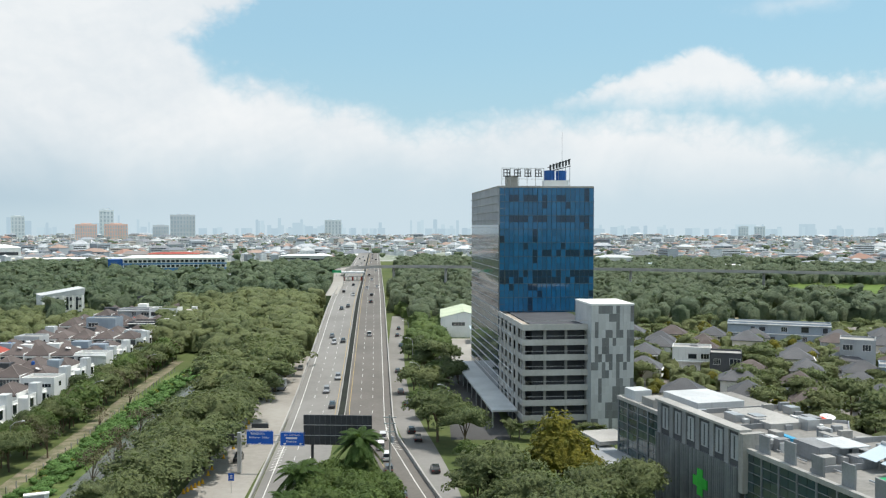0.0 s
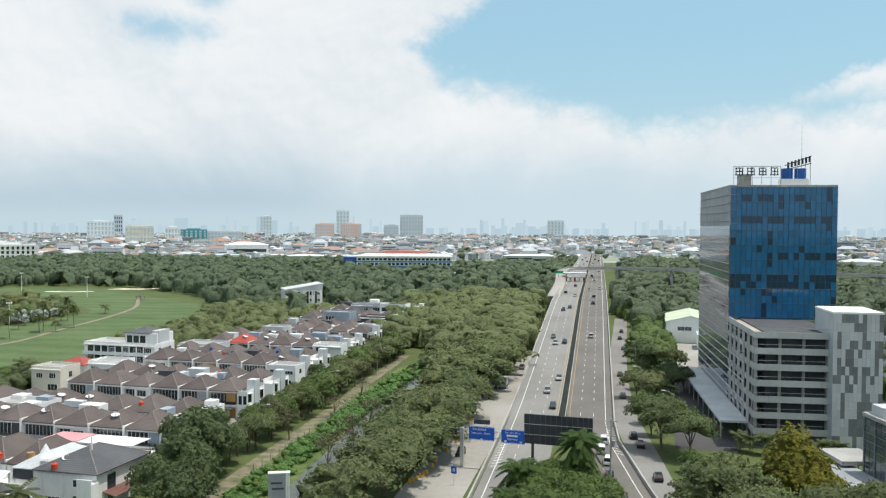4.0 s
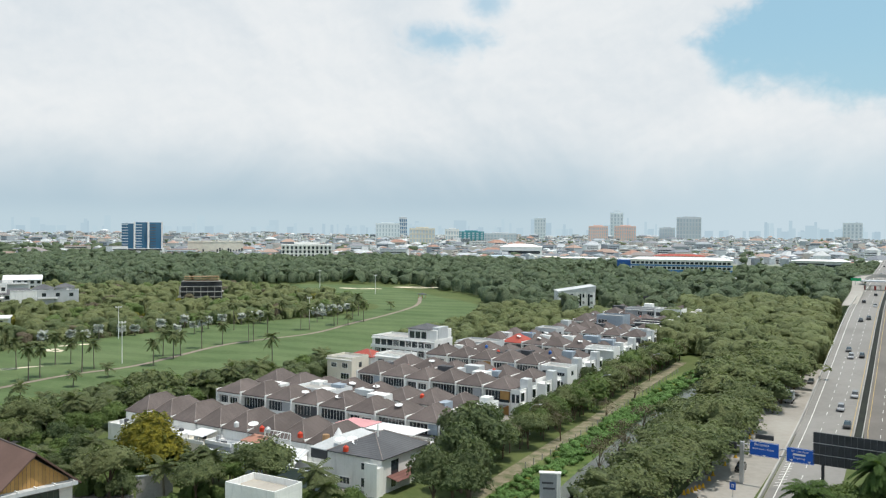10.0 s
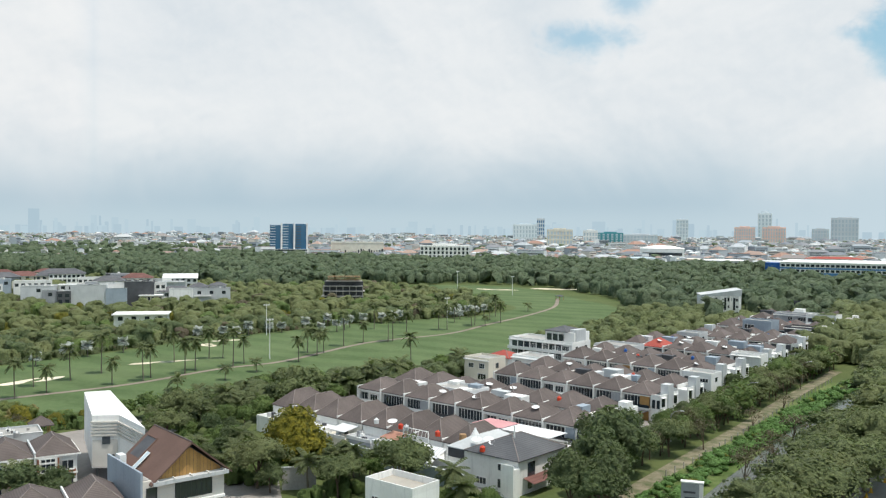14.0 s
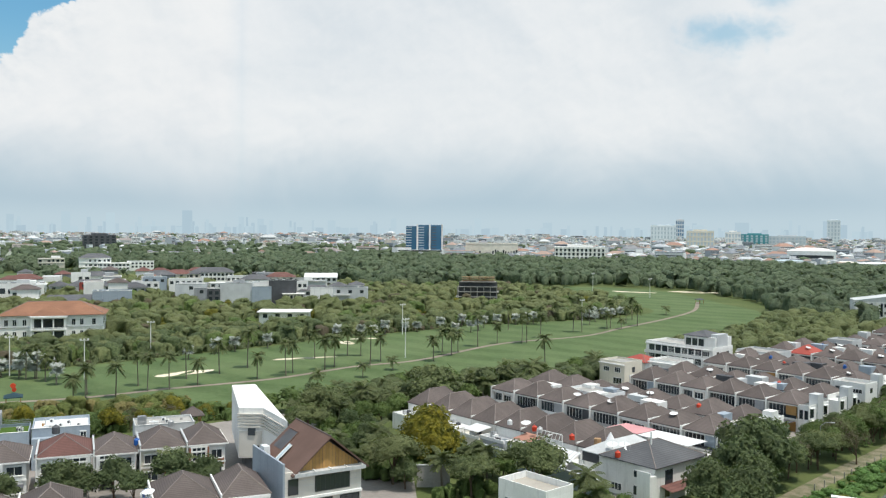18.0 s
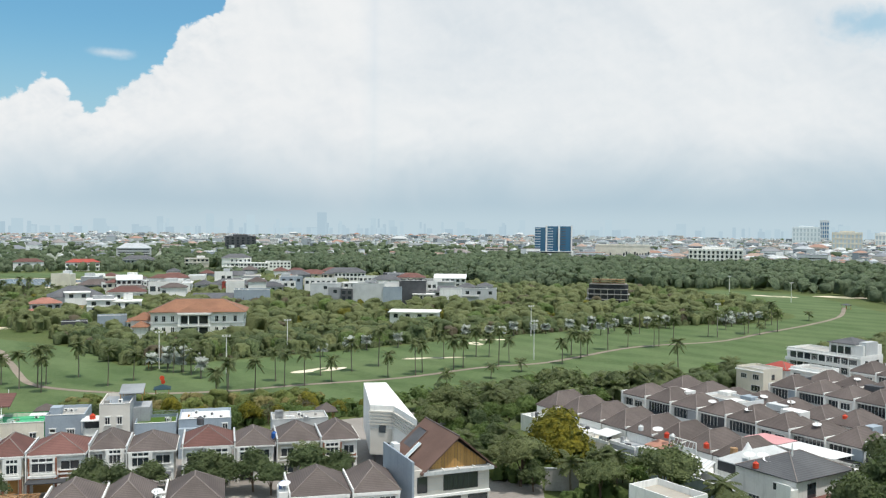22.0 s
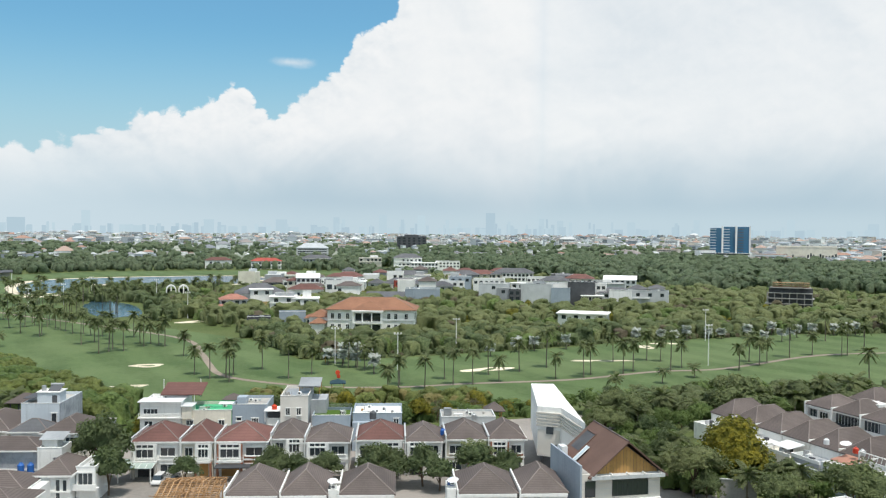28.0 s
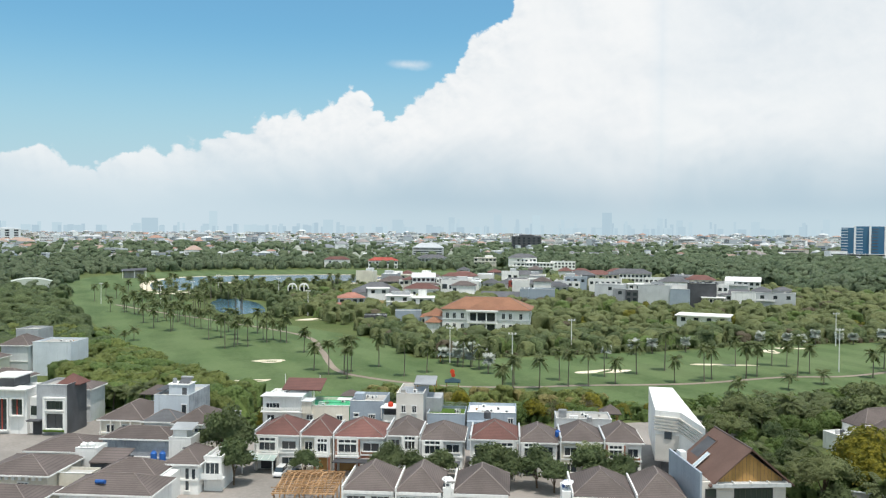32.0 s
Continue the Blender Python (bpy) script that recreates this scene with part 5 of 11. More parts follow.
for a, b in ((0.2, 16.6), (43.6, 81)):
    k = int((b - a) / 2.05)
    for i in range(k):
        for j in range(5):
            o = new("pane", gp)
            o.parent, o.location = ML, (a + i * 2.05, 0.05, 0.5 + 2.98 * j)
    for i in range(int((b - a) / 4.1) + 1):
        part("mullion", Mesh().box(a + 4.1 * i - 0.15, a + 4.1 * i + 0.15, -0.12, 0.4, 0, 15.4), FIN_, ML)
    for j in range(10):
        part("transom", Mesh().box(a, b, -0.03, 0.3, 0.5 + 1.49 * j, 0.6 + 1.49 * j), FIN_, ML)
louvre = part("louvre_front", Mesh().box(17, 43, -0.5, 0.5, 0, 18.2), SLATE, ML, "dark facade behind upright metal louvres")
part("coping", Mesh().box(16.8, 43.2, -0.9, 1.4, 18.2, 18.6), CONC, louvre)
FIN = mat("grey_metal_fin", (0.33, 0.35, 0.37), (0.23, 0.245, 0.26), 0.8, 0.5, 0.3, vary=0.25)
lv = Mesh().box(0, 0.2, -0.5, 0, 0, 12.6).data("louvre", FIN)
for i in range(44):
    o = new("louvre", lv)
    o.parent, o.location = louvre, (17.2 + 0.587 * i, -0.5, 0.0)
WASHED = mat("weathered_grey_panel", (0.30, 0.31, 0.32), (0.22, 0.225, 0.23), 0.6, 0.7, vary=0.12, stain=0.4)
for i in range(6):
    x = 17.4 + 4.3 * i
    part("frame_panel", Mesh().box(x, x + 1.2, -0.75, -0.45, 12.6, 18.2), WASHED, louvre)
    part("light_panel", Mesh().box(x + 1.6, x + 3.6, -0.6, -0.45, 13.6, 17.6), mat("panel_grey", (0.40, 0.42, 0.43), (0.31, 0.325, 0.335), 0.6, 0.7, vary=0.1, stain=0.3) if i == 0 else bpy.data.materials["panel_grey"], louvre)
    part("slit", Mesh().box(x + 2.45, x + 2.75, -0.64, -0.6, 13.8, 17.4), SLATE, louvre)
part("end_panel", Mesh().box(43.0, 44.2, -0.9, 3, 9.0, 18.2), CONC, ML, "pale concrete end panel")
cross = part("green_cross", Mesh().box(31.2, 33.6, -1.1, -0.85, 6.6, 8.4), mat("bright_green_sign", (0.07, 0.55, 0.08), (0.05, 0.45, 0.06), 1.0, 0.5), ML, "bright green cross sign")
for a in range(4):
    dx, dz = ((1.3, 0), (-1.3, 0), (0, 1.4), (0, -1.4))[a]
    part("cross_arm", Mesh().box(31.6 + dx, 33.2 + dx, -1.15, -0.9, 6.7 + dz, 8.3 + dz), cross.data.materials[0], cross)
part("logo_bar", Mesh().box(30.4, 33.8, -1.0, -0.85, 3.6, 4.0), BRICKRED, ML)
part("entrance_canopy", Mesh().box(-6, 12, -9, 0, 4.4, 4.9), WASHED_, ML, "flat pale grey entrance canopy")
part("entrance_canopy", Mesh().box(-12, -2, -3, 5, 5.4, 6.2), CONC, ML)
for x, y in ((-5, -8.6), (11, -8.6), (3, -8.6), (-13.5, -4.6), (-13.5, 5.5), (-2.4, 5.5)):
    part("canopy_post", Mesh().box(x, x + 0.3, y, y + 0.3, 0, 4.5), STEEL, ML)
part("roof_shed", Mesh().box(2, 15, 9, 19, 15.4, 16.8), PALE, ML, "long pale rooftop shed")
part("roof_box", Mesh().box(1.2, 5.5, 0.8, 4.5, 15.4, 17.8), PALE, ML)
part("roof_box", Mesh().box(8.5, 13, 0.8, 4.0, 15.4, 17.4), CONC, ML)
part("roof_shed", Mesh().box(20, 33, 12, 19, 15.4, 16.6), CONC, ML)
part("plant_room", Mesh().box(47, 53, 6, 11, 15.4, 17.8), WASHED, ML)
part("awning", Mesh().box(48, 54, 9, 14, 17.7, 17.85), PALE, ML, "pale sheet awning")
part("plant_room", Mesh().box(65, 76, 10, 18, 15.4, 17.4), WASHED, ML)
for i in range(6):
    part("roof_panel", Mesh().box(46 + 6 * i, 48.4 + 6 * i, 0.7, 1.0, 15.4, 18.6 + (i % 2) * 0.5), WASHED, ML, "upright grey roof-edge panel")
rm = random.Random(77)
for i in range(64):
    x, y = rm.uniform(18, 80), rm.uniform(2.5, 24)
    w, d, h = rm.uniform(0.8, 3.6), rm.uniform(0.8, 2.4), rm.uniform(0.5, 1.9)
    part(("duct", "vent_box", "air_conditioner", "skylight")[i % 4], Mesh().box(x, x + w, y, y + d, 15.48, 15.5 + h), (STEEL, WASHED, PALE, WASHED, CONC)[rm.randrange(5)], ML)
for i in range(5):
    part("dividing_parapet", Mesh().box(18 + 13 * i, 18.25 + 13 * i, 1.2, 25.6, 15.48, 16.4), WASHED, ML)
for i in range(7):
    x = 20 + 8.6 * i
    part("pipe", Mesh().tube((x, 4 + i % 3, 15.9), (x + 7, 4 + i % 3, 15.9), 0.12, 0.12, 6), STEEL, ML)
for i in range(2):
    part("solar_panel", Mesh().poly((56 + 4.4 * i, 10, 17.2), (59.6 + 4.4 * i, 10, 17.2), (59.6 + 4.4 * i, 14, 18.6), (56 + 4.4 * i, 14, 18.6)).poly((56 + 4.4 * i, 10, 17.15), (56 + 4.4 * i, 14, 18.55), (59.6 + 4.4 * i, 14, 18.55), (59.6 + 4.4 * i, 10, 17.15)), SHEETBLUE, ML, "tilted solar water heater panel")
    part("heater_tank", Mesh().tube((56 + 4.4 * i, 14.2, 18.8), (59.6 + 4.4 * i, 14.2, 18.8), 0.32, 0.32, 10), STEEL, ML)
    part("stand", Mesh().box(57.7 + 4.4 * i, 57.9 + 4.4 * i, 12, 12.2, 15.4, 17.9), STEEL, ML)
part("green_awning", Mesh().box(66, 72, 4.5, 8.5, 17.0, 17.15), GREENP, ML)
for i in range(4):
    part("air_conditioner", Mesh().box(27 + 2.2 * i, 28.5 + 2.2 * i, 20.2, 20.8, 15.5, 16.5), WHITE, ML)
part("blue_pipes", Mesh().box(36, 43, 10, 11, 15.5, 16.2), mat("bright_blue_pipe", (0.05, 0.35, 0.6), (0.04, 0.3, 0.5), 1, 0.5), ML)
KEEP_CLEAR.append((25, 95, 85, 195))

# ---------- road furniture ----------
GN = thing("sign_gantry", at(-41.2, 177, -3), "grey steel gantry over the lanes with blue direction signs", "road sign")
part("pole", Mesh().box(-0.35, 0.35, -0.35, 0.35, 0, 8.3), STEEL, GN)
part("beam", Mesh().tube((0, 0, 7.9), (15.5, 0, 7.9), 0.12).tube((0, 0, 6.5), (15.5, 0, 6.5), 0.12), STEEL, GN)
for i in range(10):
    part("brace", Mesh().tube((1.55 * i, 0, 6.5), (1.55 * i + 1.4, 0, 7.9), 0.06), STEEL, GN)
for x0, x1, dz in ((1.6, 7.0, 0.2), (8.5, 13.4, 0.0)):
    b = part("sign_board", Mesh().box(x0, x1, -0.35, -0.2, 5.8 + dz, 8.6 + dz), SIGNBLUE, GN, "blue direction board with white lettering")
    part("border", Mesh().box(x0 + 0.05, x1 - 0.05, -0.36, -0.34, 8.48 + dz, 8.54 + dz).box(x0 + 0.05, x1 - 0.05, -0.36, -0.34, 5.86 + dz, 5.92 + dz), SIGNWHITE, b)


def lettering(text, x, y, z, size, parent, material=SIGNWHITE):
    """Upright white letters that face -y."""
    c = bpy.data.curves.new("letters", "FONT")
    c.body, c.size, c.extrude = text, size, 0.01
    c.materials.append(material)
    o = new("letters", c)
    o.parent = parent
    o.location, o.rotation_euler = (x, y, z), (radians(90), 0, 0)
    return o


lettering("BANDARA", 2.4, -0.37, 8.0, 0.62, GN)
lettering("Soekarno - Hatta", 2.1, -0.37, 7.25, 0.58, GN)
lettering("Lkr. Luar Barat", 9.3, -0.37, 7.85, 0.52, GN)
lettering("Tangerang", 9.6, -0.37, 6.55, 0.52, GN)
part("text_bar", Mesh().box(9.6, 11.9, -0.38, -0.36, 7.2, 7.55), SIGNWHITE, GN)
for x in (4.3, 9.4, 12.6):
    part("arrow", Mesh().poly((x - 0.35, -0.38, 6.35), (x, -0.38, 5.98), (x + 0.35, -0.38, 6.35)), SIGNWHITE, GN)
for x0, x1, z0, z1 in ((-6.0, -1.0, 6.7, 8.0), (2.6, 6.0, 9.3, 10.2)):
    part("message_board", Mesh().box(x0, x1, -0.3, 0.1, z0, z1), DARK, GN, "dark electronic message board")
part("board_post", Mesh().box(3.4, 3.5, 0, 0.1, 7.9, 9.4).box(5.2, 5.3, 0, 0.1, 7.9, 9.4), STEEL, GN)
part("message_arm", Mesh().tube((-1.2, 0, 7.4), (0, 0, 7.4), 0.1), STEEL, GN)
BB = thing("billboard", at(-27.2, 176, -3), "large black billboard seen from behind on steel posts", "billboard")
part("board", Mesh().box(-0.8, 13.0, 0, 0.35, 6.1, 12.1), DARK, BB)
for i in range(13):
    part("rib", Mesh().box(-0.8 + 1.08 * i, -0.7 + 1.08 * i, -0.18, 0.0, 6.1, 12.1), SLATE, BB)
for z in (8.0, 10.1):
    part("rail", Mesh().box(-0.8, 13.0, -0.3, -0.18, z, z + 0.1), STEEL, BB)
for x in (0.6, 11.6):
    part("post", Mesh().box(x, x + 0.5, 0.35, 0.85, 0, 11.5), DARK, BB)


UT = thing("utility_pole", at(-10.2, 168.5), "weathered utility pole with crossarms and creepers", "utility pole")
part("pole", Mesh().tube((0, 0, 0), (0, 0, 13.8), 0.2, 0.14, 8), CONC, UT)
for k, z in enumerate((13.2, 12.0, 10.4)):
    part("crossarm", Mesh().box(-1.3 + 0.2 * k, 1.3 - 0.2 * k, -0.08, 0.08, z, z + 0.16), STEEL, UT)
part("transformer", Mesh().tube((0.5, 0, 8.4), (0.5, 0, 9.6), 0.35, 0.35, 10), GREY, UT)
UTS = thing("uturn_sign", at(-39.6, 163.5, -3), "small blue road sign on a thin post", "road sign")
part("post", Mesh().tube((0, 0, 0), (0, 0, 2.6), 0.05, 0.05, 6), STEEL, UTS)
part("board", Mesh().box(-0.55, 0.55, -0.06, 0.0, 2.4, 3.8), SIGNBLUE, UTS)
part("arrow", Mesh().box(-0.2, -0.08, -0.08, -0.06, 2.8, 3.4).box(0.08, 0.2, -0.08, -0.06, 2.8, 3.4).box(-0.2, 0.2, -0.08, -0.06, 3.3, 3.42), SIGNWHITE, UTS)
hatch = Mesh()
for i in range(14):
    y = 178 + 2.2 * i
    x = mid_x(y) - 12.9
    hatch.poly((x, y, 0.40 + deck_z(y) - 0.18), (x + 1.6, y + 1.6, 0.40 + deck_z(y) - 0.18), (x + 1.6, y + 1.95, 0.40 + deck_z(y) - 0.18), (x, y + 0.35, 0.40 + deck_z(y) - 0.18))
for i in range(11):
    y = 196 + 2.4 * i
    x = mid_x(y) + east1(y) - 1.7
    hatch.poly((x, y, 0.22 + deck_z(y)), (x + 1.5, y - 1.2, 0.22 + deck_z(y)), (x + 1.5, y - 0.85, 0.22 + deck_z(y)), (x, y + 0.35, 0.22 + deck_z(y)))
tagged(part("hatching", hatch, PAINT), "white diagonal hatching at the road edges", "road marking", kind="stuff")


def lamp_post(x, y, turn=0.0, h=9.5, z=0.0, arm=2.2):
    e = thing("street_lamp", at(x, y, turn, z), "slim grey street lamp with a curved arm", "street lamp", "street lamps")
    part("pole", Mesh().tube((0, 0, 0), (0, 0, h * 0.86), 0.12, 0.08), STEEL, e)
    part("arm", Mesh().tube((0, 0, h * 0.86), (arm * 0.4, 0, h * 0.97), 0.06).tube((arm * 0.4, 0, h * 0.97), (arm, 0, h), 0.05), STEEL, e)
    part("lantern", Mesh().box(arm - 0.1, arm + 0.7, -0.15, 0.15, h - 0.08, h + 0.08), SHEET, e)


for x, y in ((-53, 205), (-54.5, 235), (-56, 268), (-58, 300), (-60, 335), (-63, 370)):
    lamp_post(x, y, 0)
for x, y in ((-7, 262), (-11, 320), (-15, 380), (1.5, 225)):
    lamp_post(x, y, 180)
for x, y in ((-92, 165), (-94, 190), (-96, 240), (-98, 290)):
    lamp_post(x, y, 20, 7.5)


def cone(x, y):
    e = thing("traffic_cone", at(x, y), "yellow plastic water barrier beside the slip road", "traffic cone", "yellow barriers")
    part("base", Mesh().box(-0.4, 0.4, -0.25, 0.25, 0, 0.12), YELLOW, e)
    part("body", Mesh().tube((0, 0, 0.12), (0, 0, 0.95), 0.33, 0.16, 8), YELLOW, e)


for i in range(6):
    cone(-48.4 + 0.35 * i, 163 + 1.3 * i)
for x, y in ((-47.0, 175), (-47.3, 179), (-47.2, 188), (-47.0, 196), (-48.6, 216), (-49, 221)):
    cone(x, y)

# parked and passing cars, at rest
CARS = []
for i, paint in enumerate(CARMATS):
    van = i in (1, 2)
    e = thing("car", at(-900, 2600 + 8 * i), ("black", "white", "silver", "dark grey", "dark teal")[i] + (" people carrier with dark windows" if van else " hatchback with dark windows"), "car", "cars on the roads")
    L, W, H = (4.5, 1.75, 1.75) if van else (4.2, 1.72, 1.5)
    hl, hw = L / 2, W / 2
    b = Mesh()
    prof = [(-hl, 0.35), (-hl, 0.85), (-hl + 0.12, 1.0), (hl - 1.05, 0.98), (hl - 0.1, 0.78), (hl, 0.55), (hl - 0.05, 0.32)]
    for sgn in (-1, 1):
        b.v += [(sgn * hw * (0.98 if z > 0.9 else 1), y, z) for y, z in prof]
    k = len(prof)
    b.f += [tuple(range(k)), tuple(range(2 * k - 1, k - 1, -1))] + [(j, k + j, k + (j + 1) % k, (j + 1) % k) for j in range(k)]
    part("body", b, paint, e)
    r0, r1 = (-hl + 0.1, hl - 1.5) if van else (-hl + 0.35, hl - 1.75)
    c = Mesh()
    c.v = [(-hw * 0.96, -hl + 0.06, 0.98), (hw * 0.96, -hl + 0.06, 0.98), (hw * 0.96, hl - 1.0, 0.96), (-hw * 0.96, hl - 1.0, 0.96),
           (-hw * 0.8, r0, H), (hw * 0.8, r0, H), (hw * 0.8, r1, H), (-hw * 0.8, r1, H)]
    c.f = [(0, 1, 5, 4), (1, 2, 6, 5), (2, 3, 7, 6), (3, 0, 4, 7)]
    part("glazing", c, GLASS, e, "dark glazing")
    part("roof", Mesh().box(-hw * 0.8, hw * 0.8, r0, r1, H - 0.03, H + 0.03), paint, e)
    for sx in (-1, 1):
        for sy in (-hl + 0.8, hl - 0.85):
            part("wheel", Mesh().tube((sx * (hw - 0.2), sy, 0.32), (sx * (hw + 0.01), sy, 0.32), 0.32, 0.32, 12), TYRE, e)
        part("tail_light", Mesh().box(sx * hw * 0.75 - 0.15, sx * hw * 0.75 + 0.15, -hl - 0.02, -hl + 0.05, 0.7, 0.85), LAMPRED, e)
    CARS.append(e)
used = set()
FAR_CARS = []
for i in range(3):
    e = thing("car", at(-900, 2700 + 8 * i), ("black", "white", "silver")[i] + " car far away on the viaduct", "car", "cars on the roads")
    part("body", Mesh().box(-0.86, 0.86, -2.1, 2.1, 0.3, 0.95), CARMATS[i], e)
    part("cabin", Mesh().prism([(-0.75, -1.8), (0.75, -1.8), (0.75, 0.7), (-0.75, 0.7)], 0.95, 1.5), GLASS, e)
    FAR_CARS.append(e)


def car(i, x, y, turn=0.0, z=0.0):
    if y > 450:
        copy_thing(FAR_CARS[i % 3], at(x, y, turn, z))
        return
    if i not in used:
        used.add(i)
        CARS[i].matrix_world = at(x, y, turn, z)
        return
    copy_thing(CARS[i], at(x, y, turn, z))


rc = random.Random(11)
HEAD = 4.4
for off, y, i in ((-6.5, 168, 0), (-3.0, 238, 0), (-5.5, 256, 2), (-2.9, 273, 2), (-6.8, 330, 2), (-3.5, 333, 0), (-8.2, 342, 3), (-4.4, 420, 0), (-7.2, 412, 0),
                  (-3.3, 470, 1), (-9, 490, 3), (-5, 545, 0), (-7.5, 700, 0), (-4, 760, 2), (-8, 800, 0), (-5, 860, 1), (-3, 930, 0), (-9, 980, 0), (-6, 1040, 2),
                  (6.3, 346, 1), (6.4, 436, 0), (6.6, 468, 0), (3.6, 520, 1), (9.7, 528, 1), (6.2, 600, 1), (4, 660, 0), (9, 720, 1), (6, 800, 0), (3.4, 880, 1), (9, 960, 0)):
    car(i, mid_x(y) + off, y, (180 if off < 0 else 0) + HEAD, deck_z(y) + 0.2)
for off, y, i in ((14.2, 187, 1), (13.0, 196, 1), (11.6, 202, 1), (14.5, 178, 3), (15.5, 168, 4), (16.8, 160, 3), (13.5, 205, 1)):
    car(i, mid_x(y) + off - 3.0, y, 0 + HEAD, 0.2)
for x, y, i in ((-7.6, 212, 0), (-5.8, 204, 0), (-1.5, 178, 0), (-10, 244, 0), (-12.6, 262, 3), (-15.5, 300, 3), (-17.5, 365, 4), (-20.8, 398, 0), (-21.5, 425, 0)):
    car(i, x, y, 6, 0.1)
for x, y, i in ((-43.5, 186, 0), (-49.6, 305, 3), (-53.5, 338, 2), (-56, 362, 0)):
    car(i, x, y, 184, 0.08)
TRUCK = thing("delivery_truck", at(-49.3, 268, 184), "grey box truck parked at the roadside", "truck")
part("cargo_box", Mesh().box(-1.1, 1.1, -3.2, 1.2, 0.9, 3.1), PALE, TRUCK)
part("cab", Mesh().box(-1.0, 1.0, 1.3, 2.9, 0.6, 2.4), GREY, TRUCK)
part("windscreen", Mesh().box(-0.9, 0.9, 2.88, 2.94, 1.5, 2.2), GLASS, TRUCK)
for sx in (-1, 1):
    for sy in (-2.2, 1.9):
        part("wheel", Mesh().tube((sx * 0.75, sy, 0.45), (sx * 1.05, sy, 0.45), 0.45, 0.45, 12), TYRE, TRUCK)

for i, e in enumerate(FAR_CARS):
    y = 1000 + 60 * i
    e.matrix_world = at(mid_x(y) + 5, y, HEAD, deck_z(y) + 0.2)

# flyover and toll plaza in the distance
fly = curve([(-59.5, 470, 13.0), (-66.8, 560, 14.5), (-73.5, 622, 18), (-71, 642, 19.5), (-58, 651, 20.2), (-20, 655, 20.5), (60, 648, 20), (180, 630, 19), (330, 600, 18), (500, 560, 17)])
ribbon("flyover", fly, 3.4, 0.0, PALEROAD, "pale concrete flyover ramp crossing the toll road", "road")
wm = Mesh()
for i, p in enumerate(fly):
    d = Vector(fly[min(i + 1, len(fly) - 1)]) - Vector(fly[max(i - 1, 0)])
    s = Vector((d.y, -d.x, 0)).normalized() * 3.4
    for sg in (1, -1):
        q = Vector(p) + s * sg
        wm.v += [(q.x, q.y, p[2] - 1.1), (q.x, q.y, p[2] + 0.7)]
    if i:
        k = 4 * i
        wm.f += [(k - 4, k - 3, k + 1, k), (k - 2, k - 1, k + 3, k + 2)]
tagged(part("flyover_parapet", wm, CONC), "grey concrete sides of the flyover", "barrier", kind="structure")
for i in range(8, len(fly), 4):
    x, y, z = fly[i]
    if abs(x - mid_x(y)) > 15:
        tagged(part("flyover_pier", Mesh().tube((x, y, 0), (x, y, z - 0.2), 1.0, 1.0, 10), CONC), "round grey concrete flyover pier", "pier", kind="structure")
TP = thing("toll_plaza", at(mid_x(600) - 6, 600, 4.4, 13.15), "toll plaza with a flat canopy over booths", "toll plaza")
part("canopy", Mesh().box(-9, 7, -4, 5, 5.2, 6.0), PALE, TP)
for i in range(5):
    part("booth", Mesh().box(-7.5 + 3 * i, -6.3 + 3 * i, -1.5, 1.5, 0, 2.6), CREAM if i % 2 else BRICKRED, TP)
for x in (-8.5, 6.2):
    part("post", Mesh().box(x, x + 0.5, -0.3, 0.3, 0, 5.2), STEEL, TP)
part("sign_board", Mesh().box(-14.5, -8.5, -5, -4.8, 5.6, 7.4), GREENP, TP, "green road sign")
part("sign_post", Mesh().box(-12, -11.7, -5, -4.7, 0, 5.6), STEEL, TP)

# ---------- estate details ----------
VL = block_house(-178.5, 264, 0, 27, 12, 9.6, WHITE, "large white three-storey villa with long balconies at the golf edge", floors=3, group="", bars=4)
part("penthouse", Mesh().box(1, 13, -4, 6, 9.6, 13.4), WHITE, VL)
part("penthouse_glass", Mesh().box(1.5, 9, -4.08, -3.9, 10.2, 12.6), GLASS, VL)
part("penthouse_roof", Mesh().hip(1, 10, -4, 6, 13.4, 15.2, 0.5), ROOFG, VL)
for i in range(4):
    part("penthouse_post", Mesh().box(1.4 + 2.5 * i, 1.7 + 2.5 * i, -4.3, -4.08, 9.6, 13.2), WHITE, VL)
part("end_wall", Mesh().box(10.8, 13.2, -3.0, 3.4, 0, 14.4), PALE, VL)
for k, z in enumerate((0.5, 3.7, 6.9)):
    g_ = part("long_glazing", Mesh().box(-12.4, 9.6, -6.12, -6.0, z, z + 2.2), GLASS, VL)
    for i in range(9):
        part("mullion", Mesh().box(-12.4 + 2.7 * i, -12.1 + 2.7 * i, -6.3, -6.12, z, z + 2.2), WHITE, g_)
for k in (3.2, 6.4):
    part("balcony", Mesh().box(-13, 10, -7.6, -6, k - 0.2, k).box(-13, 10, -7.6, -7.5, k, k + 0.9), WHITE, VL)
part("roof_terrace_rail", Mesh().box(-13, 1, -7.4, -7.3, 10.4, 10.5), STEEL, VL)
KEEP_CLEAR.append((-200, -160, 248, 282))
block_house(-158, 278, 0, 14, 11, 8.2, PALE, "pale grey flat-roofed house behind the villa", floors=2)
block_house(-163, 232, 0, 10, 9, 8.6, WHITE, "white cubic house with a roof terrace", floors=2)
block_house(-178, 226, 0, 10, 9, 7.2, CREAM, "cream flat-roofed house near the golf course", floors=2)
block_house(-179, 238, 0, 9, 8, 6.4, WHITE, "white house with a vivid red hipped roof", "hip", 2, BRICKRED)
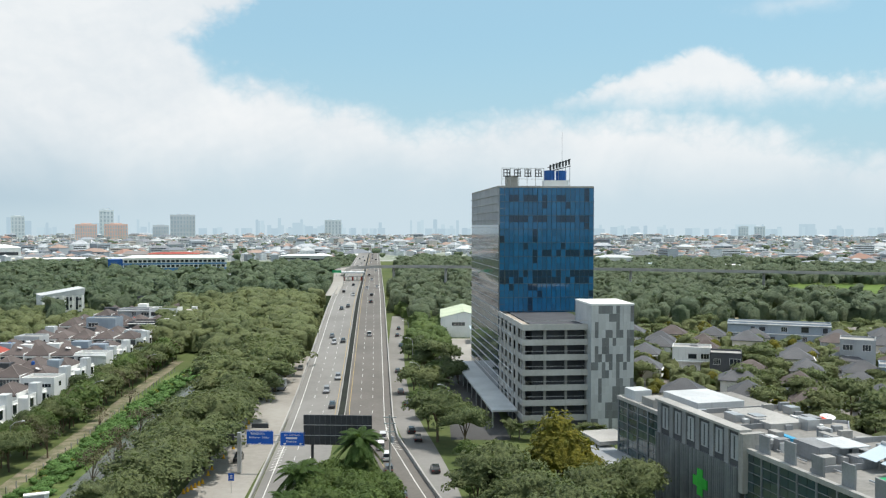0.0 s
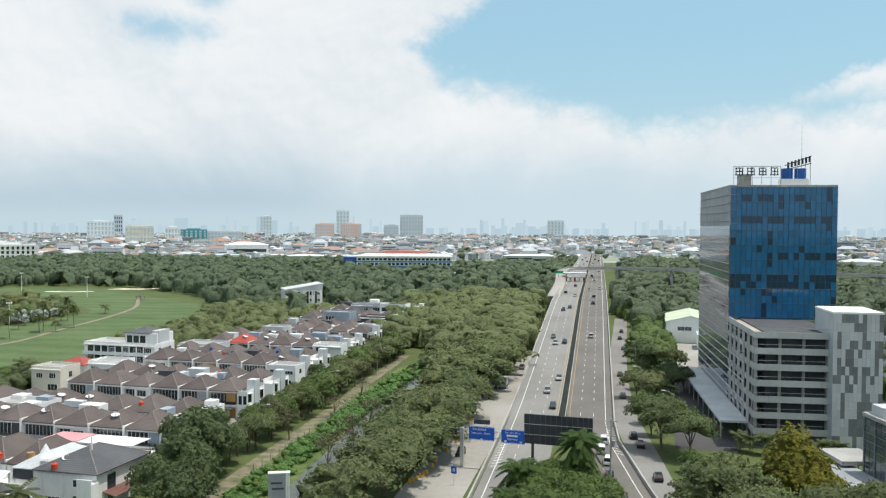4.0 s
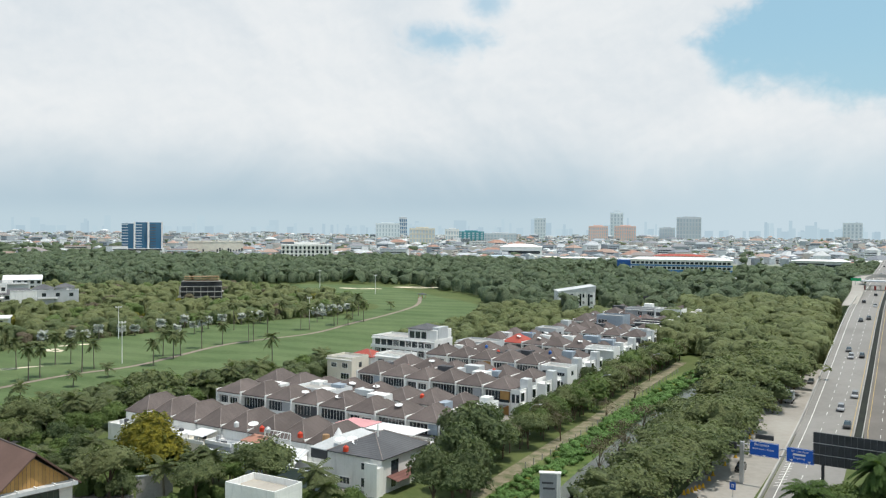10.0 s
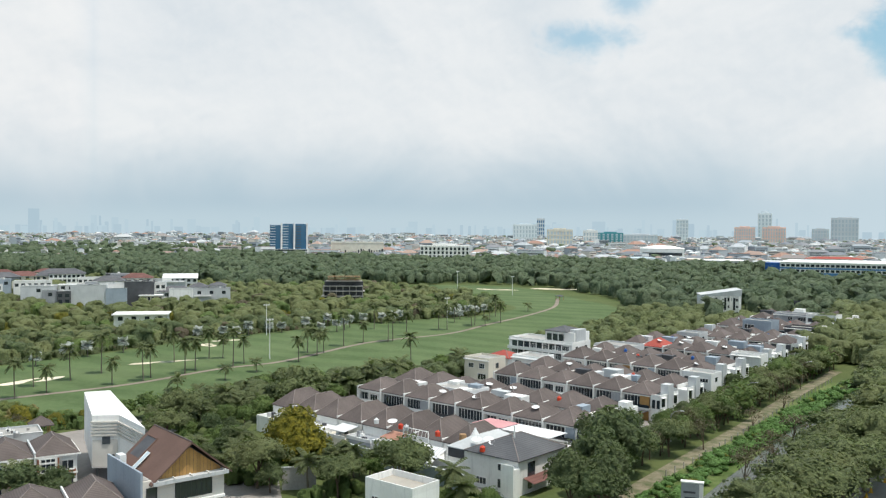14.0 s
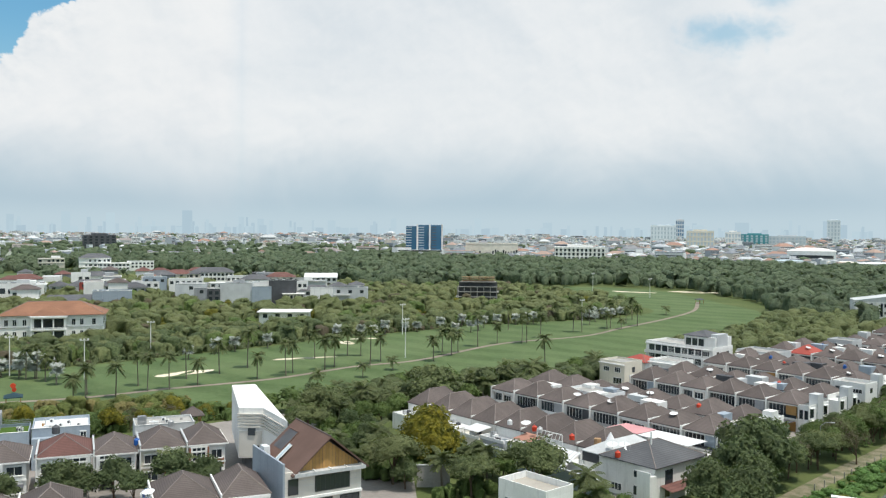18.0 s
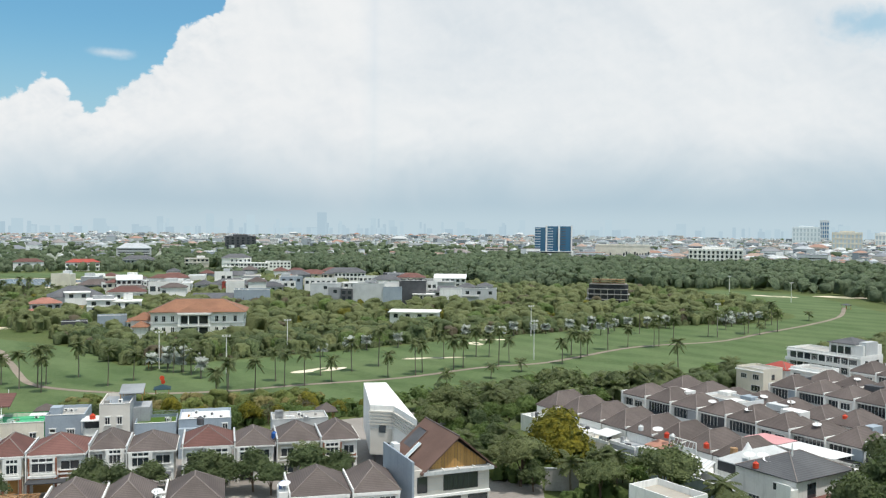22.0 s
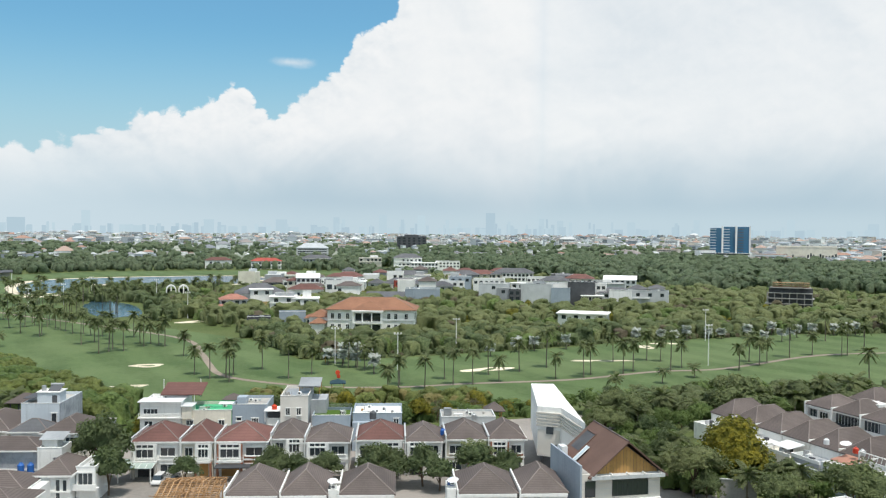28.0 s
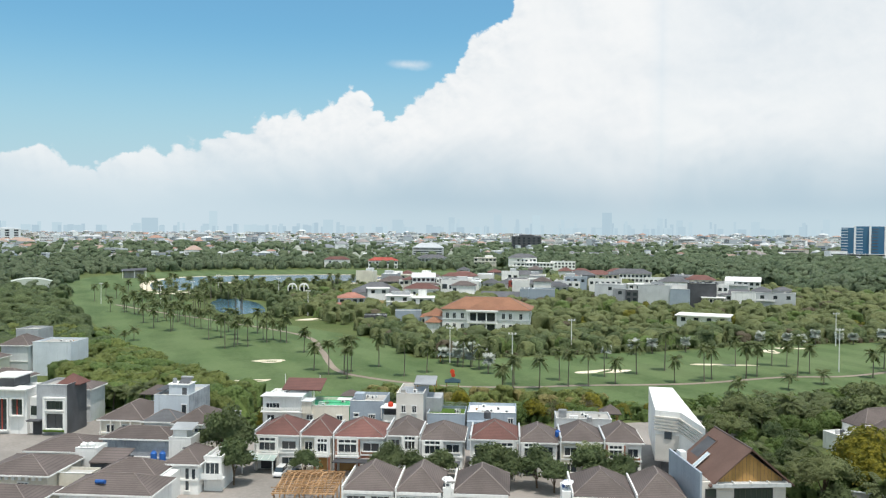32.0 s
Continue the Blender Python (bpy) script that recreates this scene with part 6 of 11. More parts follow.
for x, y, w, h, wl, rf, lab in ((-145, 430, 12, 9.6, WHITE, "flat", "white three-storey house with a dark top floor"), (-142, 476, 10, 6.4, WHITE, "hip", "white end house with a brown hipped roof"), (-178, 513, 16, 9.0, SLATE, "flat", "charcoal flat-roofed house at the estate end"), (-145, 500, 9, 6.2, CREAM, "hip", "cream end house with a brown hipped roof")):
    block_house(x, y, 4, w, 9, h, wl, lab, rf, 3 if h > 8 else 2, None if rf == "flat" else ROOFB, group="houses at the estate end", head=wl is WHITE and rf == "flat")
    KEEP_CLEAR.append((x - w * 0.6, x + w * 0.6, y - 7, y + 6))
GB = block_house(-215, 493, 35, 22, 16, 11.5, WHITE, "white block with tall window bays and a rising roof among trees", floors=3, sides=False)
part("roof_slope", Mesh().poly((-11.5, -8.4, 12.0), (11.5, -8.4, 15.4), (11.5, 8.4, 15.4), (-11.5, 8.4, 12.0)).poly((-11, -8.2, 11.5), (11, -8.2, 11.5), (11.5, -8.4, 15.4), (-11.5, -8.4, 12.0)).poly((11, -8.2, 11.5), (11, 8.2, 11.5), (11.5, 8.4, 15.4), (11.5, -8.4, 15.4)), PALE, GB)
for i in range(4):
    part("tall_bay", Mesh().box(-8.5 + 5 * i, -7.4 + 5 * i, -8.25, -7.95, 3.5, 10.6), GLASS, GB)
    part("bay_pier", Mesh().box(-5.6 + 5 * i, -4.6 + 5 * i, -8.6, -8.0, 0, 11.4), WHITE, GB)
KEEP_CLEAR += [(-230, -200, 477, 509), (-214, -190, 455, 480)]
for x, y, w, d, h, wm_, lab in ((-146, 175, 13, 8, 8.0, SHEET, "white flat roof addition"), (-141, 366, 12, 9, 11.5, BLUEGREY, "blue-grey cubic house"), (-127, 374, 11, 9, 9.2, SLATE, "charcoal cubic house"),
                                (-131, 415, 13, 9, 11.0, WHITE, "white balcony house"), (-146, 420, 16, 9, 10.2, GREY, "grey cubic house"), (-113, 284, 10, 6, 8.8, WHITE, "white stepped end house"),
                                (-109.5, 240, 9, 7, 8.4, WHITE, "white stepped end house"), (-150, 320, 9, 8, 9.6, PALE, "pale roof addition")):
    block_house(x, y, 0, w, d, h, wm_, lab + " in the estate with a flat roof", floors=3, group="flat-roofed estate houses")
CN = thing("carport_canopy", at(-111.0, 157.4), "faded pink and white fabric canopies over house fronts", "canopy")
part("pink_sheet", Mesh().box(-12.6, -4.4, -5.0, 1.6, 6.1, 6.2), PINK, CN, "faded pink canopy sheet")
part("white_sheet", Mesh().box(-4.2, 8.4, -5.2, 1.6, 6.0, 6.1), SHEET, CN, "white canopy sheet")
for x in (-12.4, -4.4, 2.0, 8.2):
    part("post", Mesh().box(x, x + 0.14, -4.9, -4.7, 0, 6.0), STEEL, CN)
END = block_house(-101.5, 139, 0, 12, 15, 6.6, WHITE, "white corner house with a dark grey hipped roof", "hip", 2, ROOFG)
MR = thing("metal_roof_house", at(-109.5, 140, 0), "house with a pale blue metal roof and roof-top clutter", "house")
part("wall", Mesh().box(-3.8, 2.0, -7.5, 7.5, 0, 6.2), WHITE, MR)
part("roof", Mesh().hip(-3.8, 2.0, -7.5, 7.5, 6.2, 8.2, 0.3), PALE, MR)
BW = thing("boundary_wall", at(-116.5, 127.5, -3), "long weathered blue-grey boundary wall", "wall")
part("wall", Mesh().box(-24, 13, -0.15, 0.15, 0, 3.2), BLUEGREY, BW)
part("coping", Mesh().box(-24, 13, -0.25, 0.25, 3.2, 3.35), PALE, BW)
LS = thing("lean_to_roof", at(-119, 130), "white corrugated lean-to roof behind the wall", "roof")
part("sheet", Mesh().poly((-6, -2.2, 3.6), (5, -2.2, 3.6), (5, 2.6, 5.6), (-6, 2.6, 5.6)).poly((-6, -2.2, 3.5), (-6, 2.6, 5.5), (5, 2.6, 5.5), (5, -2.2, 3.5)), SHEET, LS)
for i in range(10):
    part("rib", Mesh().poly((-6 + 1.15 * i, -2.2, 3.66), (-5.8 + 1.15 * i, -2.2, 3.66), (-5.8 + 1.15 * i, 2.6, 5.66), (-6 + 1.15 * i, 2.6, 5.66)), PALE, LS)
for x in (-5.8, 4.7):
    part("post", Mesh().box(x, x + 0.15, -2.1, -1.9, 0, 3.6), STEEL, LS)
    part("post", Mesh().box(x, x + 0.15, 2.3, 2.5, 0, 5.5), STEEL, LS)
re = random.Random(21)
part("end_terrace", Mesh().box(3.5, 6.4, -9.6, -7.5, 0, 5.4).box(3.5, 6.4, -9.6, -9.4, 5.4, 6.2), WHITE, END)
part("red_awning", Mesh().poly((6.05, -6, 3.2), (8.6, -6, 2.6), (8.6, 2, 2.6), (6.05, 2, 3.2)).poly((6.05, -6, 3.1), (6.05, 2, 3.1), (8.6, 2, 2.5), (8.6, -6, 2.5)), ROOFR, END, "dark red lean-to awning")
part("side_glazing", Mesh().box(5.95, 6.08, -4.5, -2.2, 3.2, 5.8), GLASS, END)
part("chimney_pipe", Mesh().tube((1, -2, 8), (1, -2, 11.6), 0.16, 0.16, 8), WHITE, END)
part("roof_cone", Mesh().tube((-1.5, -2.0, 7.2), (-1.5, -2.0, 9.4), 1.3, 0.1, 12), SHEET, MR, "white conical roof ventilator")
part("brown_tank", Mesh().tube((-2.6, -4.6, 6.8), (-2.6, -4.6, 8.4), 0.8, 0.7, 12), RAWWOOD, MR)
part("dark_band", Mesh().box(-3.85, 0.2, -7.7, -7.45, 4.4, 6.1), SLATE, MR, "dark timber band under the eaves")
TR = thing("roof_truss", at(-122.5, 133.2), "white steel truss frame on a back roof", "truss")
for z in (6.6, 8.0):
    part("chord", Mesh().tube((-4, 0, z), (3, 0, z), 0.09, 0.09, 5), WHITE, TR)
for i in range(8):
    part("strut", Mesh().tube((-4 + i, 0, 6.6), (-3.5 + i if i < 7 else 3, 0, 8.0), 0.06, 0.06, 5), WHITE, TR)
for x in (-4, 3):
    part("post", Mesh().box(x - 0.08, x + 0.08, -0.08, 0.08, 0, 8.0), WHITE, TR)
for y, xe in EAST.items():
    for i in range(5):
        x = xe - 8.5 * i + re.uniform(-2, 2)
        q = re.random()
        if q < 0.28:
            tank(x, y + (3.8 if y in (167, 211, 254, 297, 341, 385, 429) else -3.8), 7.8, 0.55, 1.2, (RED, BLUE, STEEL, RED)[re.randrange(4)], "plastic water tank on the roof slope")
        elif q < 0.62 and y < 320:
            dish(x, y - 2.5, 8.0, 0.95, re.uniform(0, 90))
for x, y in ((-127, 134.6), (-128.6, 134.6), (-118.5, 135.0), (-104, 131.5), (-136, 134.6)):
    tank(x, y, 7.0, 0.55, 1.1, (SHEET, SHEET, STEEL, RED, RED)[int(-x) % 5], "small water tank on a tiled roof")
for x, y in ((-106, 136), (-107.5, 134.2), (-103.5, 134.5), (-131, 134.5)):
    dish(x, y, 7.2, 1.1, 30)

# ---------- street beside the golf course ----------
U, N = Vector((0.305, 0.952, 0)), Vector((0.952, -0.305, 0))
TURN = 72.2
ROW = Vector((-176.4, 41.1, 0))
BRICK = mat("red_brick_facing", (0.36, 0.165, 0.105), (0.26, 0.115, 0.075), 1.5, 0.85, vary=0.1, course=0.16)
LAWN = grass_mat("artificial_lawn", (0.060, 0.115, 0.020), (0.095, 0.150, 0.030))
PALEBLUEWALL = mat("pale_blue_render", (0.62, 0.67, 0.72), (0.52, 0.57, 0.62), 0.5, 0.75, vary=0.04, stain=0.3)
WORNWALL = mat("stained_blue_grey_render", (0.45, 0.48, 0.52), (0.24, 0.26, 0.29), 0.9, 0.8, vary=0.03, stain=0.9)


def lot(s, front):
    """A point s metres along the street and so far in front of its first row."""
    p = ROW + U * s + N * front
    return p.x, p.y


def street_house(name, s0, s1, front, label, group):
    x, y = lot((s0 + s1) / 2, front)
    return thing(name, at(x, y, TURN), label, "house", group)


def opening(e, x0, x1, z0, z1, bars=2, y=0.0, sill=True, framing=WHITE):
    """A dark window with its frame, a sill and a lintel band."""
    w = window(e, x0, x1, y, z0, z1, bars, framing)
    if sill:
        part("sill", Mesh().box(x0 - 0.15, x1 + 0.15, y - 0.28, y, z0 - 0.16, z0).box(x0 - 0.1, x1 + 0.1, y - 0.2, y, z1, z1 + 0.14), WHITE, w)
    return w


def hip_house(s0, s1, front, depth, eave, ridge, wall, roof, label, group="houses at the street end", windows=(), dentils=False, base=0.0):
    """A house with a hipped tile roof, white eaves and a row of windows."""
    e = street_house("house", s0, s1, front, label, group)
    hw = (s1 - s0) / 2
    part("wall", Mesh().box(-hw, hw, 0, depth, base, eave), wall, e)
    part("roof", Mesh().hip(-hw, hw, 0, depth, eave, ridge, 0.5), roof, e)
    ridge_caps(e, RIDGE, -hw, hw, 0, depth, eave, ridge, 0.5)
    part("gutter", Mesh().box(-hw - 0.55, hw + 0.55, -0.62, -0.48, eave - 0.12, eave + 0.16).box(hw + 0.48, hw + 0.62, -0.5, depth + 0.4, eave - 0.12, eave + 0.16), WHITE, e, "white eaves gutter")
    part("string_course", Mesh().box(-hw - 0.1, hw + 0.1, -0.22, 0.0, eave * 0.5 - 0.2, eave * 0.5 + 0.12), WHITE, e)
    if dentils:
        for i in range(int(2 * hw / 1.25)):
            part("dentil", Mesh().box(-hw + 0.3 + 1.25 * i, -hw + 0.85 + 1.25 * i, -0.42, 0.0, eave - 0.75, eave - 0.2), WHITE, e)
    for a, b, z0, z1, bars in windows:
        opening(e, a, b, z0, z1, bars)
    return e


def flat_house(s0, s1, front, depth, h, wall, roofmat, label, group="flat-roofed street houses", windows=(), rim=0.7, side=None):
    """A cubic house with a parapet roof."""
    e = street_house("house", s0, s1, front, label, group)
    hw = (s1 - s0) / 2
    part("wall", Mesh().box(-hw, hw, 0, depth, 0, h), wall, e)
    if side:
        part("side_wall", Mesh().box(hw, hw + 0.06, 0.05, depth, 0, h + rim), side, e)
    for q in ((-hw, hw, 0, 0.2), (-hw, hw, depth - 0.2, depth), (-hw, -hw + 0.2, 0.2, depth - 0.2), (hw - 0.2, hw, 0.2, depth - 0.2)):
        part("parapet", Mesh().box(*q, h, h + rim), wall, e)
    part("coping", Mesh().box(-hw - 0.06, hw + 0.06, -0.06, 0.26, h + rim, h + rim + 0.08), WHITE, e)
    part("roof", Mesh().box(-hw + 0.2, hw - 0.2, 0.2, depth - 0.2, h, h + 0.06), roofmat, e)
    for a, b, z0, z1, bars in windows:
        opening(e, a, b, z0, z1, bars)
    return e


def roof_clutter(e, seed, x0, x1, y0, y1, z, count=7):
    """Air conditioners, vents, pipes and crates on a roof."""
    r = random.Random(seed)
    for i in range(count):
        x, y = r.uniform(x0, x1 - 1), r.uniform(y0, y1 - 0.8)
        kind = i % 4
        if kind == 0:
            a = part("air_conditioner", Mesh().box(x, x + 0.9, y, y + 0.35, z + 0.1, z + 0.75), WHITE, e)
            part("fan_grille", Mesh().tube((x + 0.35, y - 0.02, z + 0.43), (x + 0.35, y, z + 0.43), 0.25, 0.25, 10), SLATE, a)
        elif kind == 1:
            part("vent_pipe", Mesh().tube((x, y, z), (x, y, z + 1.1), 0.07, 0.07, 6).tube((x, y, z + 1.1), (x, y + 0.3, z + 1.2), 0.07, 0.07, 6), STEEL, e)
        elif kind == 2:
            part("hatch", Mesh().box(x, x + r.uniform(0.7, 1.4), y, y + 0.7, z, z + r.uniform(0.3, 0.8)), r.choice((PALE, CONC, SHEET)), e)
        else:
            part("planter", Mesh().box(x, x + 0.5, y, y + 0.5, z, z + 0.5), r.choice((SLATE, TIMBER, CONC)), e)


# first row, facing the street
ROW_A = ((-36.8, -27.5, 5.2, ROOFR, 0), (-27.3, -20.7, 5.2, ROOFR, 1), (-20.5, -10.4, 5.2, ROOFR, 2), (-10.1, -3.2, 1.5, ROOFB, 3), (-3.0, 5.8, 4.6, ROOFB, 3), (7.2, 16.8, 4.6, ROOFR, 0), (17.0, 24.6, 4.6, ROOFB, 3), (25.2, 33.6, 4.6, ROOFB, 0), (33.8, 41.4, 4.6, ROOFB, 2))
for i, (s0, s1, front, roof, kind) in enumerate(ROW_A):
    w = s1 - s0
    hw = w / 2
    low = kind == 3
    e = hip_house(s0 + 0.2, s1 - 0.2, front, 11.0, 6.6 if low else 7.0, 9.2 if low else 9.9, CREAM if i in (1, 7) else WHITE, roof,
                  ("two-storey cream row house" if i in (1, 7) else "two-storey white row house") + (" with brick piers" if kind in (1, 2) else "") + (" and a reddish roof" if roof is ROOFR else " and a brown hipped roof"), "street houses")
    part("party_wall", Mesh().box(-hw - 0.02, -hw + 0.2, -0.9, 11.2, 0, 7.9), WHITE, e, "white party wall")
    part("party_cap", Mesh().box(-hw - 0.08, -hw + 0.26, -0.95, 11.25, 7.9, 8.0), PALE, e)
    # upper storey: a projecting bay with tall glazing, a second window, small lights under the eaves
    bx0, bx1 = (-hw + 0.7, 0.1) if i % 2 == 0 else (-0.1, hw - 0.7)
    ox0, ox1 = (0.9, hw - 0.8) if i % 2 == 0 else (-hw + 0.8, -0.9)
    bay = part("bay", Mesh().box(bx0, bx1, -0.75, 0.0, 3.5, 6.75), WHITE, e)
    opening(bay, bx0 + 0.35, bx1 - 0.35, 3.9, 5.75, 3, -0.75)
    for k in range(3):
        a = bx0 + 0.35 + (bx1 - bx0 - 0.7) * k / 3
        part("small_light", Mesh().box(a + 0.08, a + (bx1 - bx0 - 0.7) / 3 - 0.08, -0.80, -0.70, 6.05, 6.55), GLASS, bay)
    opening(e, ox0, ox1, 4.2, 5.9, 2)
    part("balcony", Mesh().box(bx0 - 0.2, bx1 + 0.2, -1.5, 0, 3.1, 3.5), WHITE, e)
    part("balustrade", Mesh().box(bx0 - 0.2, bx1 + 0.2, -1.5, -1.42, 4.2, 4.3), WHITE, e)
    for k in range(7):
        xx = bx0 - 0.15 + (bx1 - bx0 + 0.3) * k / 6
        part("baluster", Mesh().box(xx - 0.04, xx + 0.04, -1.48, -1.42, 3.5, 4.2), WHITE, e)
    for px in (bx0 - 0.25, bx1):
        part("pier", Mesh().box(px, px + 0.35, -1.55, -0.76, 0, 3.1), BRICK if kind in (1, 2) else BEIGE, e)
        part("upper_pier", Mesh().box(px, px + 0.3, -0.95, -0.74, 3.5, 6.7), BRICK if kind == 2 else WHITE, e)
    part("door", Mesh().box(bx0 + 0.5, bx1 - 0.5, -0.08, 0.02, 0.1, 2.6), TIMBER if i % 3 else DARK, e)
    opening(e, ox0, ox1, 0.9, 2.6, 2)
    if kind == 2:
        part("brick_panel", Mesh().box(ox0 - 0.4, ox1 + 0.4, -0.12, 0.0, 2.8, 4.1), BRICK, e, "red brick panel")
    part("cornice", Mesh().box(-hw + 0.2, hw - 0.2, -0.35, 0.0, 6.6, 6.85), WHITE, e)
    if i in (2, 4, 5):
        c = part("carport", Mesh().box(-hw + 0.5, hw - 0.5, -4.4, -1.6, 2.8, 2.95), (SHEET, SLATE, DARK)[i % 3], e)
        for px in (-hw + 0.6, hw - 0.8):
            part("post", Mesh().box(px, px + 0.14, -4.3, -4.1, 0, 2.8), STEEL, c)
# second row behind it, flat roofs and terraces
W4 = flat_house(-42.4, -33.2, -20, 11, 9.0, WHITE, SHEET, "white four-storey house with balustrade terraces and brown canopy", windows=((-3.6, -1.8, 4.2, 5.6, 2), (1.6, 3.6, 4.2, 5.4, 3), (-3.8, -0.6, 7.2, 8.4, 4)))
part("terrace_slab", Mesh().box(-4.9, 4.9, -0.9, 2.6, 6.3, 6.5), WHITE, W4)
part("balustrade", Mesh().box(-4.8, 4.8, -0.9, -0.8, 7.3, 7.42), WHITE, W4)
for i in range(24):
    part("baluster", Mesh().box(-4.75 + 0.41 * i, -4.65 + 0.41 * i, -0.88, -0.8, 6.5, 7.3), WHITE, W4)
part("white_canopy", Mesh().box(-4.9, 4.9, -0.9, 4.0, 9.95, 10.15), SHEET, W4, "flat white canopy slab")
part("canopy_roof", Mesh().poly((-1.0, 3.4, 10.9), (8.4, 3.4, 10.9), (8.4, 10.2, 12.6), (-1.0, 10.2, 12.6)).poly((-1.0, 3.4, 10.7), (-1.0, 10.2, 12.4), (8.4, 10.2, 12.4), (8.4, 3.4, 10.7)), ROOFR, W4, "sloping red-brown roof on posts")
for px, py, pz in ((-2.0, 3.6, 10.8), (6.6, 3.6, 10.8), (6.6, 10.3, 13.3), (-2.0, 10.3, 13.3)):
    part("roof_post", Mesh().box(px, px + 0.16, py, py + 0.16, 9.0, pz), WHITE, W4)
roof_clutter(W4, 3, -4, 3, 4, 9, 9.06, 6)
CRM = flat_house(-33.0, -22.0, -20, 10, 7.3, CREAM, mat("green_terrace_coating", (0.10, 0.50, 0.26), (0.07, 0.40, 0.20), 0.6, 0.6), "cream house with a bright green roof terrace", windows=((-4.6, -3.0, 4.6, 5.8, 2), (-2.0, -0.8, 3.6, 5.0, 1), (2.6, 4.0, 4.6, 5.8, 2)), side=GREENP)
part("green_rail", Mesh().box(-3.4, 5.4, 0.5, 0.58, 8.6, 8.7).box(-3.4, 5.4, 5.5, 5.58, 9.0, 9.1), GREENP, CRM)
part("terrace_awning", Mesh().box(2.4, 5.6, 0.6, 3.4, 9.2, 9.3), SHEET, CRM)
part("side_room", Mesh().box(-5.4, -3.2, -0.9, 3.0, 6.2, 9.0), CREAM, CRM)
part("side_room_roof", Mesh().box(-5.7, -2.9, -1.2, 3.2, 9.0, 9.15), PALE, CRM)
roof_clutter(CRM, 4, -3, 5, 1, 8, 7.36, 8)
GZB = thing("gazebo", at(*lot(-23.5, -31), TURN), "small dark gazebo with a brown hipped roof", "gazebo")
part("roof", Mesh().hip(-2.0, 2.0, -1.8, 1.8, 8.4, 9.8, 0.4), ROOFB, GZB)
part("base", Mesh().box(-1.9, 1.9, -1.7, 1.7, 0, 6.4), PALE, GZB)
for px in (-1.8, -0.6, 0.6, 1.7):
    part("post", Mesh().box(px, px + 0.15, -1.7, -1.55, 6.4, 8.4), DARK, GZB)
DBG = flat_house(-21.8, -14.0, -20, 11, 8.6, BLUEGREY, CONC, "dark blue-grey cubic house with a parapet roof", windows=((0.4, 2.0, 4.6, 6.2, 3), (-3.0, -1.8, 5.6, 6.4, 1)))
part("roof_shed", Mesh().box(-3.4, -1.2, 3, 6, 8.6, 10.3), BLUEGREY, DBG)
roof_clutter(DBG, 5, -3, 3, 1, 8, 8.66, 8)
TER = flat_house(-13.9, -10.4, -18, 9, 5.8, WHITE, PALE, "narrow white house with an open roof terrace", windows=((-1.2, 1.2, 3.4, 5.0, 2),))
part("terrace_roof", Mesh().box(-2.2, 1.9, -0.8, 4.5, 8.2, 8.38), SHEET, TER)
# thin dark panel paints the shaded opening under the terrace roof
part("terrace_shade", Mesh().box(-1.6, 1.6, 1.5, 1.6, 5.9, 8.1), SLATE, TER)
for px in (-2.0, 1.6):
    part("post", Mesh().box(px, px + 0.15, -0.7, -0.55, 5.8, 8.2), WHITE, TER)
BGT = flat_house(-10.3, -4.2, -14.5, 13, 11.6, BEIGE, STEEL, "tall beige cubic house with small windows and a grey side wall", windows=((-1.9, -0.9, 8.0, 9.6, 2), (0.5, 1.5, 8.0, 9.6, 2)), side=GREY)
part("roof_canopy", Mesh().poly((0.2, 6.0, 13.3), (5.2, 6.0, 13.3), (5.2, 12.4, 14.3), (0.2, 12.4, 14.3)).poly((0.2, 6.0, 13.15), (0.2, 12.4, 14.15), (5.2, 12.4, 14.15), (5.2, 6.0, 13.15)), WASHED_, BGT, "sloping weathered grey canopy on the roof")
for px in (0.4, 4.9):
    part("canopy_post", Mesh().box(px, px + 0.15, 6.2, 6.35, 11.6, 13.2).box(px, px + 0.15, 12.0, 12.15, 11.6, 14.1), TIMBER, BGT)
part("rear_wing", Mesh().box(3.05, 6.6, 6, 13, 0, 10.2), GREY, BGT)
roof_clutter(BGT, 6, -2.5, 2, 1, 6, 11.66, 5)
LWN = flat_house(-3.4, 5.1, -15.5, 9, 7.0, BLUEGREY, LAWN, "blue-grey house with an artificial lawn roof terrace", windows=())
roof_clutter(LWN, 7, 1.5, 4, 3, 8, 7.06, 6)
part("railing", Mesh().box(-4.2, 4.2, 8.6, 8.66, 8.4, 8.48).box(-4.2, 4.2, 8.6, 8.66, 8.0, 8.05), STEEL, LWN)
BG2 = flat_house(5.6, 16.6, -15.5, 11, 7.5, BLUEGREY, SHEET, "blue-grey house with a pale flat roof and air conditioners", windows=((-3.9, -2.9, 4.9, 5.9, 1), (3.6, 4.8, 5.4, 7.0, 2)))
part("front_block", Mesh().box(-5.5, -1.6, -1.6, 0.0, 0, 6.4), BLUEGREY, BG2)
for k in range(2):
    a = part("air_conditioner", Mesh().box(-1.2 + 1.1 * k, -0.3 + 1.1 * k, -0.4, -0.02, 5.8, 6.5), WHITE, BG2)
    part("fan_grille", Mesh().tube((-0.85 + 1.1 * k, -0.42, 6.15), (-0.85 + 1.1 * k, -0.4, 6.15), 0.26, 0.26, 10), SLATE, a)
roof_clutter(BG2, 8, -4, 4, 2, 9, 7.56, 9)
LOW = flat_house(25.4, 37.6, -14.5, 8, 7.0, PALE, CONC, "low grey concrete roof with a water tank frame", windows=((-4.4, -2.6, 4.2, 5.6, 2),), rim=0.5)
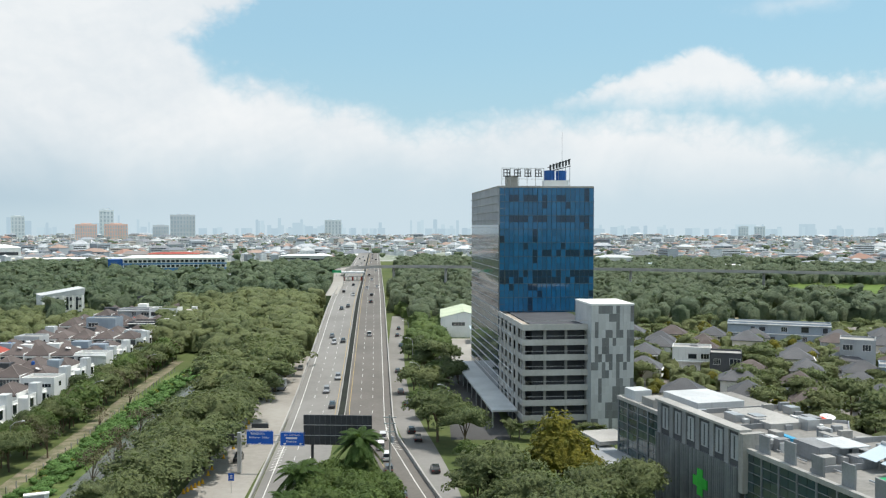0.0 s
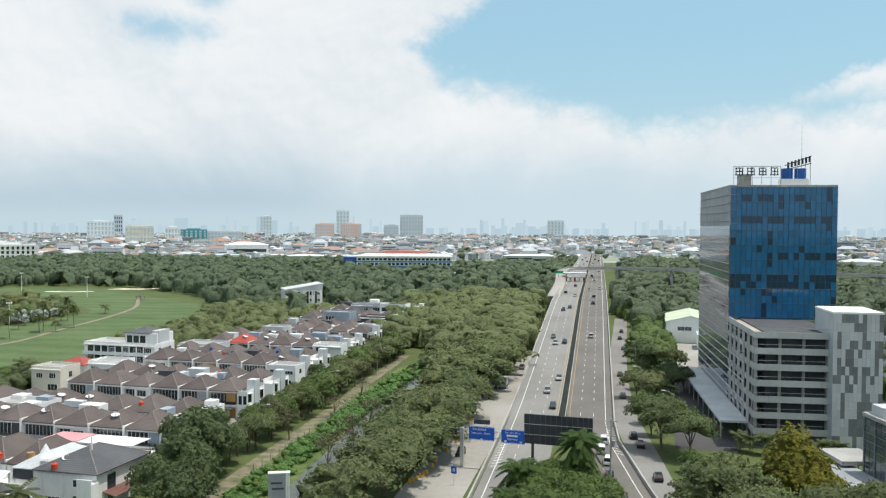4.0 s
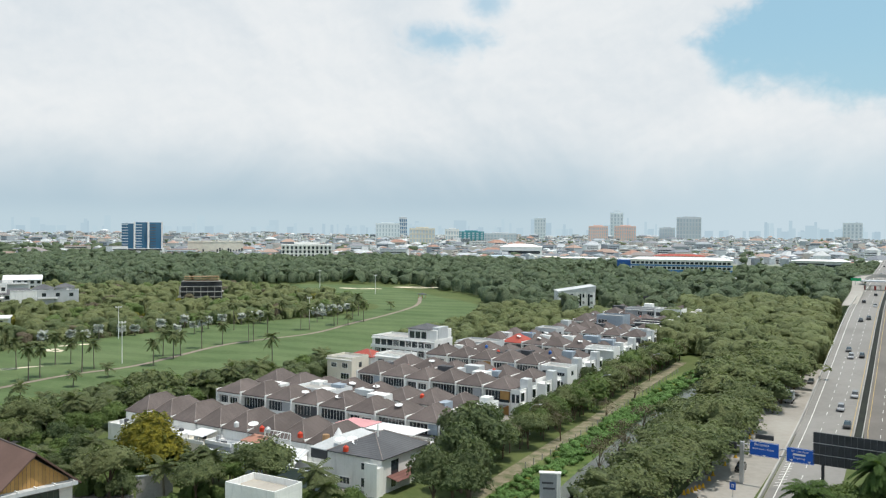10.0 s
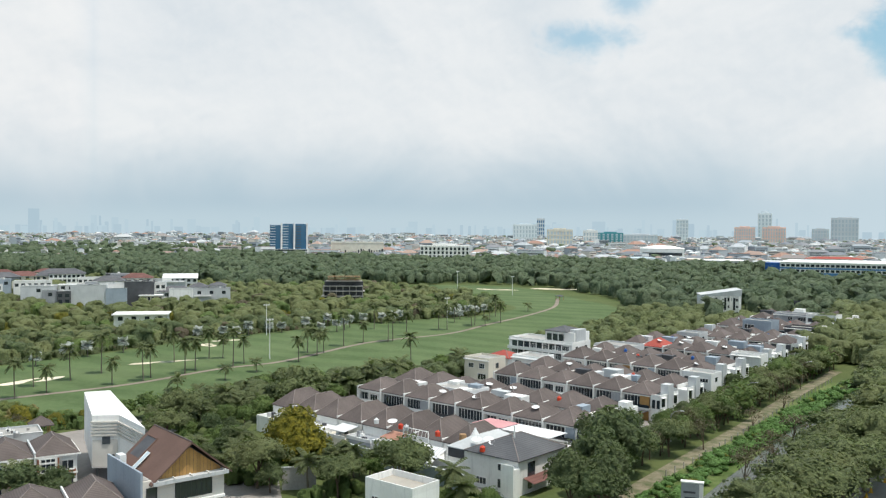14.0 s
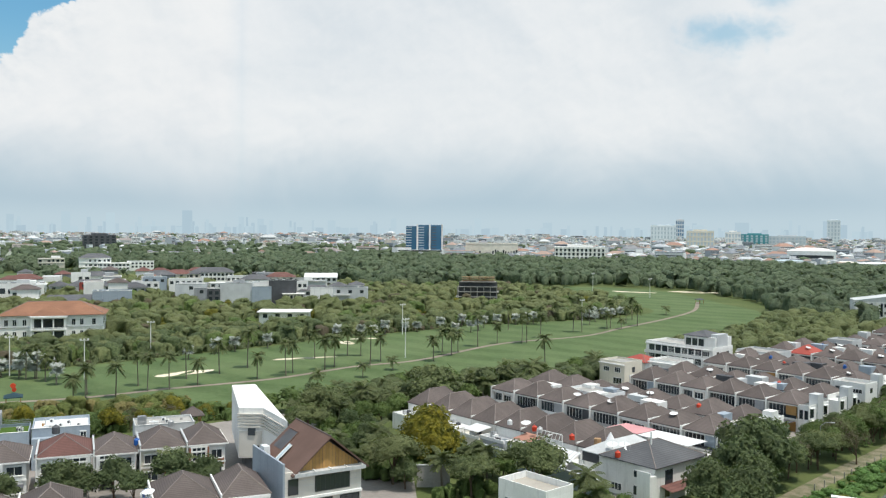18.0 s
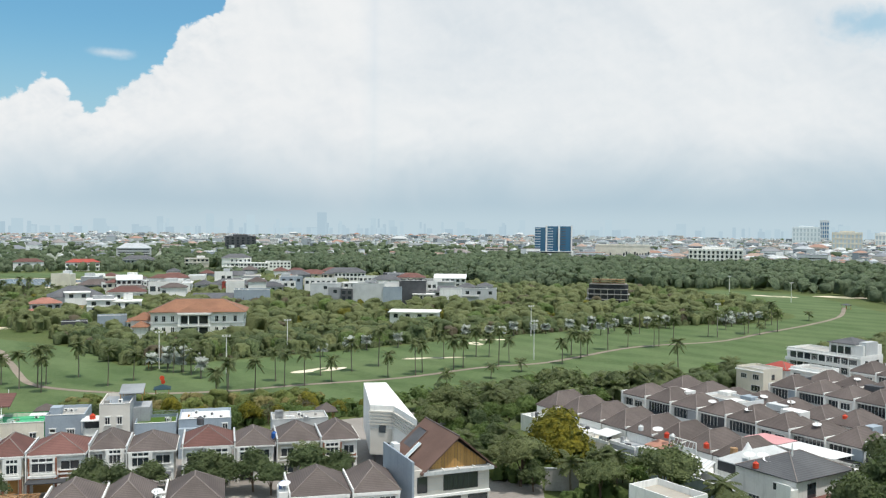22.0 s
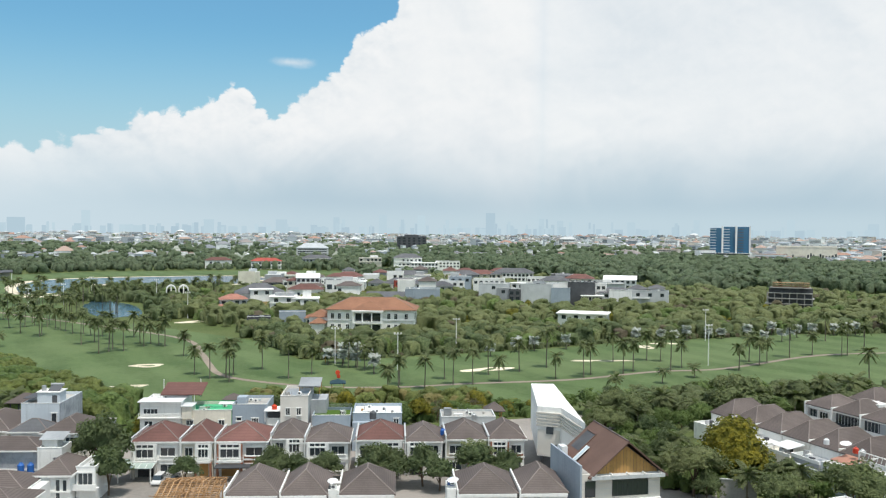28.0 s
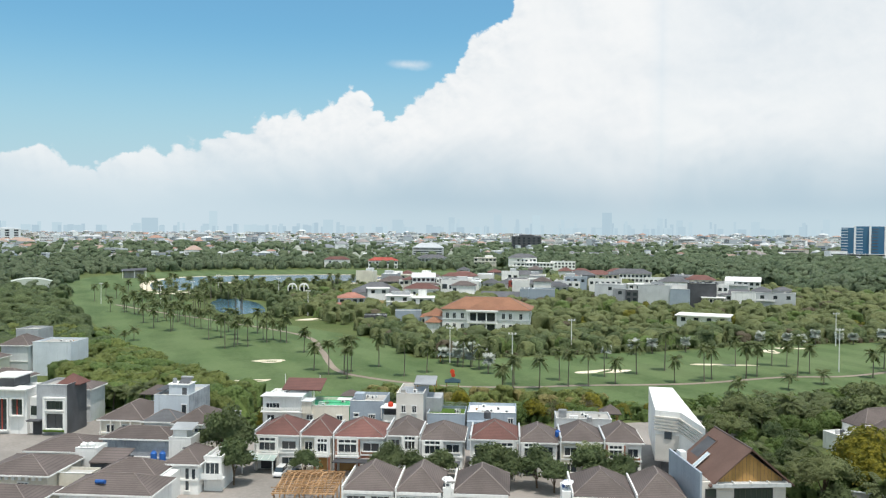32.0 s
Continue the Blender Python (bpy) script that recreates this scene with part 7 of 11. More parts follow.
part("tank_frame", Mesh().box(-5.6, -5.48, 0.4, 0.52, 7, 9.4).box(-3.8, -3.68, 0.4, 0.52, 7, 9.4).box(-5.6, -3.68, 0.4, 0.5, 9.3, 9.4).box(-5.6, -3.68, 0.4, 0.5, 8.1, 8.2), STEEL, LOW)
part("frame_tank", Mesh().box(-5.45, -3.85, 0.6, 2.0, 7.4, 9.2), STEEL, LOW, "square steel water tank")
roof_clutter(LOW, 9, -3, 5, 1, 7, 7.06, 7)
GZC = thing("gazebo", at(*lot(38.5, -26), TURN), "small garden gazebo with a brown pyramid roof", "gazebo")
part("roof", Mesh().hip(-1.9, 1.9, -1.9, 1.9, 6.6, 8.6, 0.5), ROOFB, GZC)
for px, py in ((-1.7, -1.7), (1.5, -1.7), (-1.7, 1.5), (1.5, 1.5)):
    part("post", Mesh().box(px, px + 0.2, py, py + 0.2, 0, 6.6), TIMBER, GZC)
for s, front, z, r, h, mt, lab in ((10.2, -12.5, 7.56, 0.75, 1.7, SLATE, "black rooftop water tank"), (-12.2, -19, 8.4, 0.6, 1.0, RED, "red rooftop water tank"), (24.9, 0.5, 7.0, 0.55, 1.3, BLUE, "blue rooftop water tank"), (32.6, -13.5, 7.1, 0.6, 1.3, STEEL, "steel rooftop water tank")):
    x, y = lot(s, front)
    tank(x, y, z, r, h, mt, lab)
# near row, seen from behind over its roofs
NEAR = Vector((-146.0, 32.2, 0))
for i, (s0, s1, roof) in enumerate(((-13.4, -4.7, ROOFB), (-4.5, 3.2, ROOFB), (4.9, 14.2, ROOFB), (24.4, 34.4, ROOFB), (34.7, 42.8, ROOFB))):
    p = NEAR + U * (s0 + s1) / 2 + N * 6
    e = thing("terraced_house", at(p.x, p.y, TURN), "white row house with a dark brown pyramid roof", "house", "street houses")
    hw = (s1 - s0) / 2
    part("wall", Mesh().box(-hw + 0.1, hw - 0.1, 0, 12, 0, 6.0), WHITE, e)
    part("roof", Mesh().hip(-hw + 0.2, hw - 0.1, 0.1, 12, 6.0, 9.3, 0.25), roof, e)
    ridge_caps(e, RIDGE, -hw + 0.2, hw - 0.1, 0.1, 12, 6.0, 9.3, 0.25)
    part("party_wall", Mesh().box(-hw - 0.02, -hw + 0.22, -0.5, 12.2, 0, 6.9), WHITE, e, "white party wall between roofs")
    part("fascia", Mesh().box(-hw + 0.2, hw - 0.1, -0.35, -0.16, 5.6, 6.1), WHITE, e)
    for a, b in ((-hw + 0.8, -0.4), (0.5, hw - 0.8)):
        opening(e, a, b, 3.9, 5.3, 3)
    if i in (2, 3):
        m = part("rear_annexe", Mesh().box(-hw - 1.6, -hw - 0.1, 0.4, 5.5, 0, 6.8), WHITE, e, "white service annexe with roof clutter")
        roof_clutter(m, 40 + i, -hw - 1.6, -hw + 0.2, 0.6, 4.6, 6.8, 6)
tank(*[v for v in (NEAR + U * 23.6 + N * 3.0)[:2]], 6.8, 0.65, 1.1, BLUE, "blue rooftop water tank")
dish(*[v for v in (NEAR + U * 23.8 + N * 4.6)[:2]], 6.9, 1.0, 30)
dish(*[v for v in (NEAR + U * 4.0 + N * 4.6)[:2]], 6.9, 0.9, 60)
# house with a gable of honey timber
GABLE = mat("warm_brown_roof", (0.150, 0.092, 0.074), (0.118, 0.072, 0.058), 0.6, 0.75, bump=0.3)
GH = thing("gable_house", at(-133, 81.5, 80.8), "grey and white house with brown gable roof and timber front", "house")
part("wall", Mesh().box(-7, 7, -7.4, 7.4, 0, 9.0), BEIGE, GH)
part("side_wall", Mesh().box(-7.35, -7.0, -7.6, 7.6, 0, 10.6), BLUEGREY, GH, "tall blue-grey side wall")
part("gable", Mesh().poly((-5.2, -7.3, 9.0), (7, -7.3, 9.0), (0.9, -7.3, 13.6)).poly((-5.2, -7.1, 9.0), (0.9, -7.1, 13.6), (7, -7.1, 9.0)), SLATE, GH)
for k in range(20):
    x0 = -5.0 + 0.6 * k
    top = [9.0 + 4.6 * (1 - abs(x - 0.9) / 6.1) - 0.12 for x in (x0, x0 + 0.56)]
    if min(top) > 9.08:
        part("gable_board", Mesh().poly((x0, -7.36, 9.0), (x0 + 0.56, -7.36, 9.0), (x0 + 0.56, -7.36, top[1]), (x0, -7.36, top[0])), TIMBER, GH, "honey timber board")
for sgn in (-1, 1):
    x1 = 8.0 if sgn > 0 else -5.9
    m = Mesh()
    a, b_, c_, d_ = (0.9, -8.4, 14.5), (0.9, 7.6, 14.5), (x1, 7.6, 8.6), (x1, -8.4, 8.6)
    m.poly(a, d_, c_, b_).poly(*[(p[0], p[1], p[2] - 0.28) for p in (a, b_, c_, d_)])
    for p, q in ((a, d_), (d_, c_), (c_, b_)):
        m.poly(p, q, (q[0], q[1], q[2] - 0.28), (p[0], p[1], p[2] - 0.28))
    part("roof_slope", m, GABLE, GH, "brown tiled roof slope")


def on_slope(x, lift):
    """Height over the west slope of the gable roof."""
    return 14.5 - 0.868 * (0.9 - x) + lift


part("ridge_cap", Mesh().tube((0.9, -8.4, 14.52), (0.9, 7.6, 14.52), 0.13, 0.13, 6), ROOFB, GH)
# flat panel on the slope, dark to paint in the shade of a recess
well = part("roof_opening", Mesh().poly((-3.9, 2.2, on_slope(-3.9, 0.06)), (-0.7, 2.2, on_slope(-0.7, 0.06)), (-0.7, 6.4, on_slope(-0.7, 0.06)), (-3.9, 6.4, on_slope(-3.9, 0.06))), SLATE, GH, "flat dark panel standing for a sunken roof terrace")
part("well_rim", Mesh().tube((-0.7, 2.2, on_slope(-0.7, 0.1)), (-0.7, 6.4, on_slope(-0.7, 0.1)), 0.12, 0.12, 5).tube((-3.9, 2.2, on_slope(-3.9, 0.1)), (-0.7, 2.2, on_slope(-0.7, 0.1)), 0.12, 0.12, 5), GABLE, well)
sk = part("skylight", Mesh().poly((-6.4, -0.2, on_slope(-6.4, 0.5)), (-2.9, -0.2, on_slope(-2.9, 0.5)), (-2.9, 0.9, on_slope(-2.9, 0.5)), (-6.4, 0.9, on_slope(-6.4, 0.5))), SHEETBLUE, GH, "long sloping glass skylight")
part("skylight_frame", Mesh().tube((-6.4, -0.25, on_slope(-6.4, 0.5)), (-2.9, -0.25, on_slope(-2.9, 0.5)), 0.08, 0.08, 5).tube((-6.4, 0.95, on_slope(-6.4, 0.5)), (-2.9, 0.95, on_slope(-2.9, 0.5)), 0.08, 0.08, 5), WHITE, sk)
part("side_terrace", Mesh().box(-7.0, -5.6, -6.8, 7.2, 8.9, 9.1), CONC, GH)
part("condenser", Mesh().box(-6.9, -5.8, 2.8, 4.8, 9.1, 11.2), SHEET, GH, "white boxed condenser")
part("fascia", Mesh().box(-5.6, 7.4, -8.5, -7.4, 8.3, 8.9), PALE, GH)
for k in range(5):
    part("fascia_bracket", Mesh().box(-5.0 + 2.9 * k, -4.8 + 2.9 * k, -8.6, -7.4, 8.9, 9.15), WHITE, GH)
window(GH, -1.6, 4.8, -7.4, 5.2, 7.9, 7, DARK)
window(GH, -6.4, -4.6, -7.4, 5.2, 7.9, 1, DARK)
window(GH, -3.6, 1.6, -7.4, 1.2, 4.0, 4, DARK)
window(GH, 3.0, 6.6, -7.4, 1.0, 4.0, 3, DARK)
part("ledge", Mesh().box(-7, 7, -7.9, -7.4, 4.3, 4.7), WHITE, GH)
for k in range(3):
    part("cladding_joint", Mesh().box(-7, 7, -7.42, -7.39, 5.6 + 0.9 * k, 5.64 + 0.9 * k), PALE, GH)
tank(-139.4, 76.9, 9.1, 0.7, 1.0, RED, "red rooftop water tank")
# white wedge-shaped house
WD = thing("wedge_house", at(-160, 87), "sculptural white wedge-shaped house with stepped front edges", "house")


def off(ring):
    return [(x + 160, y - 87) for x, y in ring]


part("upper_volume", Mesh().prism(off([(-157.6, 80.9), (-154.4, 84.6), (-141.0, 82.2), (-178.8, 95.9), (-181, 91.2)]), 4.0, 14.0), WHITE, WD)
part("base", Mesh().prism(off([(-157.6, 82.2), (-154.5, 84.8), (-144.0, 83.6), (-176, 94.0), (-178, 91.8)]), 0, 4.0), SLATE, WD)
for k in range(5):
    z = 12.6 - 0.62 * k
    part("front_step", Mesh().prism(off([(-157.5 + 0.02 * k, 80.5), (-154.2, 84.2), (-142.2, 82.1), (-142.0, 82.3), (-154.4, 84.6), (-157.6, 80.9)]), z, z + 0.30), BEIGE, WD)
part("front_face", Mesh().prism(off([(-157.4, 80.86), (-154.5, 84.25), (-154.6, 84.5), (-157.6, 81.1)]), 4.2, 9.4), BEIGE, WD, "ribbed pale stone front")
part("window", Mesh().prism(off([(-156.1, 82.1), (-155.2, 83.15), (-155.4, 83.4), (-156.3, 82.4)]), 8.6, 10.0), GLASS, WD)
part("window", Mesh().prism(off([(-155.0, 83.5), (-154.75, 83.8), (-154.9, 84.1), (-155.2, 83.8)]), 5.6, 6.6), GLASS, WD)
# bare timber roof frame of an unfinished house
TF = thing("timber_frame", at(-157, 13.5, 75), "unfinished raw timber roof frame of a house", "timber frame")
rt_ = random.Random(61)
for i in range(9):
    part("beam", Mesh().box(-5.4 + 1.3 * i, -5.2 + 1.3 * i, -7, 7, 3.6 + 0.1 * (i % 3), 3.85 + 0.1 * (i % 3)), RAWWOOD, TF)
for i in range(14):
    part("joist", Mesh().box(-5.6, 5.4, -6.8 + 1.05 * i, -6.66 + 1.05 * i, 3.9, 4.1), RAWWOOD, TF)
for i in range(11):
    part("rafter", Mesh().tube((-5 + i, -6.5, 4.0), (-4.8 + i, 0, 5.5), 0.08, 0.08, 4).tube((-4.8 + i, 0, 5.5), (-5 + i, 6.4, 4.1), 0.08, 0.08, 4), RAWWOOD, TF)
for i in range(26):
    x, y, a = rt_.uniform(-5, 4.6), rt_.uniform(-6, 6), rt_.uniform(-0.6, 0.6) + (1.57 if i % 3 == 0 else 0)
    L = rt_.uniform(1.2, 2.6)
    z = rt_.uniform(4.1, 4.9)
    part("batten", Mesh().tube((x - L * math.cos(a), y - L * math.sin(a), z), (x + L * math.cos(a), y + L * math.sin(a), z + rt_.uniform(-0.3, 0.4)), 0.07, 0.07, 4), RAWWOOD, TF)
for x in (-5.2, -1.7, 1.7, 5.0):
    for y in (-6.6, -2.2, 2.2, 6.6):
        part("post", Mesh().box(x, x + 0.2, y, y + 0.2, 0, 3.7), RAWWOOD, TF)
GC = thing("glass_carport", at(-180.5, 5.5, 72), "glass carport roof on white posts", "carport")
part("roof", Mesh().poly((-3.4, -2.5, 2.9), (3.4, -2.5, 2.9), (3.4, 2.5, 3.5), (-3.4, 2.5, 3.5)).poly((-3.4, -2.5, 2.8), (-3.4, 2.5, 3.4), (3.4, 2.5, 3.4), (3.4, -2.5, 2.8)), mat("greenish_glass_sheet", (0.40, 0.48, 0.45), (0.30, 0.37, 0.35), 0.6, 0.3), GC, "weathered greenish glass roof")
for k in range(6):
    part("glazing_bar", Mesh().tube((-3.4 + 1.36 * k, -2.5, 2.95), (-3.4 + 1.36 * k, 2.5, 3.55), 0.06, 0.06, 4), WHITE, GC)
for x in (-3.2, 3.0):
    part("post", Mesh().box(x, x + 0.18, -2.4, -2.2, 0, 2.85), WHITE, GC)
car(1, -176.5, 9.2, 250, 0.06)
car(0, -175.6, 12.2, 255, 0.06)


# houses at the west end of the street
def framed_window(e, x0, x1, z0, z1, y, rows=2, cols=3):
    """A deep projecting frame round tall dark glazing with bars."""
    part("window_surround", Mesh().box(x0 - 0.35, x0, y - 0.7, y, z0 - 0.3, z1 + 0.3).box(x1, x1 + 0.35, y - 0.7, y, z0 - 0.3, z1 + 0.3).box(x0, x1, y - 0.7, y, z1, z1 + 0.3).box(x0, x1, y - 0.9, y, z0 - 0.3, z0), WHITE, e)
    g_ = part("glazing", Mesh().box(x0, x1, y - 0.1, y - 0.02, z0, z1), GLASS, e)
    for i in range(1, cols):
        xx = x0 + (x1 - x0) * i / cols
        part("bar", Mesh().box(xx - 0.05, xx + 0.05, y - 0.16, y - 0.1, z0, z1), DARK, g_)
    for i in range(1, rows):
        zz = z0 + (z1 - z0) * i / rows
        part("bar", Mesh().box(x0, x1, y - 0.16, y - 0.1, zz - 0.08, zz + 0.08), DARK, g_)


# pale blue three-storey house with a stair head, a solar heater and a stained side wall
PB = flat_house(-66.4, -58.2, -14.8, 14, 10.0, PALEBLUEWALL, CONC, "pale blue three-storey house with a stained side wall", "houses at the street end", ((2.4, 3.6, 6.2, 8.6, 1),), side=WORNWALL)
part("stair_head", Mesh().box(-1.6, 3.2, 2.5, 6.5, 10.0, 12.6), PALEBLUEWALL, PB)
part("stair_door", Mesh().box(1.6, 2.7, 2.44, 2.5, 10.1, 12.0), SLATE, PB)
part("stair_cap", Mesh().box(-1.8, 3.4, 2.3, 6.7, 12.6, 12.78), WHITE, PB)
part("terrace_canopy", Mesh().box(-4.0, -1.7, 0.8, 9.0, 11.6, 11.72), SLATE, PB)
part("solar_panel", Mesh().poly((0.4, 3.2, 12.9), (3.0, 3.2, 12.9), (3.0, 5.4, 13.8), (0.4, 5.4, 13.8)).poly((0.4, 3.2, 12.8), (0.4, 5.4, 13.7), (3.0, 5.4, 13.7), (3.0, 3.2, 12.8)), SLATE, PB, "tilted solar water heater")
part("heater_tank", Mesh().tube((0.3, 5.6, 13.9), (3.1, 5.6, 13.9), 0.3, 0.3, 10), STEEL, PB)
part("roof_tank", Mesh().tube((-0.7, 4.0, 12.7), (-0.7, 4.0, 13.9), 0.55, 0.45, 12), STEEL, PB)
part("ledge", Mesh().box(-4.3, 4.3, -0.9, 0, 6.0, 6.2), WHITE, PB)
roof_clutter(PB, 21, -3.8, 3.6, 7.5, 13, 10.06, 5)
E1 = hip_house(-77.2, -67.2, -10.5, 15, 5.6, 8.6, CREAM, ROOFB, "cream house with a colonnade front and a brown hipped roof", windows=((-3.4, -1.6, 2.2, 4.6, 2), (0.2, 2.0, 2.2, 4.6, 2), (3.0, 4.4, 2.2, 4.6, 2)))
for k in range(5):
    part("column", Mesh().tube((-4.6 + 2.3 * k, -0.5, 0), (-4.6 + 2.3 * k, -0.5, 5.4), 0.22, 0.18, 8), BEIGE, E1)
hip_house(-65.8, -58.2, -8.0, 6.4, 6.0, 8.2, PALE, ROOFG, "grey house with a small pyramid roof")
E2 = hip_house(-58.0, -49.8, -5.0, 12, 6.4, 9.0, CREAM, ROOFB, "cream house with a broad brown hipped roof and white fascia", windows=((-3.0, -1.2, 2.8, 5.4, 3), (0.6, 3.2, 3.4, 5.6, 3)), dentils=True)
part("flank_wall", Mesh().box(4.3, 6.6, 6.5, 14, 0, 6.4), WORNWALL, E2, "stained grey flank wall")
part("flank_cap", Mesh().box(4.2, 6.7, 6.4, 14.1, 6.4, 6.6), CONC, E2)
SW = hip_house(-66.0, -52.0, 11.5, 8.0, 7.0, 8.8, WORNWALL, ROOFB, "house with a stained blue-grey side wall and low brown roof")
part("wall_arch", Mesh().box(4.2, 4.4, -0.08, 0, 3.2, 5.4).box(6.2, 6.4, -0.08, 0, 3.2, 5.4).box(4.2, 6.4, -0.08, 0, 5.4, 5.6), GREY, SW)
part("wall_plinth", Mesh().box(-6.0, 7.0, -0.9, 0.0, 0, 2.9), PALE, SW)
ST = flat_house(-51.9, -47.4, 13.0, 5, 7.2, WHITE, PALE, "white stair block stepping over the roofs", "houses at the street end", ((1.0, 1.9, 4.4, 5.8, 1),))
part("upper_step", Mesh().box(-2.2, 0.6, 2.2, 5, 7.2, 9.4), WHITE, ST)
part("grey_canopy", Mesh().poly((-2.4, 1.0, 9.2), (2.2, 1.0, 9.2), (2.2, 4.6, 10.0), (-2.4, 4.6, 10.0)), WASHED_, ST, "blue-grey sheet canopy")
part("hood", Mesh().box(0.8, 2.3, -0.7, 0, 5.9, 6.1), SLATE, ST)
E3 = hip_house(-48.2, -42.2, 23.5, 10, 5.6, 7.9, WHITE, ROOFB, "white house with tall corner windows and a brown roof", windows=((0.6, 1.4, 0.8, 5.0, 1), (-2.2, -1.0, 2.6, 4.8, 2), (1.8, 2.6, 2.8, 4.9, 1)))
BB2 = flat_house(-42.0, -38.6, 21.0, 8, 5.8, WHITE, PALE, "white balcony block with dark glazing", "houses at the street end", ((-1.3, 1.3, 3.0, 5.4, 3),))
part("balcony", Mesh().box(-1.9, 2.4, -1.5, 0, 2.6, 2.85).box(-1.9, 2.4, -1.5, -1.42, 2.85, 3.7), WHITE, BB2)
E4 = hip_house(-58.6, -47.6, 30.2, 8.5, 5.0, 7.3, CREAM, ROOFB, "cream house with white dentils under a brown hipped roof", windows=((-4.2, -2.6, 1.8, 3.8, 2), (2.4, 4.4, 1.6, 3.9, 3)), dentils=True)
part("side_wing", Mesh().box(5.5, 7.6, 1.0, 7.0, 0, 4.8), WHITE, E4)
part("wing_glass", Mesh().box(5.8, 7.3, 0.94, 1.02, 1.2, 4.2), GLASS, E4)
E5 = flat_house(-67.6, -63.4, 19.6, 4.5, 6.4, WHITE, PALE, "white stepped roof block with water tanks", "houses at the street end")
part("lean_to", Mesh().poly((2.2, -3.6, 5.4), (8.4, -3.6, 5.4), (8.4, 3.0, 6.6), (2.2, 3.0, 6.6)).poly((2.2, -3.6, 5.2), (2.2, 3.0, 6.4), (8.4, 3.0, 6.4), (8.4, -3.6, 5.2)), ROOFB, E5, "brown lean-to roof")
part("lean_to_wall", Mesh().box(2.4, 8.2, -3.2, 2.8, 0, 5.2), SLATE, E5)
hip_house(-80.0, -67.0, 15.0, 11.5, 5.0, 7.2, PALE, ROOFB, "pale house with a low brown hipped roof")
E6 = hip_house(-79.4, -66.4, 32.0, 13, 5.2, 7.3, CREAM, ROOFB, "cream house with a dentil cornice and a brown roof", windows=((-4.8, -3.0, 1.8, 4.0, 2), (1.0, 3.0, 1.8, 4.0, 3)), dentils=True)
E7 = flat_house(-66.2, -60.2, 28.6, 4, 4.4, CREAM, CONC, "cream courtyard wall with a small window", "houses at the street end", ((0.4, 1.9, 2.2, 3.4, 3),), rim=0.5)
E8 = hip_house(-60.0, -44.4, 40.0, 9.6, 4.8, 7.1, WHITE, ROOFB, "white house with a broad low brown roof", windows=((2.0, 4.2, 1.4, 3.8, 3), (5.0, 6.8, 1.4, 3.8, 3)))
part("roof_bundle", Mesh().tube((-2.4, 2.0, 6.4), (-0.6, 1.6, 6.5), 0.35, 0.35, 8), BLUE, E8, "blue bundle on the roof")
hip_house(-82.0, -62.0, 46.0, 10, 4.4, 6.4, CREAM, ROOFB, "cream house with a low brown roof at the street end")
# modern grey house, and its neighbour with dark glass
# grey house: the shade on its right face is put into a charcoal side colour
MG = flat_house(-96.2, -88.8, -18, 9.5, 11.2, GREY, CONC, "modern grey house with framed two-storey windows", "houses at the street end", side=SLATE)
framed_window(MG, -1.2, 3.0, 1.6, 5.2, 0.0, 1, 2)
framed_window(MG, -1.2, 3.0, 6.0, 8.2, 0.0, 1, 4)
part("white_frame", Mesh().box(-1.9, 3.6, -0.75, 0, 8.6, 9.0).box(-1.9, -1.5, -0.75, 0, 0.6, 8.6).box(3.3, 3.7, -0.75, 0, 0.6, 8.6), WHITE, MG)
part("hedge_shelf", Mesh().box(-1.6, 3.4, -1.3, 0, 1.0, 1.4), LAWN, MG)
part("attic_roof", Mesh().hip(-0.6, 4.6, 4, 9, 11.2, 13.6, 0.3), ROOFR, MG, "small reddish pyramid roof")
part("side_block", Mesh().box(-6.0, -3.7, 1.0, 7, 0, 8.6), WHITE, MG)
part("side_glazing", Mesh().box(-5.7, -4.0, 0.92, 1.0, 4.4, 6.6), GLASS, MG)
part("porch", Mesh().box(-5.4, -2.2, -1.8, 0, 3.4, 3.7), SLATE, MG)
# thin dark panel paints the shade on the wall below the porch
part("porch_shade", Mesh().box(-4.6, -2.4, -0.1, 0.0, 0, 3.4), DARK, MG)
DG = flat_house(-109.0, -98.6, -18, 10, 9.8, WHITE, PALE, "white house with a curved front of dark glass and reddish frames", "houses at the street end")
framed_window(DG, -4.6, 0.6, 1.0, 8.4, 0.0, 3, 5)
framed_window(DG, 1.6, 4.4, 4.6, 8.4, 0.0, 2, 3)
part("frame", Mesh().box(-3.0, -2.8, -0.3, -0.1, 1.0, 8.4).box(-0.9, -0.7, -0.3, -0.1, 1.0, 8.4).box(2.8, 3.0, -0.3, -0.1, 4.6, 8.4), BRICKRED, DG, "reddish window frame")
part("roof_slab", Mesh().box(-5.6, 5.6, -1.2, 4, 10.5, 10.8), WHITE, DG)
part("upper_room", Mesh().box(-4.8, 1.0, 2, 9, 10.5, 13.0), SLATE, DG)
part("upper_slab", Mesh().box(-5.2, 1.6, 1.2, 9.4, 13.0, 13.3), WHITE, DG)
hip_house(-99.0, -90.0, -32, 8, 8.2, 10.0, PALE, ROOFB, "pale house with a brown roof behind the grey house", windows=((2.0, 3.6, 5.8, 7.2, 2),))
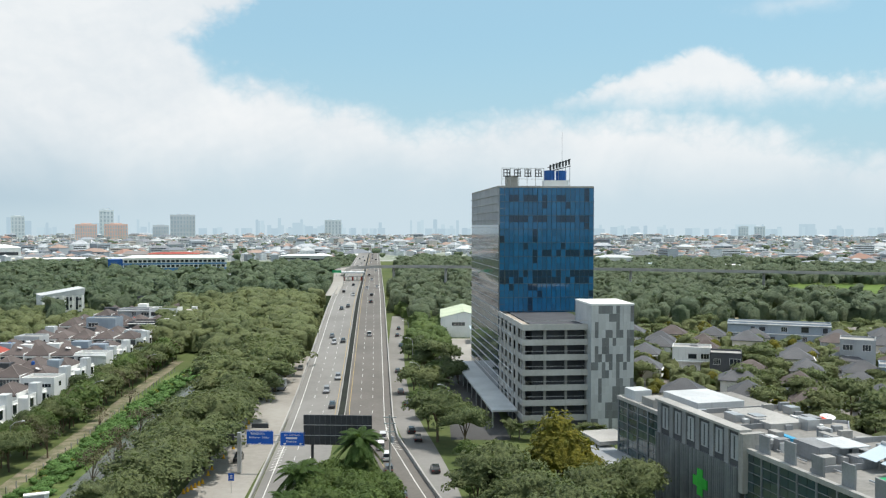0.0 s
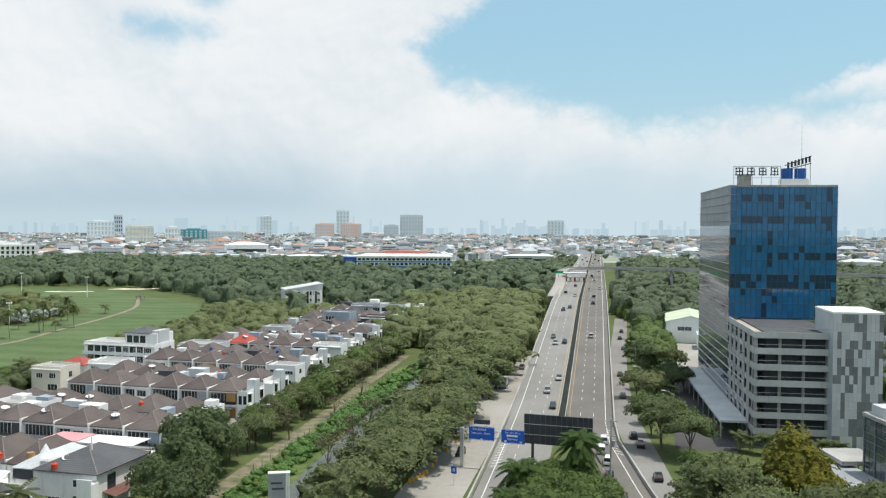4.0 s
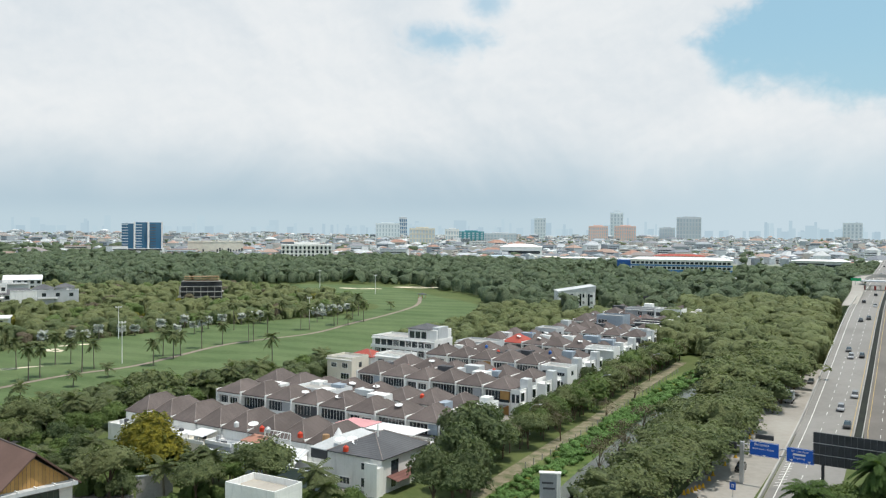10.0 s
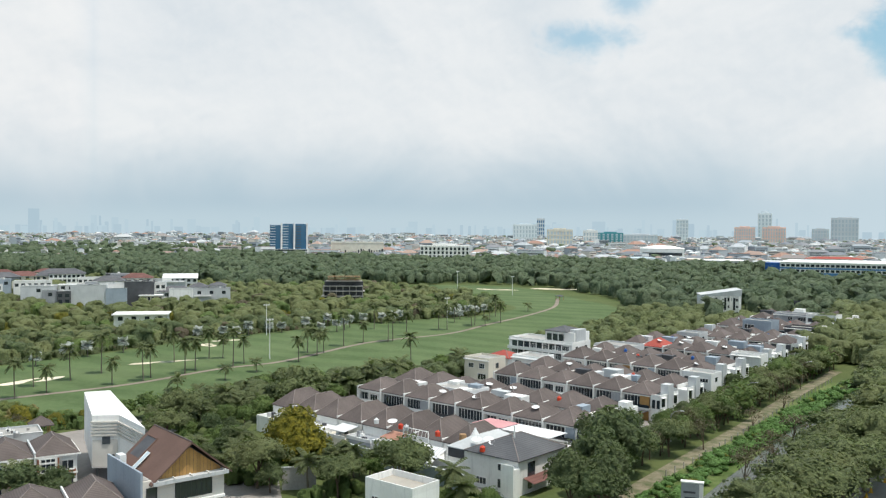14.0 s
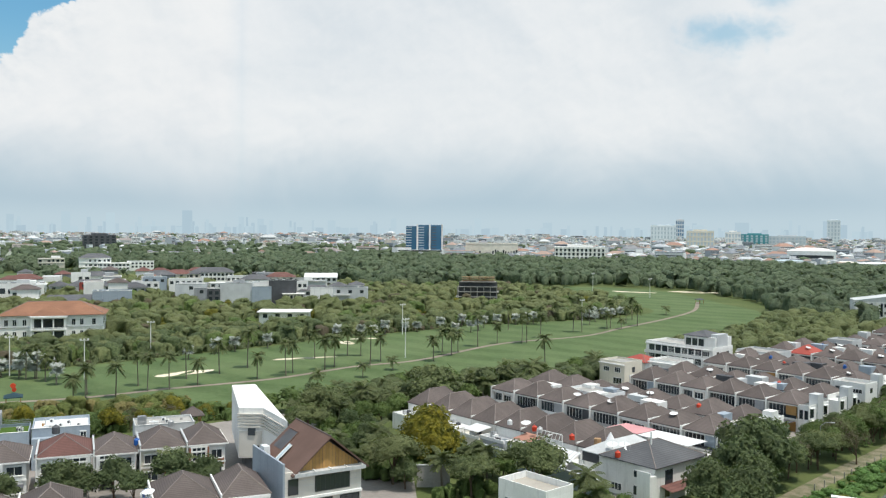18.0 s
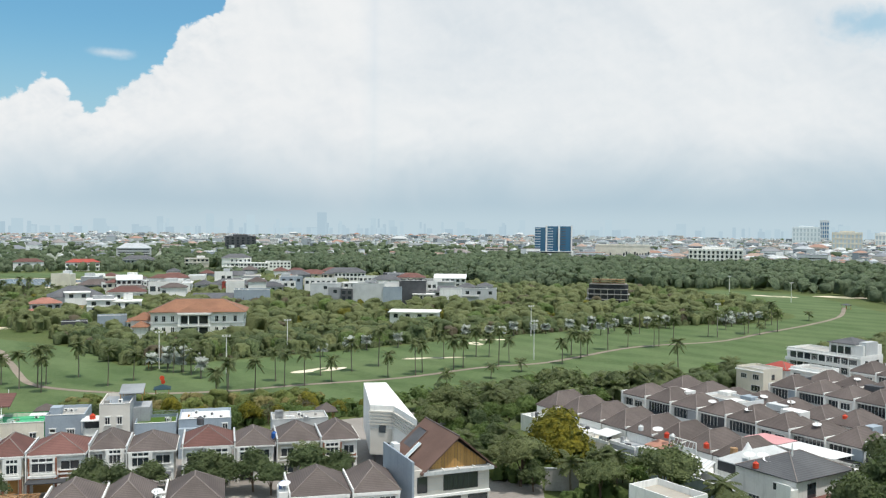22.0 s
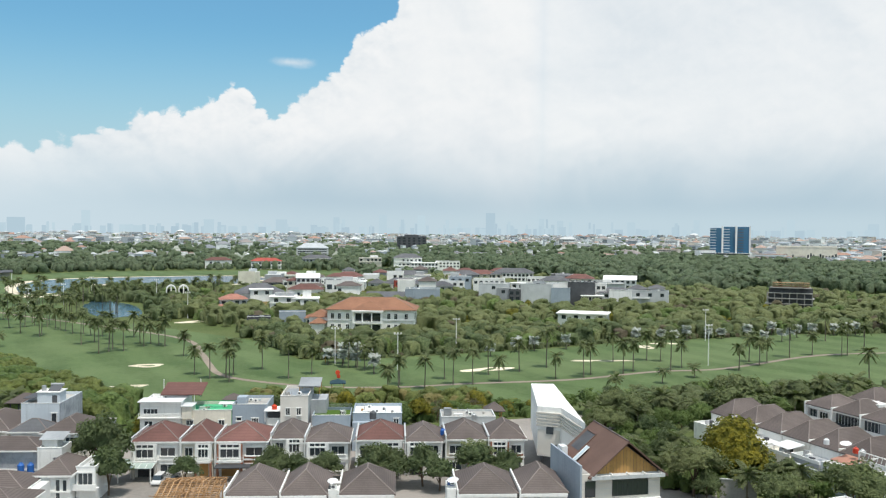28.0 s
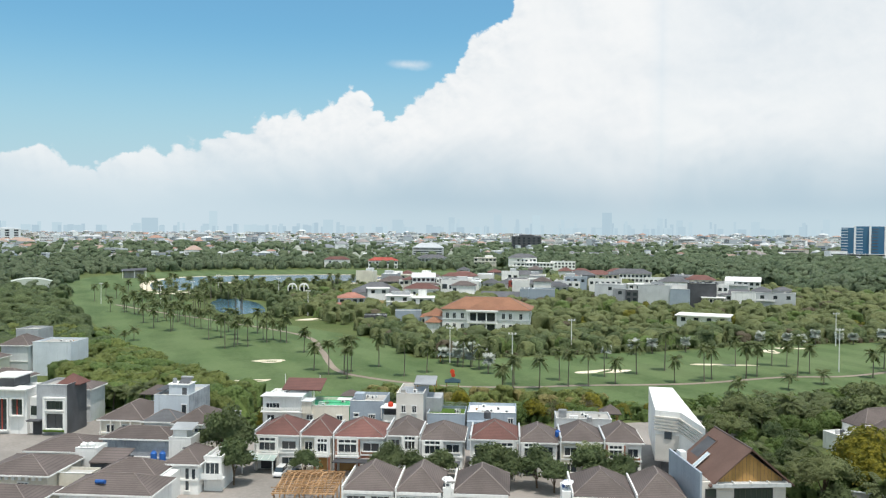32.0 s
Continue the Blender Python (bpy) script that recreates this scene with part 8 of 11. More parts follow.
# houses further out, beside the trees
PBK = flat_house(-140.5, -127.6, -95, 12, 10.4, PALEBLUEWALL, CONC, "plain pale blue-grey block beside trees", "houses at the street end", side=PALEBLUEWALL)
roof_clutter(PBK, 33, -5, 5, 2, 8, 10.46, 6)
hip_house(-150.0, -141.0, -93, 12, 10.0, 13.0, PALE, ROOFB, "pale house with a brown roof by the course")
hip_house(-156.0, -146.0, -80, 11, 7.0, 9.6, CREAM, ROOFB, "cream house with a brown roof by the course", windows=((1.0, 2.6, 4.0, 5.4, 2),))
flat_house(-156.0, -148.0, -112, 10, 12.4, GREY, CONC, "grey cubic house by the course", "houses at the street end")
hip_house(-132.0, -120.0, -52, 9, 6.5, 9.0, PALE, ROOFB, "pale house with a brown roof among trees", windows=((2.0, 4.0, 3.6, 5.4, 2),))
for s, front, z, mt in ((-53.6, 11.9, 2.9, BLUE), (-55.4, 11.9, 2.9, BLUE), (-48.4, -12.6, 6.6, BLUE), (-66.6, 18.2, 6.5, WHITE), (-65.2, 18.0, 6.5, WHITE), (-60.6, 4.0, 3.6, BLUE), (-59.0, 3.8, 3.6, BLUE)):
    x, y = lot(s, front)
    tank(x, y, z, 0.62, 1.9 if z < 3 else 1.3, mt)
GZ = thing("gazebo", at(*lot(-70.5, -28), TURN), "dark gazebo with a brown hipped roof and posts", "gazebo")
part("roof", Mesh().hip(-3.4, 3.4, -2.8, 2.8, 8.6, 10.6, 0.4), ROOFB, GZ)
part("base", Mesh().box(-3, 3, -2.6, 2.6, 0, 6.2), PALE, GZ)
for x in (-2.8, -0.9, 0.9, 2.6):
    part("post", Mesh().box(x, x + 0.2, -2.6, -2.4, 6.2, 8.6), DARK, GZ)
KEEP_CLEAR += [(-208, -125, -60, 100), (-240, -195, -75, -14), (-330, -298, -80, -38), (-160, -136, 120, 130)]
# small white cubic building with a hollow parapet roof
CUBE = thing("white_building", at(-98.8, 103.9, 1.5), "small white cubic building with a hollow parapet roof", "building")
part("wall", Mesh().box(-5.2, 5.2, -3.4, 3.2, 0, 7.6), WHITE, CUBE)
for q in ((-5.2, 5.2, -3.4, -3.2), (-5.2, 5.2, 3.0, 3.2), (-5.2, -5.0, -3.2, 3.0), (5.0, 5.2, -3.2, 3.0)):
    part("parapet", Mesh().box(*q, 7.6, 8.75), WHITE, CUBE)
part("roof", Mesh().box(-5.0, 5.0, -3.2, 3.0, 7.6, 7.68), mat("beige_roof_screed", (0.44, 0.41, 0.36), (0.34, 0.31, 0.27), 0.4, 0.9), CUBE, "beige screed roof")
for a in (-3.6, -0.6, 2.4):
    window(CUBE, a, a + 1.4, -3.4, 4.6, 6.0, 2)
KEEP_CLEAR.append((-108, -90, 96, 112))
GW2 = thing("garden_wall", at(-129, 107.2, 50), "plain grey rendered garden wall", "wall")
part("wall", Mesh().box(-3.2, 3.2, -0.2, 0.2, 0, 4.2), CONC, GW2)
part("coping", Mesh().box(-3.3, 3.3, -0.28, 0.28, 4.2, 4.35), PALE, GW2)
MS = thing("entrance_monument", at(-66.6, 142.2, 24), "tall pale entrance monument slab with dark script", "monument")
part("slab", Mesh().box(-1.5, 1.5, -0.5, 0.5, 0, 6.2), GREY, MS)
part("side_slab", Mesh().box(1.5, 2.2, -0.6, 0.6, 0, 6.1), WHITE, MS)
part("cap", Mesh().box(-1.6, 2.3, -0.65, 0.65, 6.2, 6.4), WHITE, MS)
for i, (x0, x1, z) in enumerate(((-1.1, 0.9, 4.4), (-0.9, 1.2, 3.4))):
    part("script_bar", Mesh().box(x0, x1, -0.56, -0.5, z, z + 0.35), SLATE, MS)

# ---------- villas beyond the fairway ----------
MN = thing("mansion", at(-388, 113, 67), "white two-storey mansion with a terracotta hipped roof and columned balconies", "house")
part("wall", Mesh().box(-20, 20, 0, 19, 0, 11.4), WHITE, MN)
part("roof", Mesh().hip(-20, 20, 0, 19, 11.4, 16.6, 1.2), ROOFT, MN)
ridge_caps(MN, RIDGE, -20, 20, 0, 19, 11.4, 16.6, 1.2)
bay = part("centre_bay", Mesh().box(-7.5, 5.5, -1.6, 0, 0, 11.4), WHITE, MN)
part("centre_roof", Mesh().hip(-7.5, 5.5, -1.6, 12, 11.4, 15.4, 1.2), ROOFT, MN)
part("cornice", Mesh().box(-20.5, 20.5, -0.5, -0.02, 10.7, 11.3), WHITE, MN)
part("side_cornice", Mesh().box(20.02, 20.5, -0.02, 19.4, 10.7, 11.3), WHITE, MN)
part("string_course", Mesh().box(-20.3, 20.3, -0.3, -0.02, 6.4, 6.8), PALE, MN)
part("wing", Mesh().box(-29, -20, 3, 15, 0, 7.6), WHITE, MN)
part("wing_roof", Mesh().hip(-29, -20, 3, 15, 7.6, 10.8, 0.8), ROOFT, MN)
part("front_wing", Mesh().box(-27, -21, -5, 3, 0, 5.4), WHITE, MN)
part("front_wing_roof", Mesh().hip(-27, -21, -5, 3, 5.4, 7.8, 0.7), ROOFT, MN)
for z in (0.6, 5.8):
    part("loggia_glass", Mesh().box(-6.8, 4.8, -1.66, -1.6, z + 0.4, z + 4.2), GLASS, MN, "dark loggia openings")
    part("balcony", Mesh().box(-8, 6, -4.2, -1.6, z - 0.3, z), WHITE, MN)
    part("balustrade", Mesh().box(-8, 6, -4.2, -4.08, z + 0.75, z + 0.9), WHITE, MN)
    for k in range(14):
        part("baluster", Mesh().box(-7.9 + 1.06 * k, -7.7 + 1.06 * k, -4.2, -4.08, z, z + 0.75), WHITE, MN)
    for x in (-7.6, -3.4, 0.9, 5.2):
        part("column", Mesh().tube((x, -3.6, z), (x, -3.6, z + 4.9), 0.32, 0.28, 8), WHITE, MN)
part("portico_roof", Mesh().box(-8.2, 6.2, -4.4, -1.6, 10.7, 11.4), WHITE, MN)
for x in (-17.6, -14.4, -10.6, 8.4, 11.6, 16.4):
    for z in (2.2, 7.2):
        window(MN, x - 0.75, x + 0.75, 0, z, z + 2.6, 2, framing=WHITE)
for y0 in (3.0, 8.0, 13.0):
    for z in (2.2, 7.2):
        part("side_window", Mesh().box(19.98, 20.06, y0, y0 + 1.6, z, z + 2.6), GLASS, MN)
for x in (9.0, 12.2):
    part("skylight", Mesh().poly((x - 1.2, 4.2, 13.85), (x + 1.2, 4.2, 13.85), (x + 1.2, 6.2, 14.95), (x - 1.2, 6.2, 14.95)), SHEET, MN)
KEEP_CLEAR.append((-410, -368, 82, 142))
OCHRE = mat("ochre_paint", (0.62, 0.47, 0.22), (0.52, 0.39, 0.18), 0.5, 0.8)
ROOFSALMON = mat("faded_salmon_tile", (0.46, 0.22, 0.17), (0.34, 0.16, 0.12), 0.6, 0.85, bump=0.3, course=0.35)
VROOF = {"ROOFR": ROOFR, "ROOFG": ROOFG, "ROOFB": ROOFB, "ROOFT": ROOFT, "ROOFSALMON": ROOFSALMON, "ROOFSLATE": SLATE}


def villa(x, y, turn, label, masses):
    """A large house of several joined blocks, each with its own roof and rows of windows."""
    r = random.Random(int(x * 5 - y * 3))
    e = thing("villa", at(x, y, turn), label, "house", "villas beyond the golf course")
    for x0, x1, y0, y1, h, wall, roof, cols, rows in masses:
        part("block", Mesh().box(x0, x1, y0, y1, 0, h), wall, e)
        if roof in VROOF:
            part("roof", Mesh().hip(x0, x1, y0, y1, h, h + min(x1 - x0, y1 - y0) * 0.27, 0.7), VROOF[roof], e)
            part("eave", Mesh().box(x0 - 0.5, x1 + 0.5, y0 - 0.5, y0 - 0.02, h - 0.35, h - 0.03), WHITE, e)
        elif roof == "mansard":
            part("mansard", Mesh().frustum(x0, x1, y0, y1, h, h + 3.4, 1.7), ROOFG, e)
            part("cornice", Mesh().box(x0 - 0.5, x1 + 0.5, y0 - 0.5, y0, h - 0.5, h), WHITE, e)
            part("roof", Mesh().box(x0 + 1.7, x1 - 1.7, y0 + 1.7, y1 - 1.7, h + 3.4, h + 3.6), PALE, e)
            for k in range(4):
                cx = x0 + (x1 - x0) * (0.16 + 0.235 * k)
                d = part("dormer", Mesh().box(cx - 1.2, cx + 1.2, y0 - 0.1, y0 + 2, h, h + 2.6).tube((cx, y0 - 0.1, h + 2.6), (cx, y0 + 2, h + 2.6), 1.2, 1.2, 14), WHITE, e)
                part("dormer_window", Mesh().tube((cx, y0 - 0.16, h + 1.8), (cx, y0 - 0.1, h + 1.8), 0.7, 0.7, 12), GLASS, d)
        elif roof in ("shed", "SHEETSHED"):
            z = h + 2.6
            part("roof", Mesh().poly((x0 - 0.5, y0 - 0.8, h), (x1 + 0.5, y0 - 0.8, h), (x1 + 0.5, y1, z), (x0 - 0.5, y1, z)).poly((x0 - 0.5, y0 - 0.8, h - 0.2), (x0 - 0.5, y1, z - 0.2), (x1 + 0.5, y1, z - 0.2), (x1 + 0.5, y0 - 0.8, h - 0.2)).poly((x0 - 0.5, y0 - 0.8, h - 0.2), (x1 + 0.5, y0 - 0.8, h - 0.2), (x1 + 0.5, y0 - 0.8, h), (x0 - 0.5, y0 - 0.8, h)), ROOFG if roof == "shed" else SHEET, e)
        elif roof == "canopy":
            part("roof_slab", Mesh().box(x0 - 0.8, x1 + 0.8, y0 - 1.6, y1 + 1, h, h + 0.5), WHITE, e)
        elif roof == "slab":
            part("roof_slab", Mesh().box(x0 - 0.6, x1 + 0.6, y0 - 0.8, y1 + 0.3, h, h + 0.35), WHITE, e)
            for z in ([] if rows < 2 else [h * k / rows for k in range(1, rows)]):
                part("floor_band", Mesh().box(x0 - 0.3, x1 + 0.3, y0 - 0.6, y0, z - 0.2, z + 0.1), WHITE, e)
        else:
            part("parapet", Mesh().box(x0, x1, y0, y0 + 0.25, h, h + 0.8).box(x0, x1, y1 - 0.25, y1, h, h + 0.8).box(x0, x0 + 0.25, y0 + 0.25, y1 - 0.25, h, h + 0.8).box(x1 - 0.25, x1, y0 + 0.25, y1 - 0.25, h, h + 0.8), wall, e)
            part("coping", Mesh().box(x0 - 0.1, x1 + 0.1, y0 - 0.1, y0 + 0.35, h + 0.8, h + 0.95), WHITE, e)
            part("roof", Mesh().box(x0 + 0.25, x1 - 0.25, y0 + 0.25, y1 - 0.25, h, h + 0.06), CONC, e)
            for k in range(r.randrange(1, 4)):
                ax, ay = r.uniform(x0 + 1, x1 - 2), r.uniform(y0 + 1, y1 - 2)
                part("roof_unit", Mesh().box(ax, ax + r.uniform(0.7, 1.8), ay, ay + 1.0, h + 0.06, h + r.uniform(0.9, 1.7)), r.choice((WHITE, STEEL, PALE)), e)
        for j in range(rows):
            z0 = h - 3.4 * (j + 1) + 0.7
            for k in range(cols):
                cx = x0 + (x1 - x0) * (k + 0.5) / cols
                hw = min(1.1, (x1 - x0) / cols * 0.32)
                part("window", Mesh().box(cx - hw, cx + hw, y0 - 0.04, y0 + 0.02, z0, z0 + 2.0), GLASS, e)
        if cols and r.random() < 0.4 and h > 7:
            part("balcony", Mesh().box(x0 + 0.4, (x0 + x1) / 2, y0 - 1.4, y0, h - 4.0, h - 3.8).box(x0 + 0.4, (x0 + x1) / 2, y0 - 1.4, y0 - 1.3, h - 3.8, h - 3.0), WHITE, e)
    a = math.radians(turn)
    for x0, x1, y0, y1 in [q[:4] for q in masses]:
        for u in np.arange(x0 + 2, x1 - 1, 4.0):
            for v in np.arange(y0 + 1.5, y1, 4.0):
                KEEP_CLEAR.append((x + u * math.cos(a) - v * math.sin(a) - 3.4, x + u * math.cos(a) - v * math.sin(a) + 3.4, y + u * math.sin(a) + v * math.cos(a) - 3.4, y + u * math.sin(a) + v * math.cos(a) + 3.4))
    return e


villa(-631.9, 160.7, 73, "large white villa with a grey mansard roof and arched dormers", ((-19.1, 19.1, 0.0, 16.0, 6.9, WHITE, 'mansard', 9, 2), (-9.9, 14.1, 3.0, 13.0, 12.1, WHITE, 'ROOFR', 0, 0), (-16.8, 5.3, 8.0, 20.0, 10.1, PALE, 'flat', 0, 0),))
villa(-490.3, 98.1, 75, "white three-storey villa with stepped flat roofs", ((-13.5, 0.6, 0.0, 13.0, 9.6, WHITE, 'slab', 2, 3), (0.0, 13.5, -1.2, 11.8, 8.7, WHITE, 'slab', 3, 3), (4.5, 9.1, 4.0, 10.0, 11.8, WHITE, 'flat', 1, 0), (-11.0, -0.3, 5.0, 14.0, 10.8, GREY, 'flat', 0, 0),))
villa(-521.2, 84.7, 83, "ochre villa with a white upper floor and dark roof", ((-11.5, 6.1, 0.0, 12.0, 4.1, OCHRE, 'flat', 0, 0), (-6.1, 6.8, 2.0, 12.0, 11.6, WHITE, 'slab', 2, 1), (-14.5, 14.5, 9.0, 31.0, 8.8, PALE, 'ROOFG', 0, 0),))
villa(-505.9, 65.4, 86, "pale villa with a faded salmon tile roof", ((-5.9, 8.9, 0.0, 11.0, 7.7, PALE, 'ROOFSALMON', 4, 2), (-8.8, 0.4, -3.0, 1.0, 4.2, CREAM, 'ROOFSALMON', 2, 1),))
villa(-518.3, 171.7, 69, "grey villa with a shed roof and a blue-grey slab wall", ((-22.8, 6.7, 0.0, 12.0, 5.9, GREY, 'shed', 7, 1), (1.4, 6.7, -1.0, 13.0, 10.3, BLUEGREY, 'flat', 0, 0), (6.7, 22.9, 1.0, 15.0, 10.2, BLUEGREY, 'flat', 0, 0),))
villa(-609.3, 195.8, 70, "white villa under a large charcoal hipped roof", ((-8.6, 19.8, 0.0, 16.0, 7.8, WHITE, 'ROOFG', 5, 2), (-19.8, -7.4, 2.0, 14.0, 8.0, PALE, 'ROOFG', 2, 1), (-0.8, 4.9, -1.0, 3.0, 9.9, BRICKRED, 'flat', 1, 1),))
villa(-569.3, 219.0, 65, "pale villa with a dark blue-grey roof", ((-13.1, 5.7, 0.0, 12.0, 8.4, PALE, 'ROOFSLATE', 4, 2), (-4.6, 13.4, 10.0, 24.0, 11.0, WHITE, 'flat', 4, 1),))
villa(-501.4, 231.0, 60, "pale cubic house with a blank side wall and dark bay", ((-14.2, 4.6, 0.0, 14.0, 13.5, PALE, 'flat', 1, 1), (-2.8, 5.7, -1.5, 6.5, 11.2, GREY, 'flat', 1, 1), (4.9, 12.4, -2.5, 7.5, 10.6, SLATE, 'flat', 2, 2), (5.7, 14.3, 4.0, 10.0, 14.5, WHITE, 'slab', 2, 1),))
villa(-485.7, 253.7, 55, "broad cubic house with pale and blue-grey walls", ((-15.5, 4.2, 0.0, 13.0, 13.8, PALE, 'flat', 0, 0), (3.9, 15.5, -1.0, 11.0, 12.0, BLUEGREY, 'flat', 0, 0), (0.0, 14.2, 6.0, 13.0, 14.3, WHITE, 'flat', 0, 0), (-8.6, -2.1, 7.0, 12.0, 15.4, GREY, 'flat', 1, 1),))
villa(-471.8, 274.8, 56, "charcoal cubic house with a cream arcaded wing", ((-11.4, 5.1, 0.0, 14.0, 15.8, SLATE, 'flat', 2, 0), (-2.6, 9.9, -4.0, 4.0, 8.3, CREAM, 'slab', 6, 1), (2.3, 11.6, 7.0, 16.0, 14.5, WHITE, 'flat', 3, 1),))
villa(-458.9, 299.6, 53, "white house with a blank gable wall and grey roofs", ((-21.2, 0.0, 2.0, 14.0, 9.7, PALE, 'ROOFG', 2, 1), (-14.1, -0.4, -1.5, 2.5, 11.1, WHITE, 'flat', 0, 0), (-2.8, 7.8, 1.0, 11.0, 12.5, PALE, 'ROOFG', 2, 2), (-0.4, 21.1, -0.5, 11.5, 11.1, PALE, 'flat', 3, 1), (9.2, 18.4, 3.0, 11.0, 13.3, GREY, 'ROOFG', 0, 0),))
villa(-391.6, 225.8, 53, "low white pavilion with a bright flat roof", ((-12.4, 12.4, 0.0, 13.0, 5.9, WHITE, 'canopy', 4, 1),))
villa(-551.3, 344.3, 56, "white row house with a pale sheet roof", ((-7.9, 15.5, 0.0, 12.0, 12.3, WHITE, 'SHEETSHED', 6, 2), (-15.5, -6.3, 2.0, 12.0, 10.6, PALE, 'flat', 2, 1),))
villa(-557.4, 314.5, 58, "pale house with a long red-brown tile roof", ((-6.4, 13.8, 0.0, 12.0, 13.1, CREAM, 'ROOFR', 4, 1), (-14.0, 1.9, 8.0, 18.0, 14.9, GREY, 'flat', 3, 1),))
villa(-650.2, 309.2, 62, "white classical villa with a grey roof and tall windows", ((-7.9, 17.1, 0.0, 14.0, 12.3, WHITE, 'ROOFG', 8, 2), (-17.2, -5.1, 3.0, 13.0, 11.0, CREAM, 'ROOFG', 3, 1),))
villa(-699.3, 297.5, 65, "cream villa under a red-brown hipped roof", ((-6.4, 16.6, 0.0, 14.0, 8.9, CREAM, 'ROOFR', 4, 1), (-16.8, -2.0, 10.0, 20.0, 11.1, WHITE, 'ROOFR', 2, 1),))
villa(-640.7, 256.2, 66, "white house with a bright orange hipped roof", ((-6.2, 6.2, 0.0, 11.0, 10.2, WHITE, 'ROOFT', 3, 1),))
villa(-570.1, 243.8, 64, "long pale blue flat-roofed house", ((-19.5, -4.4, 0.0, 11.0, 13.9, BLUEGREY, 'flat', 3, 1), (-2.8, 19.6, 2.0, 14.0, 12.4, WHITE, 'flat', 6, 1),))
villa(-587.1, 123.6, 77, "grey flat-roofed house with a white upper storey", ((-5.4, 8.5, 0.0, 12.0, 8.4, BLUEGREY, 'flat', 0, 0), (-4.7, 10.9, 6.0, 18.0, 14.2, WHITE, 'SHEETSHED', 5, 1), (-10.9, -2.3, 8.0, 18.0, 12.1, CREAM, 'ROOFR', 2, 1),))
villa(-629.6, 114.7, 81, "brown timber-roofed villa beside the trees", ((-10.9, 8.8, 0.0, 14.0, 8.9, SLATE, 'ROOFB', 4, 1), (3.1, 10.9, -1.0, 5.0, 9.8, WHITE, 'flat', 2, 1),))
villa(-422.7, 79.2, 79, "low grey outbuilding beside the villas", ((-1.8, 10.9, 0.0, 8.0, 7.4, BLUEGREY, 'flat', 0, 0), (-16.8, -5.9, -4.0, 4.0, 5.6, SLATE, 'flat', 0, 0), (10.9, 16.9, -2.0, 8.0, 5.2, WHITE, 'ROOFT', 2, 1),))
villa(-610.8, 321.0, 60, "white flat-roofed house in the second row", ((-16.0, 4.4, 0.0, 12.0, 10.2, WHITE, 'flat', 6, 1), (2.7, 16.1, 5.0, 15.0, 12.8, SLATE, 'flat', 4, 1),))
villa(-929.6, 340.5, 68, "white villa with terraces in the woods", ((-22.0, 8.6, 0.0, 14.0, 8.5, WHITE, 'slab', 8, 2), (5.4, 33.0, 6.0, 20.0, 9.8, WHITE, 'flat', 7, 2), (-32.1, -4.1, -20.0, -8.0, 3.0, GREY, 'flat', 4, 1),))
for x, y, turn, w, d, h, wl, rf, rm, fl, lab in (
        
        (-985, 286, 74, 26, 16, 13, CREAM, "flat", None, 3, "cream flat-roofed block in the woods"), (-955, 322, 71, 32, 18, 14, WHITE, "hip", ROOFG, 3, "white classical villa in the woods"), 
        (-710, 240, 71, 25, 14, 8.8, WHITE, "hip", ROOFG, 2, "white house with a dark grey roof"), 
        
        (-716, 342, 64, 34, 14, 9.5, WHITE, "hip", ROOFG, 2, "white villa with a grey roof"), (-560, 120, 76, 22, 12, 9, WHITE, "hip", ROOFR, 2, "white house with a red-brown roof"),
        (-640, 225, 70, 24, 14, 10, WHITE, "flat", None, 2, "white flat-roofed villa among trees"), (-610, 270, 66, 24, 14, 10, CREAM, "flat", None, 2, "cream flat-roofed villa among trees"),
        (-560, 300, 60, 20, 13, 12, WHITE, "hip", ROOFG, 3, "white villa with a grey roof"), (-680, 280, 67, 22, 14, 10, GREY, "hip", ROOFG, 2, "grey villa with a dark roof"), (-540, 335, 58, 18, 12, 11, PALE, "flat", None, 3, "pale cubic villa among trees"), (-680, 180, 74, 22, 14, 10, WHITE, "hip", ROOFR, 2, "white villa with a red roof"),
        (-595, 130, 77, 18, 12, 9, CREAM, "hip", ROOFB, 2, "cream villa with a brown roof"), (-660, 120, 79, 20, 12, 8, WHITE, "hip", ROOFB, 2, "white villa with a brown roof"), (-1010, 170, 80, 34, 14, 9, WHITE, "hip", BRICKRED, 2, "white house with a red roof beyond the lake"), (-1040, 120, 84, 30, 14, 9, WHITE, "hip", ROOFR, 2, "white house with a reddish roof beyond the lake"),
        (-1060, 240, 78, 36, 16, 10, GREY, "hip", ROOFG, 2, "grey house with a dark roof beyond the lake")):
    block_house(x, y, turn, w, d, h, wl, lab, rf, fl, rm, name="villa", group="villas beyond the golf course", sides=False, bars=2, plain=True, share=0.62, head=rf == "flat" and w < 24)
    KEEP_CLEAR.append((x - w * 0.55, x + 12, y - w * 0.55, y + w * 0.55))
KEEP_CLEAR += [(-402, -368, 204, 236)]
AP = thing("arched_pavilion", at(-600, 43, 86), "white pavilion of two tall arches by the pond", "pavilion")
